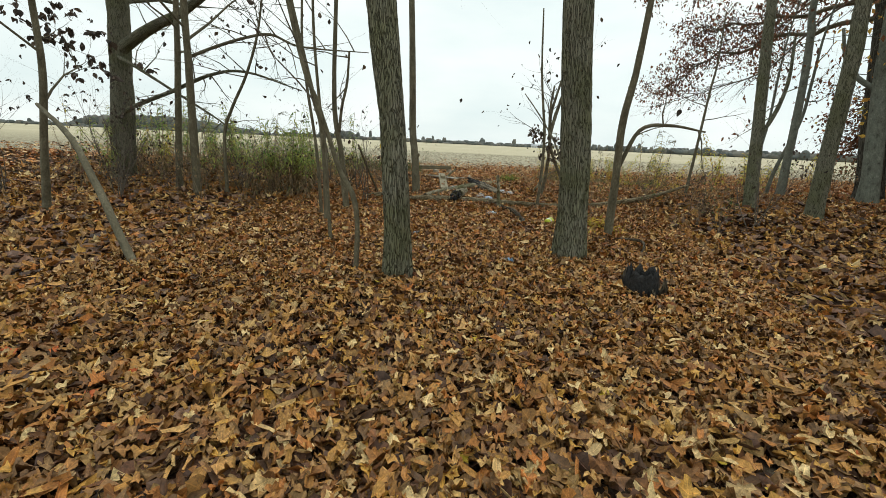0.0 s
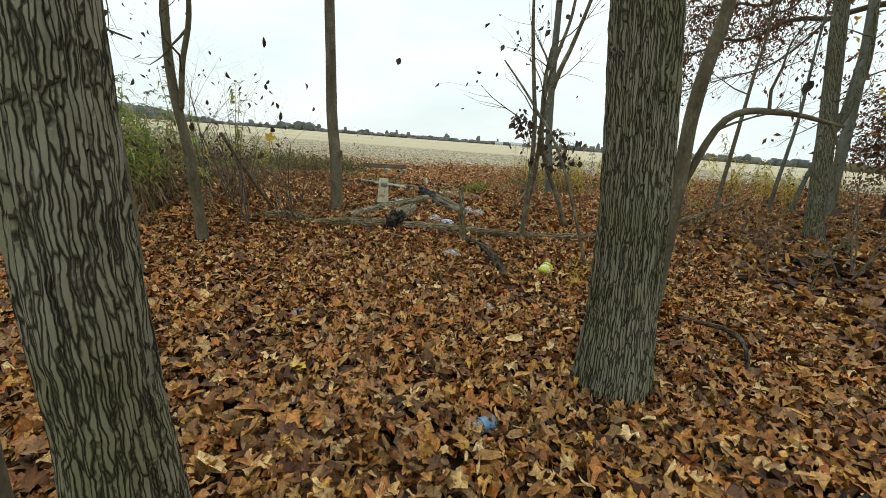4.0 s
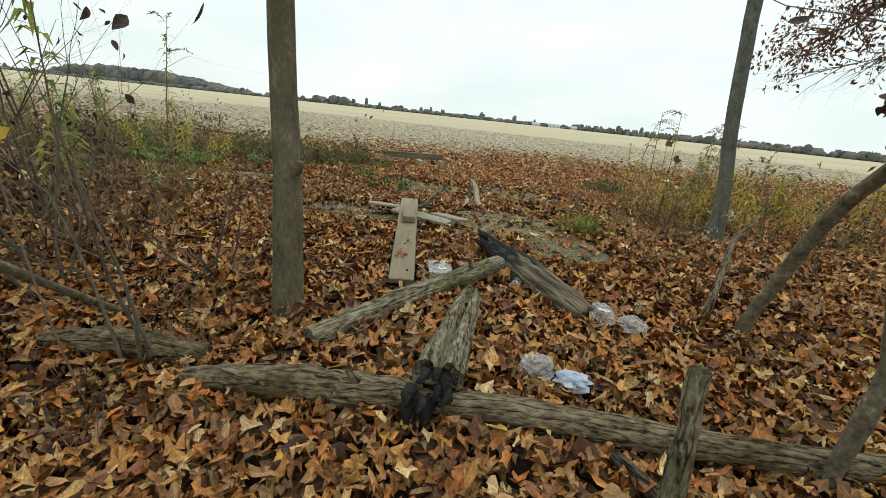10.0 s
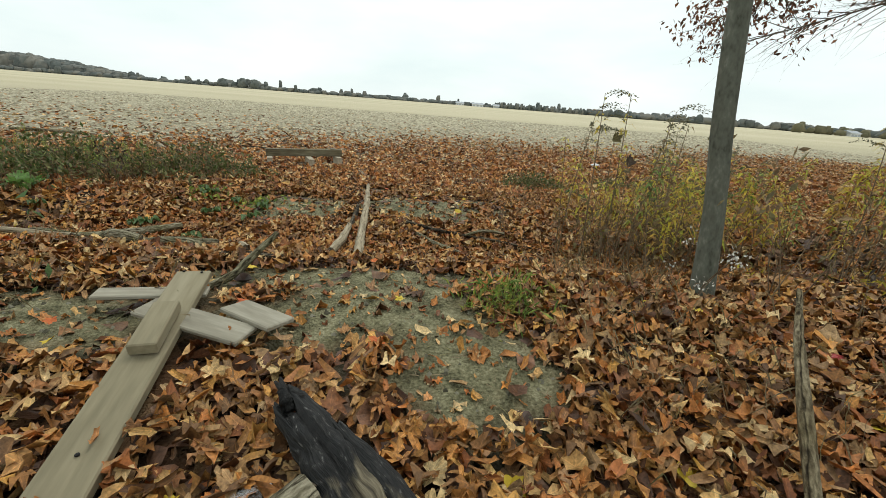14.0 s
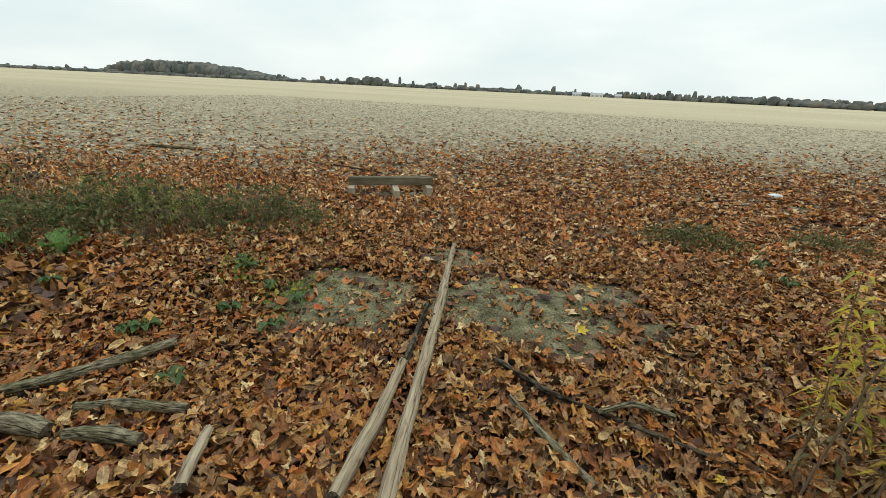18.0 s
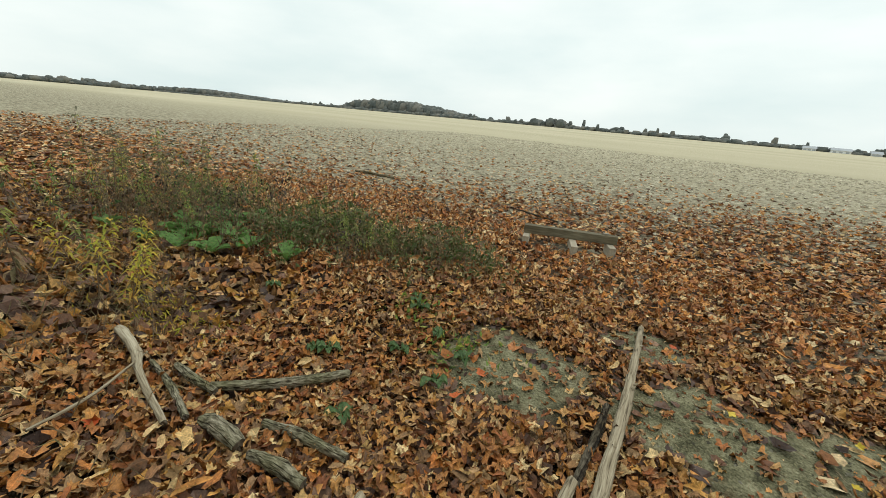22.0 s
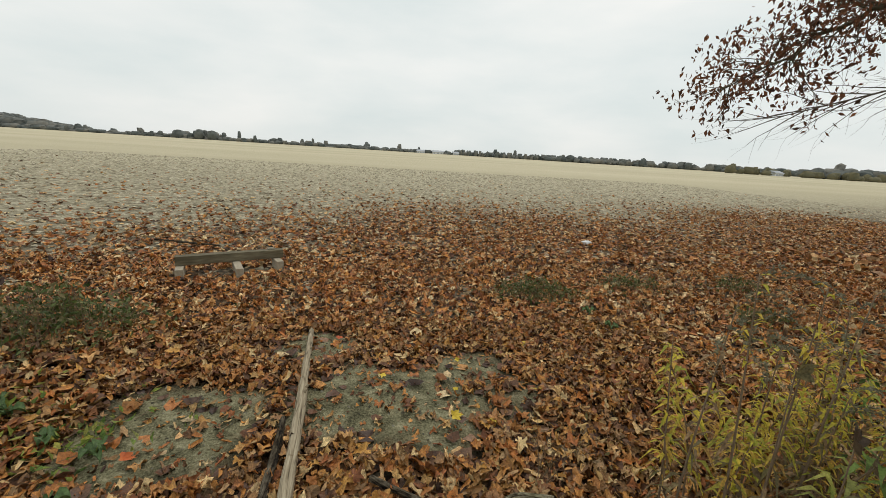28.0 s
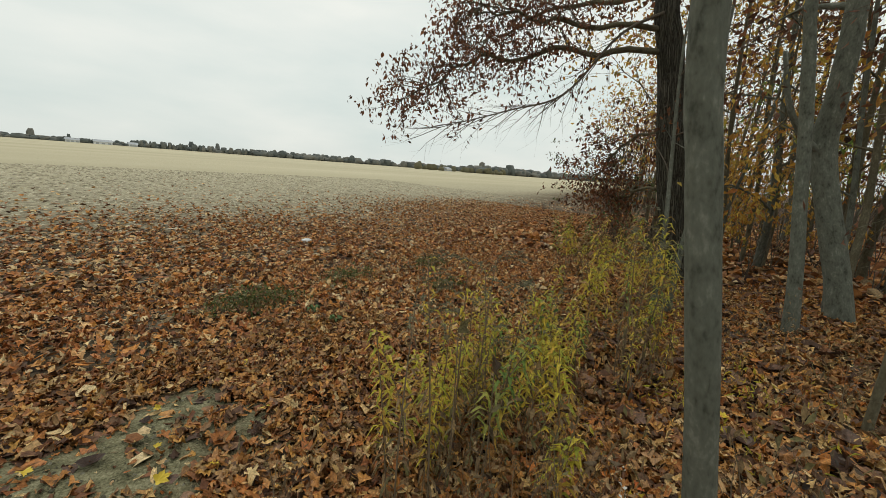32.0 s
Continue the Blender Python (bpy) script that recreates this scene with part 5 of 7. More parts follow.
# poles and sticks laid over the ditch
log("pole", "long bare pole laid across the ditch", [(0.58, 16.56, 0.05), (0.47, 17.4, 0.10), (0.40, 18.1, 0.07), (0.31, 18.8, 0.07), (0.20, 19.6, 0.07)], [0.037, 0.033, 0.034, 0.029, 0.022], M_POLE, 14, 10, 0.3, 13, "pole", knots=3)
log("pole", "short bare pole beside the long one", [(0.37, 16.72, 0.08), (0.35, 17.14, 0.09), (0.32, 17.62, 0.07)], [0.027, 0.032, 0.025], M_POLE, 12, 8, 0.3, 14, "pole")
log("branch", "dark split stick beside the pole", [(0.34, 17.6, 0.06), (0.32, 17.95, 0.06), (0.29, 18.25, 0.05)], [0.022, 0.026, 0.018], M_LOG_DARK, 10, 6, 0.3, 15, "branch")
log("branch", "grey broken limb sticking up behind the boards", [(-0.06, 15.88, 0.0), (0.05, 15.97, 0.05), (0.12, 16.05, 0.12), (0.22, 16.17, 0.23)], [0.02, 0.021, 0.019, 0.014], M_LOG, 12, 8, 0.25, 17, "branch")
for k, (pts, rr, mat) in enumerate((
        ([(-1.41, 16.76, 0.08), (-1.24, 17.06, 0.09), (-1.08, 17.44, 0.08)], [0.03, 0.036, 0.026], M_LOG),
        ([(-1.65, 16.69, 0.10), (-1.48, 16.70, 0.11), (-1.33, 16.75, 0.09)], [0.02, 0.028, 0.02], M_LOG),
        ([(-2.22, 16.58, 0.11), (-1.85, 16.56, 0.12), (-1.55, 16.50, 0.10), (-1.12, 16.46, 0.08)], [0.032, 0.028, 0.018, 0.016], M_POLE),
        ([(-1.75, 16.60, 0.09), (-1.45, 16.59, 0.09), (-1.14, 16.55, 0.08)], [0.014, 0.02, 0.016], M_LOG),
        ([(-0.98, 16.83, 0.07), (-0.76, 16.92, 0.08), (-0.54, 16.99, 0.07)], [0.022, 0.028, 0.024], M_LOG),
        ([(-1.10, 16.60, 0.08), (-0.98, 16.63, 0.10), (-0.86, 16.65, 0.08)], [0.03, 0.046, 0.034], M_LOG),
        ([(-0.78, 16.66, 0.08), (-0.66, 16.71, 0.09), (-0.52, 16.75, 0.08)], [0.022, 0.036, 0.026], M_LOG),
        ([(-1.36, 16.08, 0.07), (-1.44, 16.30, 0.09), (-1.80, 16.60, 0.13)], [0.008, 0.008, 0.005], M_POLE),
        ([(0.84, 17.77, 0.07), (1.15, 17.59, 0.08), (1.40, 17.54, 0.07), (1.68, 17.46, 0.07), (1.98, 17.42, 0.06)], [0.02, 0.014, 0.013, 0.011, 0.008], M_LOG_DARK),
        ([(1.38, 17.53, 0.08), (1.56, 17.60, 0.10), (1.75, 17.59, 0.09)], [0.012, 0.016, 0.012], M_LOG),
        ([(0.94, 17.52, 0.07), (1.12, 17.34, 0.07), (1.33, 17.12, 0.06)], [0.014, 0.018, 0.016], M_LOG),
        ([(-0.32, 16.89, 0.08), (-0.24, 16.74, 0.09), (-0.14, 16.58, 0.08)], [0.022, 0.026, 0.024], M_POLE),
        ([(-3.2, 23.4, 0.05), (-2.6, 23.2, 0.06), (-2.0, 23.1, 0.05)], [0.016, 0.02, 0.012], M_LOG_DARK),
        ([(-0.3, 16.42, 0.04), (0.0, 16.35, 0.05), (0.2, 16.32, 0.04)], [0.018, 0.022, 0.018], M_LOG_DARK))):
    log("branch", ("grey broken limb lying in the leaves", "dark rotting limb lying in the leaves", "pale barkless stick lying in the leaves")[[M_LOG, M_LOG_DARK, M_POLE].index(mat)], pts, rr, mat, 10, 7, 0.25, 30 + k, "branch", group="dead sticks by the ditch")
# the boards on the bank
cross = thing("board_stack", (0.02, 15.7, ground(0.02, 15.7)), "old boards nailed crosswise and slid down the bank", "boards")
a, b = Vector((-0.055, 15.86, 0.535)), Vector((0.23, 14.50, ground(0.23, 14.5) + 0.05))
along = (b - a).normalized()
mid = (a + b) / 2
turn_z = math.degrees(math.atan2(-along.x, along.y))
slope = math.degrees(math.asin(along.z))
base_at = Vector((0.02, 15.7, ground(0.02, 15.7)))


def on_stack(name, size, at, turn, mat, label=""):
    p = Vector(at) - base_at
    return box(name, size, mat, cross, tuple(p), turn, label, 0.005)


on_stack("long_board", (0.145, (b - a).length, 0.035), tuple(mid), (slope, 0, turn_z), M_BOARD)
on_stack("block", (0.09, 0.26, 0.045), (0.045, 15.42, 0.53), (slope, 0, turn_z + 2), M_BOARD, "short board block")
on_stack("cross_board", (0.12, 0.50, 0.022), (0.12, 15.52, 0.495), (2, -4, 72), M_BOARD_GREY, "grey split board")
on_stack("cross_board", (0.13, 0.30, 0.022), (0.34, 15.58, 0.50), (-3, 6, 58), M_BOARD_GREY, "grey split board")
on_stack("cross_board", (0.10, 0.42, 0.02), (-0.16, 15.72, 0.50), (4, 4, 108), M_BOARD_GREY, "pale split board")
for k, (u, v) in enumerate(((0.04, -0.68), (-0.04, -0.68), (0.0, 0.25), (0.03, 0.6))):
    p = mid + Vector((u, 0, 0.02)) + along * v
    g = Geo()
    g.tube([p, p + Vector((0, 0, 0.004))], [0.006, 0.006], 8)
    g.link("nail_head", M_CHAR, cross)
# the beam on short blocks out in the leaves
pa, pb = Vector((-1.93, 21.52, ground(-1.93, 21.52))), Vector((-0.70, 22.08, ground(-0.7, 22.08)))
beam = thing("low_beam", tuple((pa + pb) / 2), "mossy timber beam resting on short blocks among leaves", "beam", turn=math.atan2((pb - pa).y, (pb - pa).x))
length = (pb - pa).length
box("timber", (length, 0.12, 0.125), M_PLANK, beam, (0, 0, 0.2125), label="")
for k, off in enumerate((-length / 2 + 0.05, 0.05, length / 2 - 0.09)):
    box("foot", (0.095, 0.5 if k == 1 else 0.32, 0.15), M_FOOT, beam, (off, -0.19 if k == 1 else -0.09, 0.074), (0, 0, 4 * k - 3))
box("chip", (0.10, 0.06, 0.025), M_BOARD_GREY, beam, (length / 2 - 0.16, 0.0, 0.288), (0, 5, 20), "pale wood chip")

log("fallen_branch", "bare grey branch lying out in the stubble", [(-8.37, 23.6, 0.05), (-7.7, 23.78, 0.045), (-6.95, 23.84, 0.04)], [0.035, 0.04, 0.025], M_LOG_TAN, seed=77, category="branch")

# ---------------------------------------------------------------- the burnt stump
stump = thing("stump", (2.58, 10.53, ground(2.58, 10.53)), "low black burnt hollow stump among yellow leaves", "stump")
g, segs = Geo(), 40
for r in range(9):
    t = r / 8
    for s in range(segs):
        a = 6.283 * s / segs
        jag = 0.10 * noise.noise((math.cos(a) * 2.5, math.sin(a) * 2.5, 1.0)) + 0.06 * noise.noise((math.cos(a) * 7, math.sin(a) * 7, 5.0))
        rad = (0.165 - 0.04 * t) * (1 + 0.3 * noise.noise((math.cos(a) * 1.7, math.sin(a) * 1.7, 2.0)))
        g.v.append((2.58 + rad * math.cos(a), 10.53 + rad * 0.85 * math.sin(a), ground(2.58, 10.53) - 0.05 + t * (0.25 + jag)))
for r in range(5):
    t = r / 4
    for s in range(segs):
        x, y, z = g.v[8 * segs + s]
        k = 1 - 0.35 * (r + 1) / 5 - 0.1
        g.v.append((2.58 + (x - 2.58) * k, 10.53 + (y - 10.53) * k, z - 0.05 * (r + 1)))
for r in range(13):
    for s in range(segs):
        t = (s + 1) % segs
        g.f.append((r * segs + s, r * segs + t, (r + 1) * segs + t, (r + 1) * segs + s))
g.f.append(tuple(13 * segs + s for s in range(segs)))
g.i = [0] * len(g.f)
g.link("stump_shell", M_CHAR, stump)
for k, (dx, dy, h) in enumerate(((0.05, -0.14, 0.12), (0.14, -0.08, 0.2), (-0.12, 0.05, 0.24))):
    Geo().tube([(2.58 + dx, 10.53 + dy, 0.0), (2.58 + dx * 1.1, 10.53 + dy * 1.1, h * 0.6), (2.58 + dx * 1.05, 10.53 + dy, h)], [0.035, 0.025, 0.008], 8, rough=0.4, seed=k).link("splinter", M_LOG_DARK, stump)

# ---------------------------------------------------------------- rubbish
def glassy(name, tint, rough=0.12, trans=0.8, alpha=1.0):
    m = bpy.data.materials.new(name)
    m.use_nodes = True
    p = m.node_tree.nodes["Principled BSDF"]
    p.inputs["Base Color"].default_value = (*tint, 1)
    p.inputs["Roughness"].default_value, p.inputs["Transmission Weight"].default_value, p.inputs["IOR"].default_value = rough, trans, 1.45
    p.inputs["Alpha"].default_value = alpha
    return m


M_CLEAR = glassy("clear_plastic", (0.74, 0.78, 0.80), 0.06, 0.0, 0.25)
M_FILM = glassy("crumpled_clear_film", (0.68, 0.69, 0.68), 0.16, 0.0, 0.3)
M_BLUE = material("blue_print", [(0.06, 0.15, 0.28), (0.16, 0.30, 0.45)], 12, 0.35, 0.1)
M_PALE_BLUE = material("pale_blue_plastic", [(0.27, 0.34, 0.46), (0.42, 0.49, 0.60), (0.55, 0.60, 0.66)], 14, 0.35, 0.2)
M_WHITE = material("white_plastic", [(0.62, 0.64, 0.65), (0.78, 0.79, 0.79)], 10, 0.4, 0.15)
M_LIME = material("lime_label", [(0.55, 0.62, 0.05), (0.68, 0.72, 0.09)], 10, 0.45, 0.05)
M_INK = material("dark_print", [(0.02, 0.05, 0.12), (0.03, 0.07, 0.16)], 10, 0.5, 0.0)
M_FOIL = material("silver_can", [(0.20, 0.21, 0.22), (0.36, 0.37, 0.38)], 14, 0.3, 0.4, metal=0.8)
M_RED = material("red_wrapper", [(0.35, 0.05, 0.05), (0.5, 0.1, 0.09)], 10, 0.4, 0.2)


def crumple(name, label, at, size, mat, seed, category="rubbish", cols=15, rows=11, wrap=0.5, parts=()):
    """A crushed film or bag: a closed lumpy skin with sharp creases."""
    rng = random.Random(seed)
    at = (at[0], at[1], ground(at[0], at[1]) + at[2])
    root = thing(name, at, label, category)
    g = Geo()
    for r in range(rows + 1):
        t = math.pi * r / rows
        for s in range(cols):
            a = 6.283 * s / cols
            k = 1 + rng.uniform(-0.32, 0.32)
            g.v.append((at[0] + size[0] * 0.5 * math.sin(t) * math.cos(a) * k, at[1] + size[1] * 0.5 * math.sin(t) * math.sin(a) * k, at[2] + size[2] * 0.5 * (1 - math.cos(t) * (1 + rng.uniform(-0.15, 0.15)))))
    for r in range(rows):
        for s in range(cols):
            t = (s + 1) % cols
            g.f.append((r * cols + s, r * cols + t, (r + 1) * cols + t, (r + 1) * cols + s))
    g.i = [0] * len(g.f)
    g.link("skin", mat, root, smooth=False)
    for pname, off, sz, pm in parts:
        box(pname, sz, pm, root, off, (rng.uniform(-20, 20), rng.uniform(-20, 20), rng.uniform(0, 90)), bevel=0.002)
    return root


def bottle(name, label, at, yaw, length, rad, mat, band, lean=0, category="bottle", lid=True, crush=0.08):
    """A plastic bottle lying down: ribbed body, neck, cap and label sleeve."""
    at = Vector((at[0], at[1], ground(at[0], at[1]) + at[2]))
    root = thing(name, tuple(at), label, category)
    d = Vector((math.cos(yaw) * math.cos(lean), math.sin(yaw) * math.cos(lean), math.sin(lean)))
    prof = [(0.0, 0.75), (0.04, 0.95), (0.15, 1.0), (0.3, 0.95), (0.42, 1.0), (0.55, 0.96), (0.66, 1.0), (0.76, 0.85), (0.86, 0.45), (0.93, 0.4)]
    g = Geo()
    g.tube([at + d * length * t for t, _ in prof], [rad * r for _, r in prof], 16, rough=crush, seed=int(length * 100))
    body = g.link("body", mat, root)
    if band is not None:
        g = Geo()
        g.tube([at + d * length * t for t in (0.28, 0.42, 0.62)], [rad * 1.02, rad * 1.03, rad * 1.02], 16, cap=False, rough=crush, seed=int(length * 100))
        g.link("label_sleeve", band, body)
    if lid:
        g = Geo()
        g.tube([at + d * length * t for t in (0.92, 0.93, 1.0)], [rad * 0.46, rad * 0.48, rad * 0.46], 12)
        g.link("cap", M_WHITE, body)
    return root


tray = thing("berry_tray", (0.415, 14.70, ground(0.415, 14.70) + 0.03), "clear plastic berry box lying among leaves", "plastic box", turn=radians(14))
for nm, sz, at in (("base", (0.125, 0.19, 0.004), (0, 0, 0.006)), ("side", (0.125, 0.004, 0.045), (0, 0.095, 0.028)), ("side", (0.125, 0.004, 0.045), (0, -0.095, 0.028)), ("side", (0.004, 0.186, 0.045), (0.0625, 0, 0.028)), ("side", (0.004, 0.186, 0.045), (-0.0625, 0, 0.028)), ("lid", (0.14, 0.205, 0.004), (0, 0, 0.055))):
    lid = box(nm, sz, M_CLEAR, tray, at, bevel=0.0015)
box("sticker", (0.045, 0.035, 0.001), M_WHITE, lid, (0.01, -0.035, 0.0035), bevel=0)
for k in range(4):
    box("print_bar", (0.004, 0.02, 0.001), M_INK, lid, (-0.002 + 0.008 * k, -0.03, 0.0045), bevel=0)
bottle("bottle", "crushed clear bottle with blue sleeve under the logs", (0.86, 14.66, 0.05), 1.25, 0.17, 0.03, M_CLEAR, M_BLUE)
bottle("bottle", "crushed clear ribbed plastic bottle in the leaves", (0.52, 14.82, 0.04), 0.6, 0.15, 0.03, M_FILM, None)
crumple("plastic_bag", "crumpled clear plastic bag on the leaves", (1.20, 13.08, 0.01), (0.17, 0.15, 0.07), M_FILM, 81, "plastic bag", parts=(("print", (0.02, 0.0, 0.055), (0.05, 0.04, 0.004), M_WHITE),))
crumple("plastic_box", "crushed clear food box on the leaves", (1.31, 14.47, 0.03), (0.11, 0.17, 0.10), M_CLEAR, 82, "plastic box", parts=(("sticker", (0.0, -0.02, 0.085), (0.04, 0.06, 0.003), M_WHITE),))
crumple("plastic_bag", "torn milky plastic wrap on the leaves", (1.45, 14.42, 0.02), (0.13, 0.15, 0.09), M_FILM, 83, "plastic bag")
crumple("plastic_bag", "small clear plastic bag by the log", (0.95, 13.95, 0.03), (0.13, 0.12, 0.10), M_FILM, 84, "plastic bag")
crumple("plastic_bag", "blue-white plastic bag by the log", (1.09, 13.92, 0.03), (0.13, 0.10, 0.07), M_PALE_BLUE, 85, "plastic bag", parts=(("print", (0.01, -0.02, 0.055), (0.012, 0.03, 0.004), M_INK),))
bottle("bottle", "clear bottle with bright blue label in the leaves", (1.39, 10.95, 0.04), 0.65, 0.16, 0.032, M_CLEAR, M_BLUE)
crumple("plastic_bag", "scrap of pale plastic in the leaves", (1.655, 11.0, 0.0), (0.12, 0.08, 0.04), M_FILM, 86, "plastic scrap")
for at, yaw, sd in (((0.27, 11.77), 0.4, 1), ((1.53, 12.05), 2.0, 2)):
    can = thing("drink_can", (at[0], at[1], ground(*at) + 0.03), "crushed silver drink can in the leaves", "can", "drink cans")
    g, d = Geo(), Vector((math.cos(yaw), math.sin(yaw), 0.15))
    c = Vector((at[0], at[1], ground(*at) + 0.035))
    g.tube([c + d * t for t in (0, 0.006, 0.02, 0.05, 0.075, 0.09, 0.1)], [0.022, 0.03, 0.032, 0.027, 0.032, 0.03, 0.024], 18, rough=0.2, seed=sd)
    body = g.link("body", M_FOIL, can)
    Geo().tube([c + d * 0.035, c + d * 0.05], [0.0315, 0.0305], 18, cap=False, rough=0.2, seed=sd).link("print", M_INK, body)
    Geo().tube([c + d * 0.1, c + d * 0.102], [0.02, 0.02], 14).link("lid", M_FOIL, body)
tub = thing("tub", (2.03, 12.96, ground(2.03, 12.96)), "lime and white plastic tub lying in leaves", "tub", turn=radians(-25))
g = Geo()
g.tube([(0, -0.06, 0.045), (0, -0.055, 0.05), (0, 0.0, 0.052), (0, 0.07, 0.055), (0, 0.075, 0.055)], [0.044, 0.05, 0.053, 0.056, 0.05], 24, rough=0.05, seed=3)
tub_body = link_mesh("body", g.v, g.f, M_LIME)
tub_body.parent = tub
g = Geo()
g.tube([(0, -0.05, 0.0505), (0, -0.035, 0.051), (0, -0.02, 0.0515)], [0.0525, 0.0532, 0.0540], 24, cap=False, rough=0.05, seed=3)
link_mesh("label_band", g.v, g.f, M_WHITE).parent = tub_body
for k in range(5):
    box("print_bar", (0.011, 0.016, 0.002), M_INK, tub_body, (-0.036 + 0.018 * k, 0.028, 0.1085 - 0.09 * (0.018 * (k - 2)) ** 2 * 100), (0, (k - 2) * 18, 0), bevel=0)
for x, y, sd, m, lb in ((2.65, 15.55, 1, M_WHITE, "scrap of white plastic in the leaves"), (2.78, 15.5, 2, M_RED, "scrap of red wrapper in the leaves"), (1.72, 14.5, 3, M_FILM, "scrap of clear film in the leaves"), (0.42, 14.66, 4, M_FILM, "knotted scrap of clear film in the leaves"), (5.28, 24.2, 5, M_WHITE, "white plastic scrap lying out in the field")):
    crumple("plastic_scrap", lb, (x, y, 0.01), (0.09, 0.07, 0.035) if sd != 5 else (0.25, 0.15, 0.10), m, 90 + sd, "rubbish", 7, 5)
# a few leaves that stand out from the rest
M_YELLOW_LEAF = material("yellow_leaf", [(0.50, 0.36, 0.03), (0.66, 0.48, 0.06)], 20, 0.55, 0.3, spread=0.4)
M_RED_LEAF = material("red_leaf", [(0.42, 0.075, 0.02), (0.56, 0.15, 0.035)], 20, 0.55, 0.3, spread=0.4)
lrng = random.Random(95)
shapes = [leaf_template(maple_outline(), lrng.uniform(0.0, 0.4), lrng.uniform(-0.3, 0.5), 0.06, lrng) for _ in range(4)]
leaf_meshes = []
for m, nm in ((M_YELLOW_LEAF, "yellow"), (M_RED_LEAF, "red")):
    for tv, tf in shapes:
        me = bpy.data.meshes.new("maple_leaf")
        me.from_pydata([tuple(q * 0.13) for q in tv], [], [tuple(int(i) for i in f) for f in tf])
        me.materials.append(m)
        leaf_meshes.append((nm, me))
for k in range(170):
    nm, me = leaf_meshes[lrng.randrange(4) if lrng.random() < 0.6 else 4 + lrng.randrange(4)]
    y = lrng.uniform(8.2, 19.5)
    x = lrng.uniform(-2.2, 4.2) if y > 10 else lrng.uniform(-1.5, 3.5)
    lf = new("maple_leaf", me)
    lf.matrix_basis = Matrix.Translation((x, y, ground(x, y) + 0.045)) @ Euler((lrng.uniform(-0.4, 0.4), lrng.uniform(-0.4, 0.4), lrng.uniform(0, 6.28))).to_matrix().to_4x4() @ Matrix.Diagonal((*[lrng.uniform(0.5, 0.95)] * 3, 1))
    tagged(lf, "bright %s maple leaf lying on brown litter" % nm, "leaf", "bright fallen leaves")

# ---------------------------------------------------------------- weeds and brush
def blade(v, f, c, a, n, length, width, droop=0.3):
    """A narrow leaf from c along a, drooping, folded along its midrib."""
    b = a.cross(n).normalized()
    k = len(v)
    m = c + a * length * 0.5 + n * length * 0.08
    e = c + a * length - n * 0 + Vector((0, 0, -droop * length))
    v += [tuple(c), tuple(m + b * width * 0.5), tuple(e), tuple(m - b * width * 0.5), tuple(m - n * width * 0.15)]
    f += [(k, k + 1, k + 4), (k + 1, k + 2, k + 4), (k + 2, k + 3, k + 4), (k + 3, k, k + 4)]


M_PLUME = leaf_material("grey_green_plumes", [(0.15, 0.155, 0.10), (0.21, 0.205, 0.13), (0.28, 0.26, 0.17), (0.11, 0.105, 0.07)], thin=0.45)


def goldenrod(seed, height, leafy, mat, plume, big=1.0):
    """A tall weed: stem, narrow leaves up it and a feathery head."""
    rng = random.Random(seed)
    root = thing("goldenrod", (0, 0, 0), "tall yellowing goldenrod with narrow drooping leaves", "weed", "goldenrod")
    lean = Vector((rng.uniform(-0.12, 0.12), rng.uniform(-0.12, 0.12), 1))
    line = bent([(0, 0, -0.03), (lean.x * height * 0.3, lean.y * height * 0.3, height * 0.45), (lean.x * height + rng.uniform(-0.05, 0.05), lean.y * height, height)], 6)
    Geo().tube(line, spaced([0.0055, 0.0045, 0.002], len(line)), 5).link("stem", M_DRY_STEM, root)
    for name, low, high, count, m in (("withered_leaves", 0.12, 0.55, leafy // 3, M_DULL), ("foliage", 0.42, 0.97, leafy - leafy // 3, mat)):
        v, f = [], []
        for k in range(count):
            q = rng.uniform(low, high)
            n = min(len(line) - 2, int(q * (len(line) - 1)))
            p = line[n].lerp(line[n + 1], rng.random())
            a = k * 2.4 + rng.uniform(-0.4, 0.4)
            d = Vector((math.cos(a), math.sin(a), rng.uniform(-0.1, 0.55) if m is mat else rng.uniform(-1.0, -0.3))).normalized()
            blade(v, f, p, d, Vector((0, 0, 1)), big * rng.uniform(0.065, 0.12) * (1.15 - 0.5 * q), big * rng.uniform(0.011, 0.018), rng.uniform(0.2, 0.7))
        link_mesh(name, v, f, m, root)
    if plume:
        v, f = [], []
        side = rng.uniform(0, 6.28)
        for k in range(plume):
            p = line[-1 - rng.randrange(0, 4)].lerp(line[-1], rng.random())
            a = side + rng.gauss(0, 0.9)
            d = Vector((math.cos(a), math.sin(a), rng.uniform(0.5, 1.6))).normalized()
            q = p.copy()
            for s in range(rng.randrange(6, 12)):
                d = (d + Vector((math.cos(side) * 0.06, math.sin(side) * 0.06, -0.13))).normalized()
                n = q + d * 0.02
                blade(v, f, q, d, Vector((0, 0, 1)), 0.024, 0.004, 0.0)
                for u in range(3):
                    w2 = (Vector((rng.gauss(0, 1), rng.gauss(0, 1), rng.gauss(0.4, 0.6))).normalized() + d * 0.5).normalized()
                    blade(v, f, n, w2, d, rng.uniform(0.014, 0.026), 0.008, 0.1)
                q = n
        tagged(link_mesh("plume", v, f, M_PLUME, root, "faded feathery seed head"), kind="stuff")
    return root


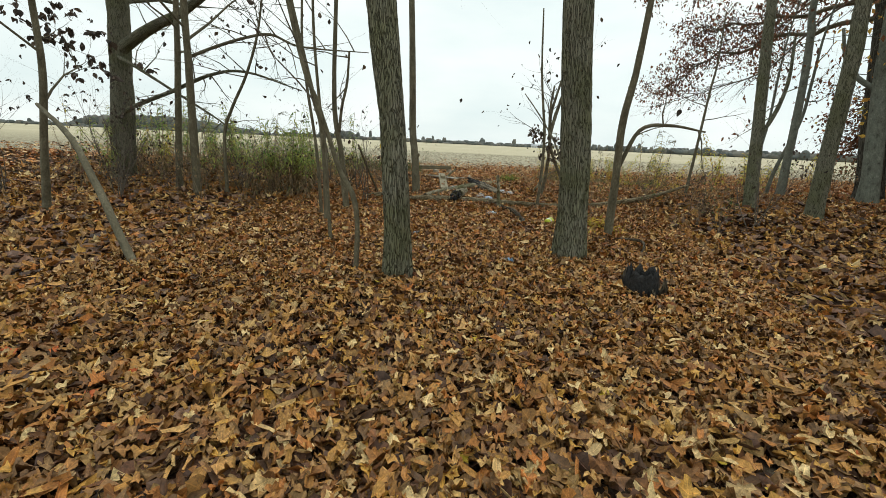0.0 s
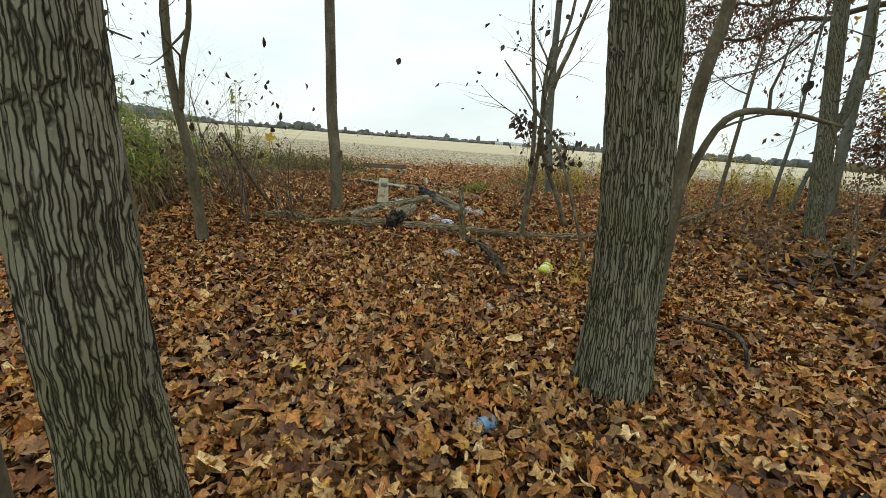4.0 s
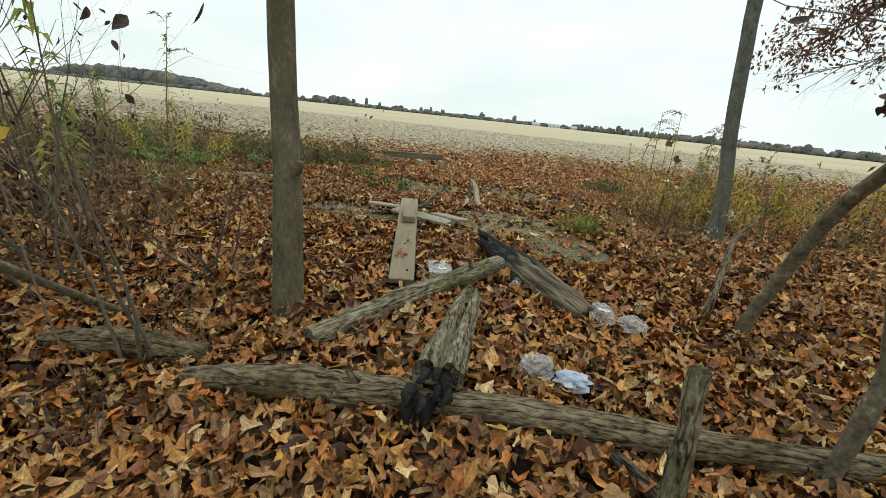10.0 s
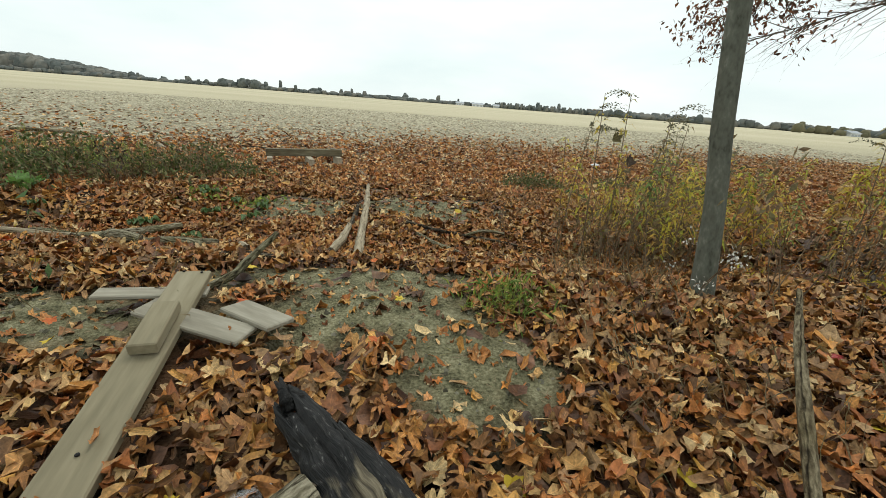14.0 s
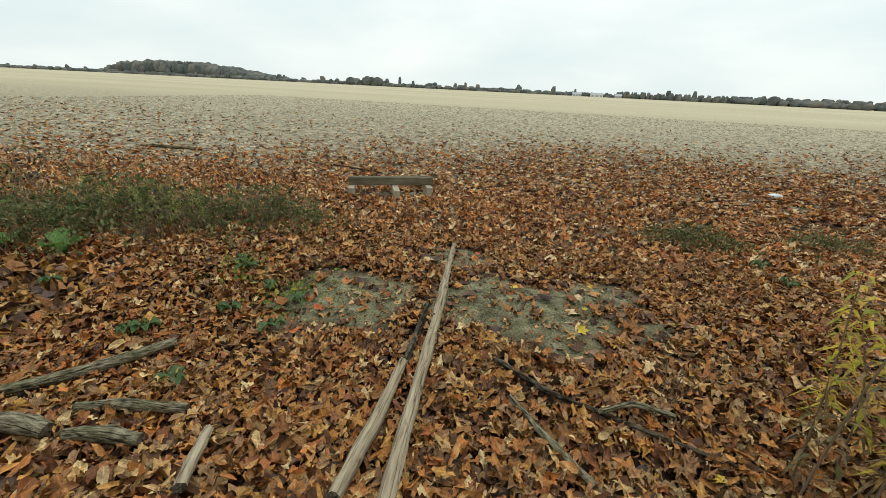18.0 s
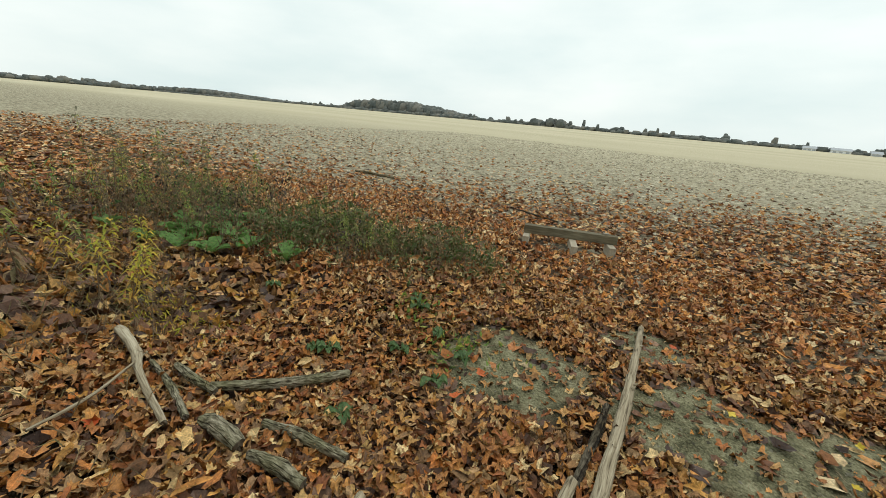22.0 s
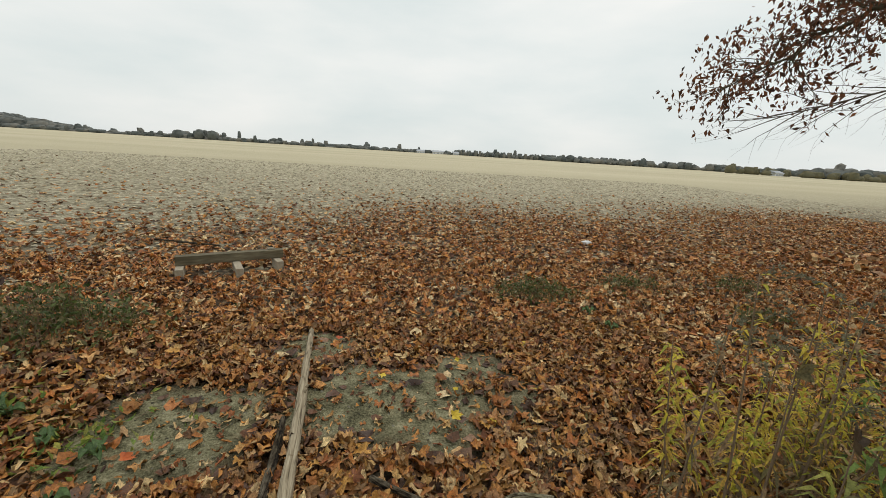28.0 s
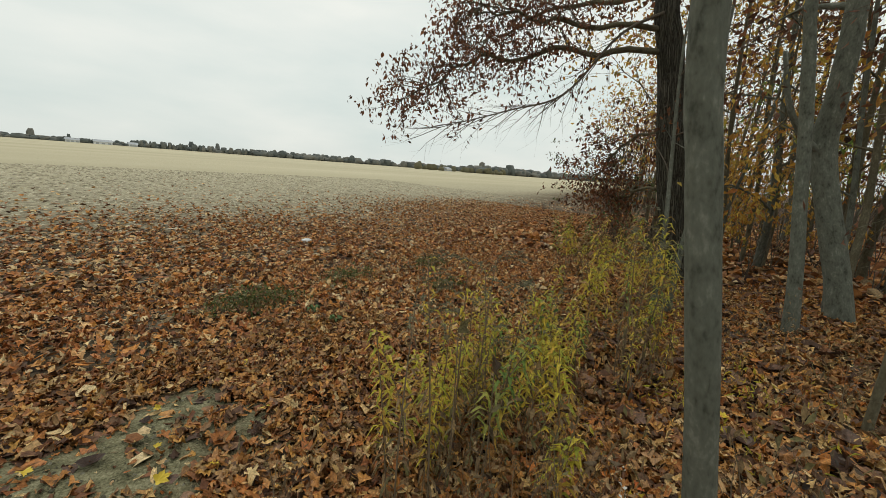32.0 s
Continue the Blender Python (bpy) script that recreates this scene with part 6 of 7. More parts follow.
def frond(seed, height, mat):
    """A young goldenrod bent over like a feather: narrow leaves in ranks along the upper stem."""
    rng = random.Random(seed)
    root = thing("goldenrod", (0, 0, 0), "arching yellow-green goldenrod shoot with feathered narrow leaves", "weed", "goldenrod")
    bow = rng.uniform(0.12, 0.4)
    line = bent([(0, 0, -0.03), (bow * height * 0.25, 0, height * 0.55), (bow * height, 0, height)], 10)
    Geo().tube(line, spaced([0.0045, 0.0035, 0.0015], len(line)), 5).link("stem", M_DRY_STEM, root)
    for name, lo, hi, count, m, length in (("withered_leaves", 0.05, 0.42, 6, M_DULL, 0.08), ("foliage", 0.34, 1.0, 42, mat, 0.155)):
        v, f = [], []
        for k in range(count):
            t = lo + (hi - lo) * (k + 0.5) / count
            q = t * (len(line) - 1)
            n = min(len(line) - 2, int(q))
            p = line[n].lerp(line[n + 1], q - n)
            a = k * 2.4 + rng.uniform(-0.35, 0.35)
            d = Vector((math.cos(a), math.sin(a), rng.uniform(0.15, 0.6) if m is not M_DULL else rng.uniform(-0.8, -0.2))).normalized()
            blade(v, f, p, d, Vector((0, 0, 1)), length * rng.uniform(0.8, 1.1) * (1.1 - 0.55 * max(0.0, t - 0.5) / 0.5), rng.uniform(0.02, 0.029), rng.uniform(0.3, 0.7))
        link_mesh(name, v, f, m, root, "withered brown lower leaves" if m is M_DULL else "")
    return root


def stalk(seed, height, stems, leafy, mat):
    """A dry branching weed: a few thin stems with small withered leaves."""
    rng = random.Random(seed)
    root = thing("dry_weed", (0, 0, 0), "withered brown weed with thin branching stems", "weed", "dry weeds")
    g, tips = Geo(), []
    for _ in range(stems):
        grow(g, (rng.uniform(-0.05, 0.05), rng.uniform(-0.05, 0.05), -0.03), (rng.uniform(-0.3, 0.3), rng.uniform(-0.3, 0.3), 1), height * rng.uniform(0.6, 1.0), 0.004, 1, rng, tips, 4, 0.16)
    tagged(g.link("stem", M_DRY_STEM, root), kind="stuff")
    leaf_cards("withered_leaves", tips, 0.045, mat, rng, root, 0.6, leafy, 0.4, 0.05)
    return root


def put(protos, spots, rng, lo=0.75, hi=1.2):
    for k, (x, y) in enumerate(spots):
        s = rng.uniform(lo, hi)
        copy_thing(protos[rng.randrange(len(protos))], Matrix.Translation((x, y, ground(x, y))) @ Matrix.Rotation(rng.uniform(0, 6.28), 4, "Z") @ Matrix.Diagonal((s, s, s * rng.uniform(0.9, 1.1), 1)))


def around(rng, x, y, sx, sy, n):
    return [(rng.gauss(x, sx), rng.gauss(y, sy)) for _ in range(n)]


def clear_of_path(spots):
    return [(x, y) for x, y in spots if not (abs(x - 0.9) < 0.75 and y < 17.2)]


rng = random.Random(70)
GOLD = [goldenrod(k, 0.85 + 0.09 * k, 76, M_GOLD, 0 if k < 2 else 9) for k in range(4)]
DULLS = [goldenrod(20 + k, 1.12 + 0.1 * k, 54, (M_DULL, M_GOLD, M_GREEN)[k], 6) for k in range(3)]
GREENS = [goldenrod(40 + k, 1.0 + 0.1 * k, 92, M_GREEN, 0, 1.55) for k in range(3)]
STALKS = [stalk(60 + k, 0.45 + 0.12 * k, 3 + k % 3, 3, (M_DULL, M_DRY_LEAF, M_DULL, M_HERB)[k]) for k in range(4)]
FRONDS = [frond(80 + k, 0.62 + 0.1 * k, (M_GOLD, M_GOLD, M_GOLD, M_GREEN, M_GOLD)[k]) for k in range(5)]
put(FRONDS, clear_of_path(around(rng, 2.95, 17.15, 0.5, 0.35, 10)), rng, 0.65, 1.05)
put(FRONDS, around(rng, 4.3, 17.5, 0.6, 0.4, 12), rng, 0.75, 1.15)
put(FRONDS, around(rng, 6.7, 17.6, 0.45, 0.2, 8), rng, 1.0, 1.5)
put(FRONDS, around(rng, 8.6, 19.0, 0.9, 0.4, 12), rng, 0.9, 1.3)
put(GOLD, around(rng, 2.9, 17.4, 0.35, 0.18, 5), rng, 0.72, 1.0)
put(GOLD, [(2.2, 17.42), (2.38, 17.34), (2.6, 17.42), (2.76, 17.5), (2.9, 17.36)], rng, 0.85, 1.05)
wrng = random.Random(71)
put(GOLD, [(3.05, 17.5), (3.2, 17.38), (3.38, 17.52), (3.6, 17.4), (2.68, 17.62)], wrng, 0.8, 1.0)
put(FRONDS, [(2.4, 17.5), (2.8, 17.58), (3.15, 17.55), (3.45, 17.6), (3.75, 17.5), (3.95, 17.35)], wrng, 0.9, 1.2)
put(GOLD, around(rng, 4.7, 17.1, 0.4, 0.2, 4), rng, 0.75, 1.0)
put(GREENS, around(rng, -3.0, 19.05, 0.75, 0.22, 30), rng, 0.32, 0.5)
put(GREENS + DULLS, around(rng, -5.2, 18.3, 0.9, 0.4, 20), rng, 0.35, 0.6)
put(DULLS, [(2.18, 17.34), (2.36, 17.26), (2.56, 17.3), (2.8, 17.34), (3.05, 17.42)], rng, 0.95, 1.18)
put(DULLS, [(4.45, 17.0), (4.6, 17.1), (4.72, 16.95), (4.85, 17.08), (5.0, 17.2)], rng, 1.05, 1.25)
put(GREENS + DULLS[:1] + FRONDS[3:4], around(rng, -2.7, 13.75, 0.55, 0.3, 44), rng, 0.85, 1.2)
put(STALKS + DULLS[:1], around(rng, -2.5, 14.3, 0.6, 0.4, 14), rng, 0.5, 0.9)
put(STALKS + GREENS[:1], around(rng, -1.9, 15.4, 0.6, 0.4, 16), rng, 0.5, 0.8)
put(GREENS + DULLS, around(rng, -5.4, 15.0, 1.3, 0.7, 40), rng, 0.9, 1.3)
put(STALKS, around(rng, -3.2, 14.8, 0.9, 0.4, 14), rng, 0.7, 1.2)
put(STALKS, around(rng, -4.5, 13.4, 1.2, 0.5, 20), rng, 0.7, 1.3)
put(STALKS, clear_of_path(around(rng, 2.6, 17.1, 0.5, 0.3, 6)), rng, 0.5, 0.9)
put(STALKS, around(rng, 4.6, 16.9, 1.2, 0.6, 9), rng, 0.6, 1.2)
put(DULLS[:1] + STALKS[:1], around(rng, 2.75, 17.36, 0.3, 0.1, 5), rng, 0.75, 1.05)
put(DULLS[:2] + STALKS[:1], around(rng, 3.4, 17.7, 0.42, 0.13, 6), rng, 0.6, 0.9)
put(STALKS[2:3], [(2.40, 16.75), (2.58, 16.62)], rng, 0.9, 1.15)
put(STALKS, around(rng, -2.4, 14.7, 1.0, 0.7, 12), rng, 0.7, 1.2)
put(STALKS, around(rng, -3.8, 17.6, 1.0, 0.7, 16), rng, 0.6, 1.1)
put(DULLS + STALKS + GREENS[:1], around(rng, -6.3, 17.7, 1.1, 0.4, 46), rng, 0.55, 0.95)
put(STALKS, around(rng, -5.6, 14.6, 1.4, 0.8, 12), rng, 0.8, 1.5)
put(STALKS, around(rng, -2.6, 19.1, 0.9, 0.35, 22), rng, 0.4, 0.75)
put(STALKS, around(rng, 4.6, 15.2, 1.0, 0.5, 10), rng, 0.6, 1.2)
put(STALKS, [(x, 17.0 + 0.36 * (x - 4) + rng.gauss(0, 0.5)) for x in np.linspace(7.5, 16, 26)], rng, 0.9, 1.8)
put(STALKS, around(rng, 3.6, 13.4, 0.6, 0.6, 12), rng, 0.5, 1.0)
put(STALKS, around(rng, -0.9, 13.4, 0.4, 0.4, 3), rng, 0.5, 0.8)
for proto in FRONDS + GOLD + DULLS + GREENS + STALKS:
    x, y = rng.uniform(-6.5, -4.5), rng.uniform(14.2, 15.6)
    proto.matrix_basis = Matrix.Translation((x, y, ground(x, y)))


# low green plants
def mound(label, at, spread, count, height, mat, size, seed, wide=0.45, category="low plant", name="low_weed"):
    rng = random.Random(seed)
    root = thing(name, (at[0], at[1], ground(*at)), label, category, "low green weeds")
    g, spots = Geo(), []
    for _ in range(count):
        x, y = rng.gauss(at[0], spread[0]), rng.gauss(at[1], spread[1])
        z = ground(x, y)
        fall = math.exp(-((x - at[0]) / (2 * spread[0])) ** 2 - ((y - at[1]) / (2 * spread[1])) ** 2)
        h = height * fall * rng.uniform(0.4, 1.1)
        tip = Vector((x + rng.gauss(0, 0.05), y + rng.gauss(0, 0.05), z + h))
        g.tube([(x, y, z - 0.01), tip], [0.003, 0.0015], 3, cap=False)
        spots += [(tip, None), ((x, y, z + h * 0.6), None)]
    tagged(g.link("stem", M_DRY_STEM, root), kind="stuff")
    leaf_cards("foliage", spots, size, mat, rng, root, -0.2, 3, wide, 0.04)
    return root


M_LOWGREEN = leaf_material("low_green_leaves", [(0.045, 0.07, 0.02), (0.10, 0.14, 0.04), (0.16, 0.18, 0.06), (0.24, 0.195, 0.095), (0.07, 0.105, 0.03)], thin=0.2)
mound("low dark green weed mound in the leaves", (2.85, 20.9), (0.32, 0.16), 170, 0.24, M_LOWGREEN, 0.05, 1)
mound("low dark green weed patch in the leaves", (4.5, 21.3), (0.30, 0.18), 80, 0.18, M_LOWGREEN, 0.05, 2)
mound("small green weed in the leaves", (6.2, 21.2), (0.2, 0.14), 60, 0.26, M_LOWGREEN, 0.05, 3)
mound("small green weed in the leaves", (5.3, 19.9), (0.18, 0.12), 50, 0.22, M_LOWGREEN, 0.05, 4)
mound("bushy dark green weeds at the field's edge", (-3.2, 19.1), (0.6, 0.3), 360, 0.52, M_LOWGREEN, 0.06, 5)
mound("bushy dark green weeds at the field's edge", (-2.0, 19.6), (0.45, 0.25), 240, 0.42, M_LOWGREEN, 0.06, 6)
mound("bushy dark green weeds at the field's edge", (-3.5, 18.45), (0.5, 0.22), 170, 0.36, M_LOWGREEN, 0.055, 16)
mound("bushy dark green weeds at the field's edge", (-5.6, 18.5), (0.8, 0.4), 220, 0.42, M_LOWGREEN, 0.06, 7)
mound("small green weeds on the spoil heap", (-0.78, 18.15), (0.22, 0.2), 30, 0.07, M_GREEN, 0.06, 8)
mound("small green weed by the spoil heap", (-1.35, 18.35), (0.16, 0.16), 24, 0.07, M_GREEN, 0.06, 9)
mound("tuft of green grass on the bank", (1.45, 15.85), (0.1, 0.09), 70, 0.12, M_GREEN, 0.06, 10, 0.15)
mound("yellow-green weeds under the fallen log", (2.55, 12.75), (0.22, 0.25), 60, 0.16, M_GOLD, 0.06, 11, 0.25)
mound("yellow-green weeds among the leaves", (-2.5, 16.9), (0.3, 0.2), 40, 0.2, M_GOLD, 0.055, 12, 0.2)
put(FRONDS, [(-3.1, 16.75), (-3.35, 17.1), (-2.9, 16.62), (-2.75, 16.85), (-3.4, 16.6), (-2.45, 16.7)], rng, 0.7, 1.0)
put(STALKS, around(rng, -4.9, 18.2, 1.0, 0.5, 36), rng, 0.6, 1.1)
put(GREENS + DULLS, around(rng, -5.6, 17.6, 0.9, 0.5, 22), rng, 0.45, 0.75)
mound("yellow-green weeds beyond the maple", (4.4, 16.4), (0.6, 0.35), 45, 0.22, M_GOLD, 0.06, 13, 0.25)
HERBS = ((-1.40, 18.44), (-1.28, 18.36), (-0.93, 18.16), (-0.60, 18.03), (-0.62, 17.75), (-1.50, 17.48), (-1.42, 17.55), (-2.56, 17.78), (-0.82, 17.18), (-1.02, 17.85), (3.28, 20.2), (3.28, 19.7))
for k in range(26 + len(HERBS)):
    x, y = (rng.gauss(-4.55, 0.5), rng.gauss(18.2, 0.38)) if k < 26 else HERBS[k - 26]
    dock = thing("broadleaf_weed", (x, y, ground(x, y)), "fresh green broad-leaved weed among fallen leaves", "weed", "broad-leaved weeds")
    for q in range(5):
        a = q * 1.26 + rng.random()
        v, f = [], []
        c = Vector((x, y, ground(x, y) + (0.01 if k < 26 else 0.045)))
        d = Vector((math.cos(a), math.sin(a), rng.uniform(0.4, 1.2) if k < 26 else rng.uniform(0.25, 0.8))).normalized()
        s = rng.uniform(0.16, 0.28) if k < 26 else rng.uniform(0.05, 0.11)
        side = d.cross(Vector((0, 0, 1))).normalized()
        for u, wd, dz in ((0.05, 0.02, 0.0), (0.42, 0.27, 0.02), (0.68, 0.32, 0.02), (0.88, 0.19, -0.01), (1.0, 0.03, -0.04)):
            for e in (-1, 0, 1):
                v.append(tuple(c + d * s * u + side * (e * wd * s) + Vector((0, 0, dz + (0.02 if e else -0.005) + 0.015 * math.sin(7 * u + e)))))
        for r in range(4):
            for e in range(2):
                f.append((r * 3 + e, r * 3 + e + 1, r * 3 + e + 4, r * 3 + e + 3))
        link_mesh("leaf", v, f, M_BURDOCK if k < 26 else M_HERB, dock)


# shrubs: bare twigs with a few hanging leaves
def shrub(label, at, height, stems, seed, leaves=1, leaf=M_DRY_LEAF, size=0.055, lean=0.35):
    rng = random.Random(seed)
    root = thing("shrub", (at[0], at[1], ground(*at)), label, "shrub", "twiggy shrubs")
    tips = []
    for _ in range(stems):
        g = Geo()
        grow(g, (at[0] + rng.uniform(-0.06, 0.06), at[1] + rng.uniform(-0.06, 0.06), ground(*at) - 0.03), (rng.uniform(-lean, lean), rng.uniform(-lean, lean), 1), height * rng.uniform(0.7, 1.1), 0.0095, 2, rng, tips, 5, 0.2)
        g.link("stem", M_TWIG, root)
    if leaves:
        some = [t for t in tips if rng.random() < 0.3]
        leaf_cards("leaves", some, size, leaf, rng, root, 1.0, leaves, 0.42, 0.006 if leaf is M_DRY_LEAF else 0.06)
    return root


shrub("bare twiggy shrub with dark hanging leaves", (-0.55, 13.62), 1.05, 3, 1, 1, size=0.065)
shrub("bare twiggy shrub with dark hanging leaves", (-0.95, 13.35), 1.1, 4, 2, 1, size=0.07)
shrub("bare twiggy shrub with curled leaves", (-1.35, 13.95), 1.1, 4, 3, 1)
shrub("bare twiggy shrub at the thicket's edge", (-2.1, 14.6), 1.4, 5, 4, 1)
shrub("bare twiggy shrub at the thicket's edge", (-3.3, 13.6), 1.3, 4, 5, 1)
shrub("bare twiggy shrub in the wood", (5.0, 13.4), 1.2, 5, 8, 1)
shrub("tangled bare shrub at the wood's edge", (-4.8, 12.6), 1.6, 7, 9, 3)
shrub("tangled bare shrub at the wood's edge", (-6.8, 12.4), 1.7, 8, 10, 4)
shrub("tangled bare shrub at the wood's edge", (-5.6, 13.4), 1.6, 7, 11, 3)
shrub("low tangle of dead twigs beside the slim tree", (-0.75, 14.3), 0.5, 6, 12, 0, lean=1.2)
shrub("low tangle of dead twigs in the leaves", (-1.6, 14.2), 0.6, 7, 13, 0, lean=1.2)
for k, (x, y, h) in enumerate(((12.2, 19.7, 2.4), (13.6, 20.4, 2.6), (15.2, 21.0, 2.8), (17.0, 21.7, 3.0), (19.5, 22.6, 3.4), (11.3, 18.7, 2.2))):
    shrub("dense dark shrub with green and russet leaves", (x, y), h, 6, 260 + k, 9, (M_LOWGREEN, M_AUTUMN, M_LOWGREEN)[k % 3], 0.09)
for k in range(26):
    x = rng.uniform(10.5, 19)
    y = 16.6 + 0.3 * (x - 8) + rng.uniform(-3.2, -0.2)
    shrub("brushy shrub with thinning autumn leaves", (x, y), rng.uniform(1.4, 3.4), 5, 200 + k, 8, (M_AUTUMN, M_AUTUMN, M_GREEN, M_AUTUMN)[k % 4], 0.11)
# dead grass on the bank and between the weeds
v, f = [], []
nr = random.Random(77)
spots = [(nr.gauss(cx, sx), nr.gauss(cy, sy)) for cx, cy, sx, sy, n in ((1.9, 15.6, 0.35, 0.4, 330), (2.2, 16.5, 0.4, 0.3, 260), (-1.7, 15.6, 0.8, 0.5, 700), (3.4, 16.8, 0.6, 0.35, 120), (-2.9, 16.6, 0.7, 0.4, 600), (-3.2, 14.2, 1.1, 0.6, 300), (4.6, 15.2, 1.2, 0.5, 600), (-0.5, 14.0, 0.4, 0.3, 150), (6.5, 17.5, 1.4, 0.5, 300)) for _ in range(n)]
for x, y in clear_of_path(spots):
    z = ground(x, y)
    a = nr.uniform(0, 6.28)
    d = Vector((math.cos(a) * 0.5, math.sin(a) * 0.5, 1)).normalized()
    blade(v, f, Vector((x, y, z - 0.01)), d, Vector((-math.sin(a), math.cos(a), 0)), nr.uniform(0.12, 0.34), 0.006, nr.uniform(0.1, 0.7))
tagged(link_mesh("dead_grass", v, f, M_GRASS), "dry bent tan grass between the weeds", "grass", kind="stuff")
fluff = thing("seed_head", (2.47, 16.02, ground(2.47, 16.02)), "white fluffy seed heads on a withered weed", "weed")
g = Geo()
fr, spots = random.Random(78), []
for k in range(5):
    fx, fy = (2.49, 16.0) if k < 3 else (2.62, 16.4)
    tip = Vector((fx + fr.uniform(-0.1, 0.1), fy + fr.uniform(-0.1, 0.1), ground(fx, fy) + fr.uniform(0.14, 0.34)))
    g.tube(bent([(fx, fy, ground(fx, fy) - 0.02), ((fx + tip.x) / 2, fy, ground(fx, fy) + 0.12), tip], 4), [0.003] * 9, 4)
    spots += [(tip + Vector((fr.gauss(0, 0.025), fr.gauss(0, 0.025), fr.gauss(0, 0.025))), None) for _ in range(7)]
g.link("stem", M_DRY_STEM, fluff)
tagged(leaf_cards("fluff", spots, 0.016, M_FLUFF, fr, fluff, 0, 3, 0.7, 0.012), kind="stuff")

# leaves caught on weeds
def caught(at, size, mat, label, seed, turn):
    """A withered stalk with one fallen maple leaf caught on it."""
    x, y, z = at
    root = thing("dry_weed", (x, y, ground(x, y)), label, "weed", "weeds with a caught leaf")
    r = random.Random(seed)
    g = Geo()
    lp = bent([(x + 0.06, y + 0.05, ground(x, y) - 0.02), (x + 0.03, y + 0.01, (z + ground(x, y)) / 2), (x, y, z + 0.01)], 5)
    g.tube(lp, spaced([0.004, 0.0025], len(lp)), 5)
    g.link("stem", M_DRY_STEM, root)
    tv, tf = leaf_template(maple_outline(), r.uniform(0.2, 0.6), r.uniform(0.3, 0.8), 0.08, r)
    m = Matrix.Translation(at) @ Euler(turn).to_matrix().to_4x4()
    link_mesh("caught_leaf", [tuple(m @ Vector(tuple(q * size))) for q in tv], [tuple(int(i) for i in f) for f in tf], mat, root, label.split(" caught")[0])


caught((-0.66, 13.41, 1.09), 0.15, M_YELLOW_LEAF, "bright yellow maple leaf caught on a thin stalk", 1, (1.1, 0.3, 0.4))
caught((2.46, 17.0, 1.05), 0.17, M_DRY_LEAF, "curled dark brown maple leaf caught on a thin stalk", 3, (0.9, -0.4, 0.8))
caught((2.41, 17.2, 1.20), 0.15, M_DULL, "curled brown maple leaf caught on a thin stalk", 2, (1.2, 0.2, 0.2))

# ---------------------------------------------------------------- fallen leaves
rng = random.Random(60)
nrng = np.random.default_rng(61)
NEAR_SHAPES = [maple_template(rng.uniform(0.3, 1.2), rng.uniform(0.2, 0.9), rng) for _ in range(9)] + [maple_template(rng.uniform(0.4, 1.2), rng.uniform(0.2, 0.9), rng, False) for _ in range(8)]
NEAR_SHAPES += [curled_template(rng.uniform(0.3, 0.6), rng.uniform(1.0, 2.2), rng.uniform(-1.0, 1.2), 4, rng) for _ in range(13)]
MID_SHAPES = [maple_template(rng.uniform(0.3, 1.1), rng.uniform(0.2, 0.9), rng, False) for _ in range(14)] + [curled_template(rng.uniform(0.3, 0.6), rng.uniform(0.9, 2.0), rng.uniform(-1.0, 1.2), 3, rng) for _ in range(5)]
FAR_SHAPES = [(q[0], q[1], np.ones(len(q[0]))) for q in (leaf_template(plain_outline(6, 0.75), rng.uniform(-0.4, 0.7), rng.uniform(-0.6, 0.8), 0.05, rng) for _ in range(6))]
OPEN_SHAPES = [(q[0], q[1], np.ones(len(q[0]))) for q in (leaf_template([(0.0, 0.5), (0.22, 0.12), (0.48, 0.16), (0.26, -0.3), (-0.24, -0.34), (-0.46, 0.18), (-0.2, 0.1)], rng.uniform(-0.5, 0.9), rng.uniform(-0.7, 0.9), 0.06, rng) for _ in range(8))]


def strew(name, shapes, x0, x1, y0, y1, per_m2, size, mat, label, keep=None, lift=0.07, tilt=0.72, amount=cover):
    n = int((x1 - x0) * (y1 - y0) * per_m2)
    x, y = nrng.uniform(x0, x1, n), nrng.uniform(y0, y1, n)
    ok = np.array([nrng_k < amount(a, b) and (keep is None or keep(a, b)) for a, b, nrng_k in zip(x, y, nrng.random(n))])
    x, y = x[ok], y[ok]
    n = len(x)
    thick = np.array([1 - bare(a, b) for a, b in zip(x, y)])
    z = np.array([ground(a, b) for a, b in zip(x, y)]) + 0.004 + nrng.random(n) * lift * thick
    s = size * np.clip(np.exp(nrng.normal(0.0, 0.26, n)), 0.55, 1.5)
    return scatter_leaves(name, shapes, np.stack([x, y, z], -1), s, nrng.uniform(0, 6.283, n), np.abs(nrng.normal(0, tilt, n)) * (0.35 + 0.65 * thick), nrng.uniform(0, 6.283, n), nrng.integers(0, len(shapes), n), mat, label, smooth=shapes is NEAR_SHAPES)


def off_beam(x, y):
    """Few leaves lie against the beam's front, where its feet show."""
    dx, dy = x + 1.315, y - 21.80
    u, v = dx * 0.910 + dy * 0.414, -dx * 0.414 + dy * 0.910
    return not (abs(u) < 0.72 and -0.30 < v < 0.08) or nrng.random() < 0.08


def off_boards(x, y):
    """The boards on the bank lie nearly clear of leaves."""
    t = min(1.0, max(0.0, (x + 0.055) * 0.148 + (15.86 - y) * 0.704))
    near = math.hypot(x - (-0.055 + 0.285 * t), y - (15.86 - 1.36 * t)) < 0.10 or math.hypot((x - 0.1) / 0.36, (y - 15.6) / 0.16) < 1
    return not near or nrng.random() < 0.07


def golden(x, y):
    return nrng.random() < 1 / (1 + math.exp((y - 11.6) / 1.2))


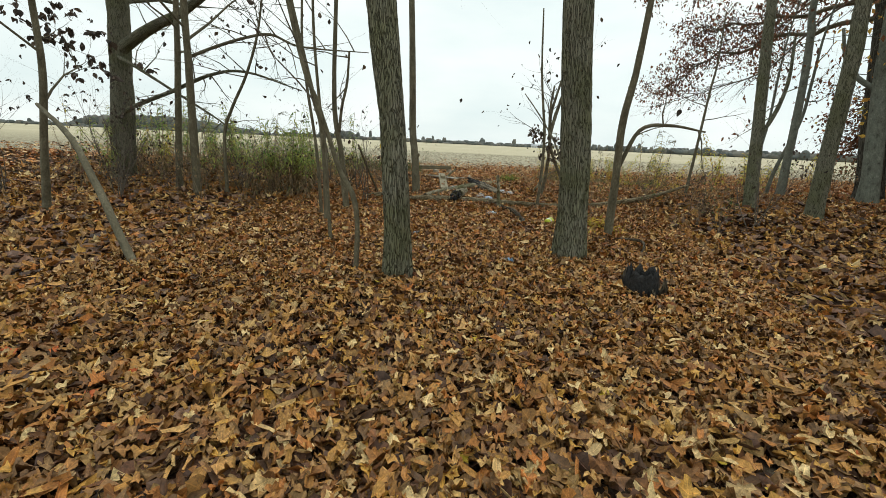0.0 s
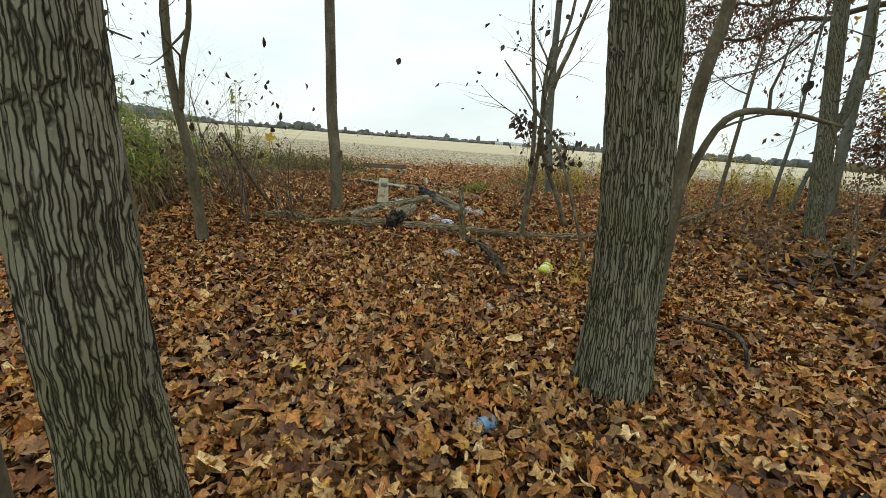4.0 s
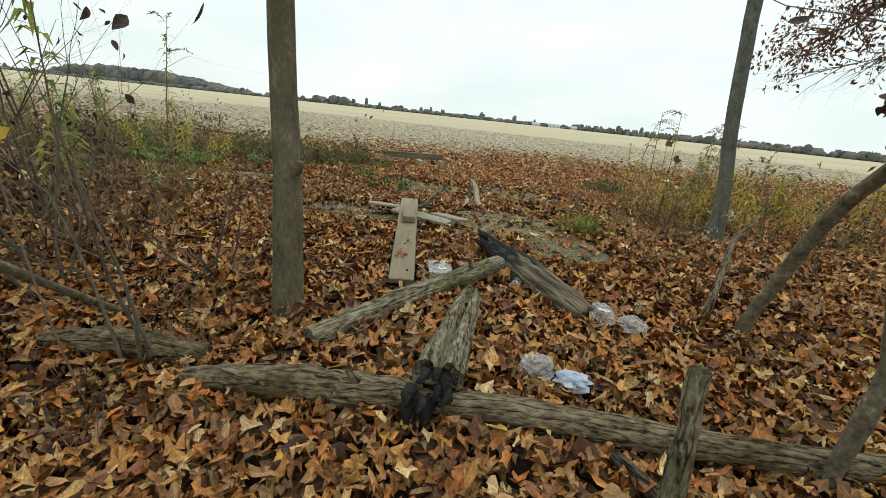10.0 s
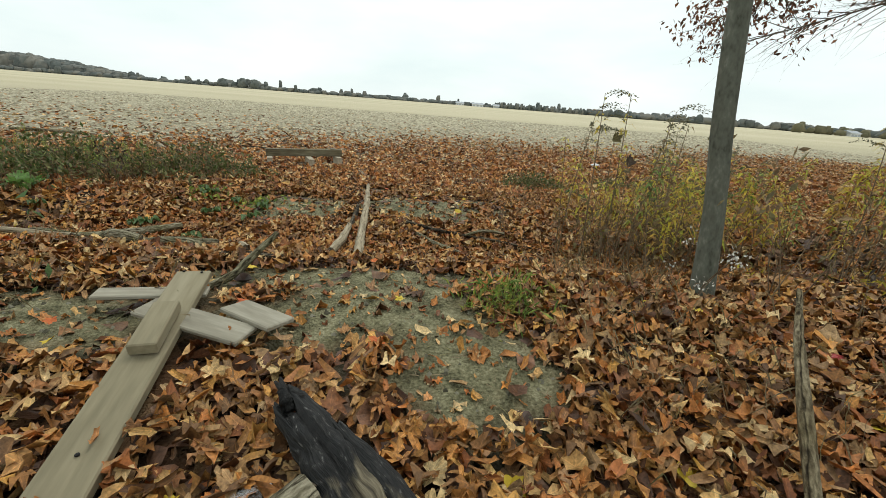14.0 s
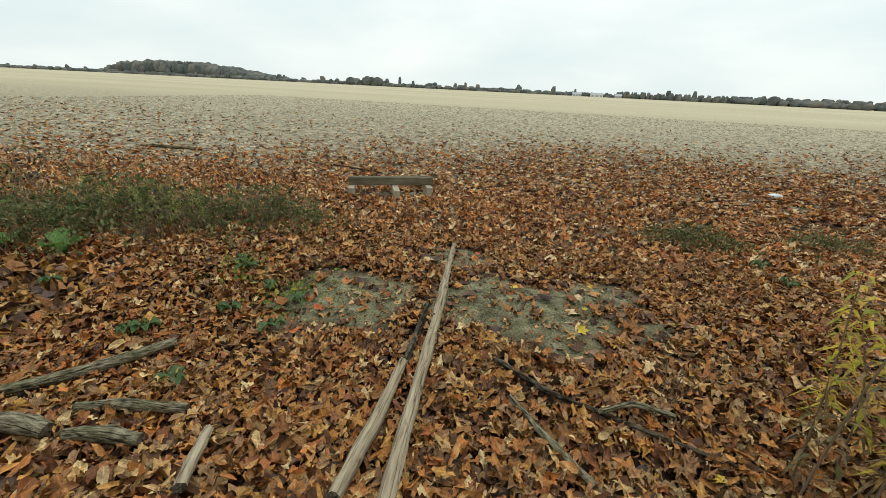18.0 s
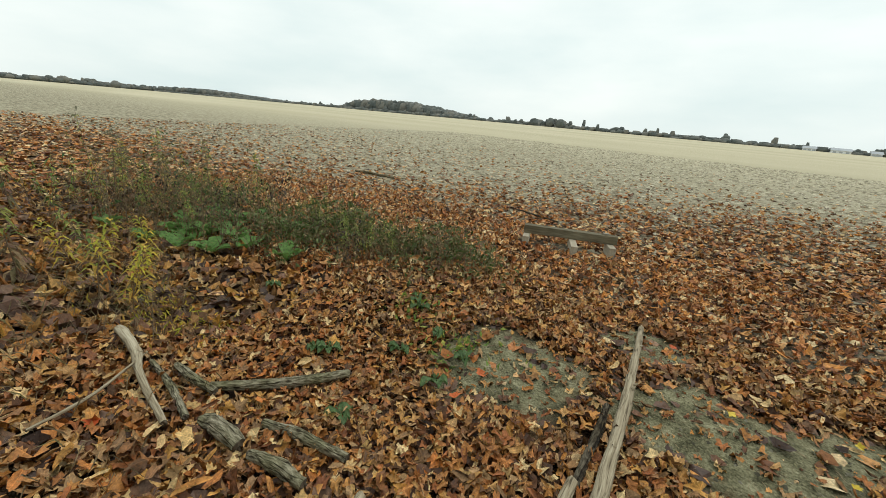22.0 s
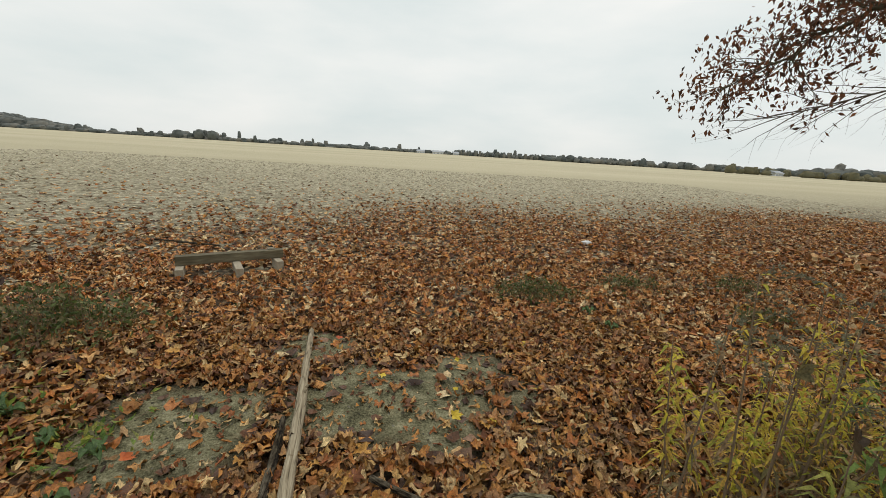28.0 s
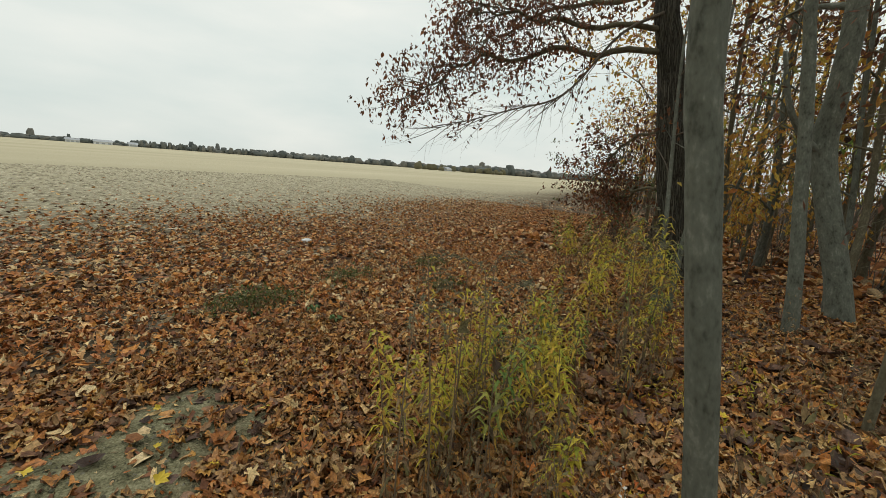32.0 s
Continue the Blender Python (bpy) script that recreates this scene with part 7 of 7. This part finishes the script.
strew("old_leaf_layer", FAR_SHAPES, -2.2, 3.8, 6.4, 20.0, 240, 0.11, M_LITTER_GAP_SHADE, "old leaves under the fresh fall, coloured dark like shaded gaps", off_boards, 0.012, 0.3)
strew("old_leaf_layer_wood", FAR_SHAPES, -9.0, 10.0, 5.0, 18.0, 110, 0.15, M_LITTER_GAP_SHADE, "old leaves under the trees, coloured dark like shaded gaps", lambda x, y: not (-2.2 < x < 3.8 and y > 6.4), 0.012, 0.3)
strew("leaf_litter_behind", FAR_SHAPES, -16.0, 16.0, -4.0, 5.0, 75, 0.18, M_LITTER_GOLD, "golden-brown leaves deeper in the wood", None, 0.04, 0.4)
strew("leaf_litter_thicket", FAR_SHAPES, -16.0, -9.0, 5.0, 14.0, 75, 0.18, M_LITTER_GOLD, "golden-brown leaves beyond the thicket", None, 0.04, 0.4)
strew("leaf_litter_path_golden", NEAR_SHAPES, -2.2, 3.8, 6.4, 15.2, 1350, 0.073, M_LITTER_GOLD, "thick dry golden-brown maple leaves on the ground", lambda x, y: golden(x, y) and off_boards(x, y), 0.065, 0.45)
strew("leaf_litter_path", NEAR_SHAPES, -2.2, 3.8, 10.0, 20.0, 1430, 0.071, M_LITTER, "thick dry brown and orange maple leaves on the ground", lambda x, y: not golden(x, y) and off_boards(x, y), 0.065, 0.45)
strew("leaf_litter_wood", MID_SHAPES, -9.0, 10.0, 5.0, 18.0, 210, 0.112, M_LITTER_GOLD, "thick dry golden-brown maple leaves under the trees", lambda x, y: (not -2.2 < x < 3.8 or y < 6.4) and (x < 0 or y < 14.5), 0.05, 0.5)
strew("leaf_litter_bank", MID_SHAPES, 3.8, 10.0, 14.5, 18.0, 520, 0.086, M_LITTER, "thick red-brown leaves along the wood's edge", None, 0.05, 0.5)
strew("leaf_litter_edge", MID_SHAPES, -9.0, 10.0, 18.0, 22.5, 520, 0.086, M_LITTER_FIELD, "red-brown fallen leaves at the field's edge", lambda x, y: not (-2.2 < x < 3.8 and y < 20.0) and off_beam(x, y), 0.045, 0.42)
strew("leaf_litter_field", OPEN_SHAPES, -26.0, 22.0, 22.5, 36.0, 235, 0.11, M_LITTER_FIELD, "wind-blown brown leaves thinning out over the field", None, 0.05, 0.4, lambda x, y: cover(x, y) * (1.1 - 0.065 * (y - 22.5)))
strew("leaf_litter_side", FAR_SHAPES, -26.0, -9.0, 14.0, 22.5, 130, 0.13, M_LITTER_FIELD, "wind-blown brown leaves along the wood's edge", tilt=0.3)
strew("leaf_litter_far_wood", FAR_SHAPES, 10.0, 26.0, 5.0, 24.0, 60, 0.2, M_LITTER_FIELD, "brown leaves on the far woodland floor")
strew("leaf_litter_stray", FAR_SHAPES, -30.0, 30.0, 17.0, 48.0, 13, 0.13, M_LITTER_FIELD, "stray brown leaves caught in the stubble", None, 0.02, 0.3, lambda x, y: 1.0 / (1.0 + math.exp(min(40.0, (y - 31) / 3.4))))
strew("leaf_scraps_on_soil", MID_SHAPES, -1.3, 2.2, 14.9, 19.9, 170, 0.036, M_LITTER_FIELD, "crumbled leaf scraps on the bare soil", None, 0.004, 0.25, lambda x, y: bare(x, y) * 0.8)
# clods and crumbs on the bare soil
cv, cf = [], []
for _ in range(5200):
    a, b = nrng.uniform(-1.3, 2.2), nrng.uniform(14.9, 20.0)
    if nrng.random() > bare(a, b):
        continue
    r = 0.004 + 0.014 * nrng.random() ** 3
    z, k = ground(a, b), len(cv)
    cv += [(a + r * nrng.uniform(0.6, 1.2) * math.cos(q), b + r * nrng.uniform(0.6, 1.2) * math.sin(q), z - 0.002) for q in (0.2, 1.5, 2.8, 4.1, 5.3)] + [(a + nrng.uniform(-0.3, 0.3) * r, b + nrng.uniform(-0.3, 0.3) * r, z + r * nrng.uniform(0.5, 1.0))]
    cf += [(k + q, k + (q + 1) % 5, k + 5) for q in range(5)]
tagged(link_mesh("soil_crumbs", cv, cf, material("dry_clods", [(0.07, 0.065, 0.042), (0.14, 0.13, 0.09), (0.24, 0.225, 0.165)], 12, 0.95, 0.2, spread=0.6, island=True), smooth=False), "small clods of dry grey soil", "soil", kind="stuff")
# short straw left standing in the field
n = 70000
x, y = nrng.uniform(-30, 32, n), 21.0 + 36 * nrng.random(n) ** 1.4
sv, sf = [], []
for a, b in zip(x, y):
    if nrng.random() < cover(a, b):
        continue
    z, hgt, t = ground(a, b) if b < 40 else 0.0, nrng.uniform(0.012, 0.05), nrng.normal(0, 0.5)
    half, wide = nrng.uniform(0.05, 0.13), nrng.uniform(0.008, 0.022)
    dx, dy = math.cos(t), math.sin(t)
    k = len(sv)
    sv += [(a - dx * half, b - dy * half, z + 0.004), (a - dy * wide, b + dx * wide, z + hgt), (a + dx * half, b + dy * half, z + 0.012), (a + dy * wide, b - dx * wide, z + 0.006)]
    sf += [(k, k + 3, k + 1), (k + 3, k + 2, k + 1)]
straw = link_mesh("field_stubble", sv, sf, M_STUBBLE)
tagged(straw, "short pale straw stubble strewn over the field", "stubble", kind="stuff")

# bits of straw and twig on the bare soil
bv, bf = [], []
for _ in range(2600):
    a, b = nrng.uniform(-1.3, 2.2), nrng.uniform(14.9, 20.0)
    if nrng.random() > bare(a, b):
        continue
    t, half = nrng.uniform(0, 6.28), nrng.uniform(0.008, 0.035)
    z, k, wd = ground(a, b) + 0.003, len(bv), nrng.uniform(0.0008, 0.002)
    cx, cy = math.cos(t), math.sin(t)
    bv += [(a - cx * half - cy * wd, b - cy * half + cx * wd, z), (a - cx * half + cy * wd, b - cy * half - cx * wd, z), (a + cx * half, b + cy * half, z + 0.004), (a - cx * half * 0.2, b - cy * half * 0.2, z + 0.006)]
    bf += [(k, k + 2, k + 3), (k + 1, k + 3, k + 2), (k, k + 3, k + 1)]
tagged(link_mesh("straw_bits", bv, bf, M_GRASS), "loose bits of straw and twig on bare soil", "straw", kind="stuff")

# ---------------------------------------------------------------- distance
def clump_shape(geo, c, size, tall, rng):
    """A far tree's crown: a ragged lump of a few tilted faces on a short stem."""
    k, n = len(geo.v), 7
    for ring, (hgt, wid) in enumerate(((0.0, 0.35), (0.3, 1.0), (0.65, 0.85), (0.9, 0.6))):
        for s in range(n):
            a = 6.283 * s / n + ring * 0.4
            r = size * wid * rng.uniform(0.65, 1.2) * 0.5
            geo.v.append((c[0] + math.cos(a) * r, c[1] + math.sin(a) * r, c[2] + tall * (hgt + rng.uniform(-0.07, 0.07))))
    geo.v.append((c[0], c[1], c[2] + tall * rng.uniform(0.92, 1.02)))
    for ring in range(3):
        for s in range(n):
            t = (s + 1) % n
            geo.f.append((k + ring * n + s, k + ring * n + t, k + (ring + 1) * n + t, k + (ring + 1) * n + s))
    geo.f += [(k + 3 * n + s, k + 3 * n + (s + 1) % n, k + 4 * n) for s in range(n)]


rng = random.Random(50)


def far_line(name, label, x0, y0, x1, y1, count, low, high, width, mat=M_FAR_TREE_HAZED, deep=12):
    geo = Geo()
    for k in range(count):
        t = (k + rng.random()) / count
        tall = rng.uniform(low, high) * (1.0 if rng.random() < 0.95 else 1.4)
        clump_shape(geo, (x0 + (x1 - x0) * t + rng.uniform(-3, 3), y0 + (y1 - y0) * t + rng.uniform(-deep, deep), -0.5), width * rng.uniform(0.6, 1.5), tall, rng)
    ob = link_mesh(name, geo.v, geo.f, mat)
    return tagged(ob, label, "far trees", kind="stuff")


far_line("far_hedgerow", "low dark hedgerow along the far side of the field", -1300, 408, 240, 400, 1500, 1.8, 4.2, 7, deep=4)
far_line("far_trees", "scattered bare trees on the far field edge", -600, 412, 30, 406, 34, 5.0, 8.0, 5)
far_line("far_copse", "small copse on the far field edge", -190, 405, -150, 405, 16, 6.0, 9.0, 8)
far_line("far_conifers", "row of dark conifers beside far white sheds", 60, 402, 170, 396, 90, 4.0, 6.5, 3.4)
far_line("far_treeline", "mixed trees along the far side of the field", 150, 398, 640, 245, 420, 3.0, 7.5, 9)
# These crowns' yellow is dulled as well, haze painted into the colour.
far_line("far_treeline_autumn", "yellowing trees by a far house", 215, 262, 330, 235, 24, 3.5, 6.0, 6, material("far_yellow_trees_hazed", [(0.11, 0.11, 0.07), (0.17, 0.145, 0.08)], 0.3, 1.0, 0, fine=2.0))
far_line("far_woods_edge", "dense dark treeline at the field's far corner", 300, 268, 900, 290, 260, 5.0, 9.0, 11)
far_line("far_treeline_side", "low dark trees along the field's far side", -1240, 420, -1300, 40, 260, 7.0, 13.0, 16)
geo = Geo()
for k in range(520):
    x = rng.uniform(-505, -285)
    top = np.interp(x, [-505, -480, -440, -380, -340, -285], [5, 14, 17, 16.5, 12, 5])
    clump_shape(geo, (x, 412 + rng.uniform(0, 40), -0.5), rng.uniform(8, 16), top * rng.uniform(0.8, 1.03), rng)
tagged(link_mesh("far_hill_woods", geo.v, geo.f, M_FAR_TREE_HAZED), "wooded hill beyond the field", "far trees", kind="stuff")
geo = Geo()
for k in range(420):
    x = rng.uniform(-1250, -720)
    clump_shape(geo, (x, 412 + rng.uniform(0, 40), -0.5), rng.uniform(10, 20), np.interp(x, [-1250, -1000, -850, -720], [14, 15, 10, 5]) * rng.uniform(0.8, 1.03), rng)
tagged(link_mesh("far_hill_woods_beyond", geo.v, geo.f, M_FAR_TREE_HAZED), "second wooded rise beyond the field", "far trees", kind="stuff")
M_SHED = material("white_shed_wall", [(0.62, 0.63, 0.64), (0.78, 0.79, 0.80)], 0.2, 0.6, 0.0, fine=2)
M_SHED_ROOF = material("grey_shed_roof", [(0.30, 0.32, 0.34), (0.42, 0.44, 0.46)], 0.2, 0.6, 0.0, fine=2)
for x, y, length, tall in ((27, 396, 7, 1.5), (43, 395, 10, 1.7), (60, 394, 5, 1.5), (252, 252, 6, 1.9), (152, 392, 6, 1.7)):
    shed = thing("shed", (x, y, 0), "long low white shed with a shallow grey roof", "building", "far sheds")
    wall = box("wall", (length, 8, tall), M_SHED, shed, (0, 0, tall / 2), bevel=0.02)
    gable = Geo()
    hl, hw = length / 2 + 0.4, 4.5
    gable.add([(-hl, -hw, tall), (hl, -hw, tall), (hl, hw, tall), (-hl, hw, tall), (-hl, 0, tall + 1.5), (hl, 0, tall + 1.5)], [(0, 1, 5, 4), (2, 3, 4, 5), (0, 4, 3), (1, 2, 5), (0, 3, 2, 1)])
    roof = link_mesh("roof", gable.v, gable.f, M_SHED_ROOF, None, smooth=False)
    roof.parent = shed
    for k in range(3):
        box("door", (1.6, 0.1, tall * 0.7), M_SHED_ROOF, wall, (-length / 3 + k * length / 3, -4.06, -tall * 0.15), bevel=0.01)
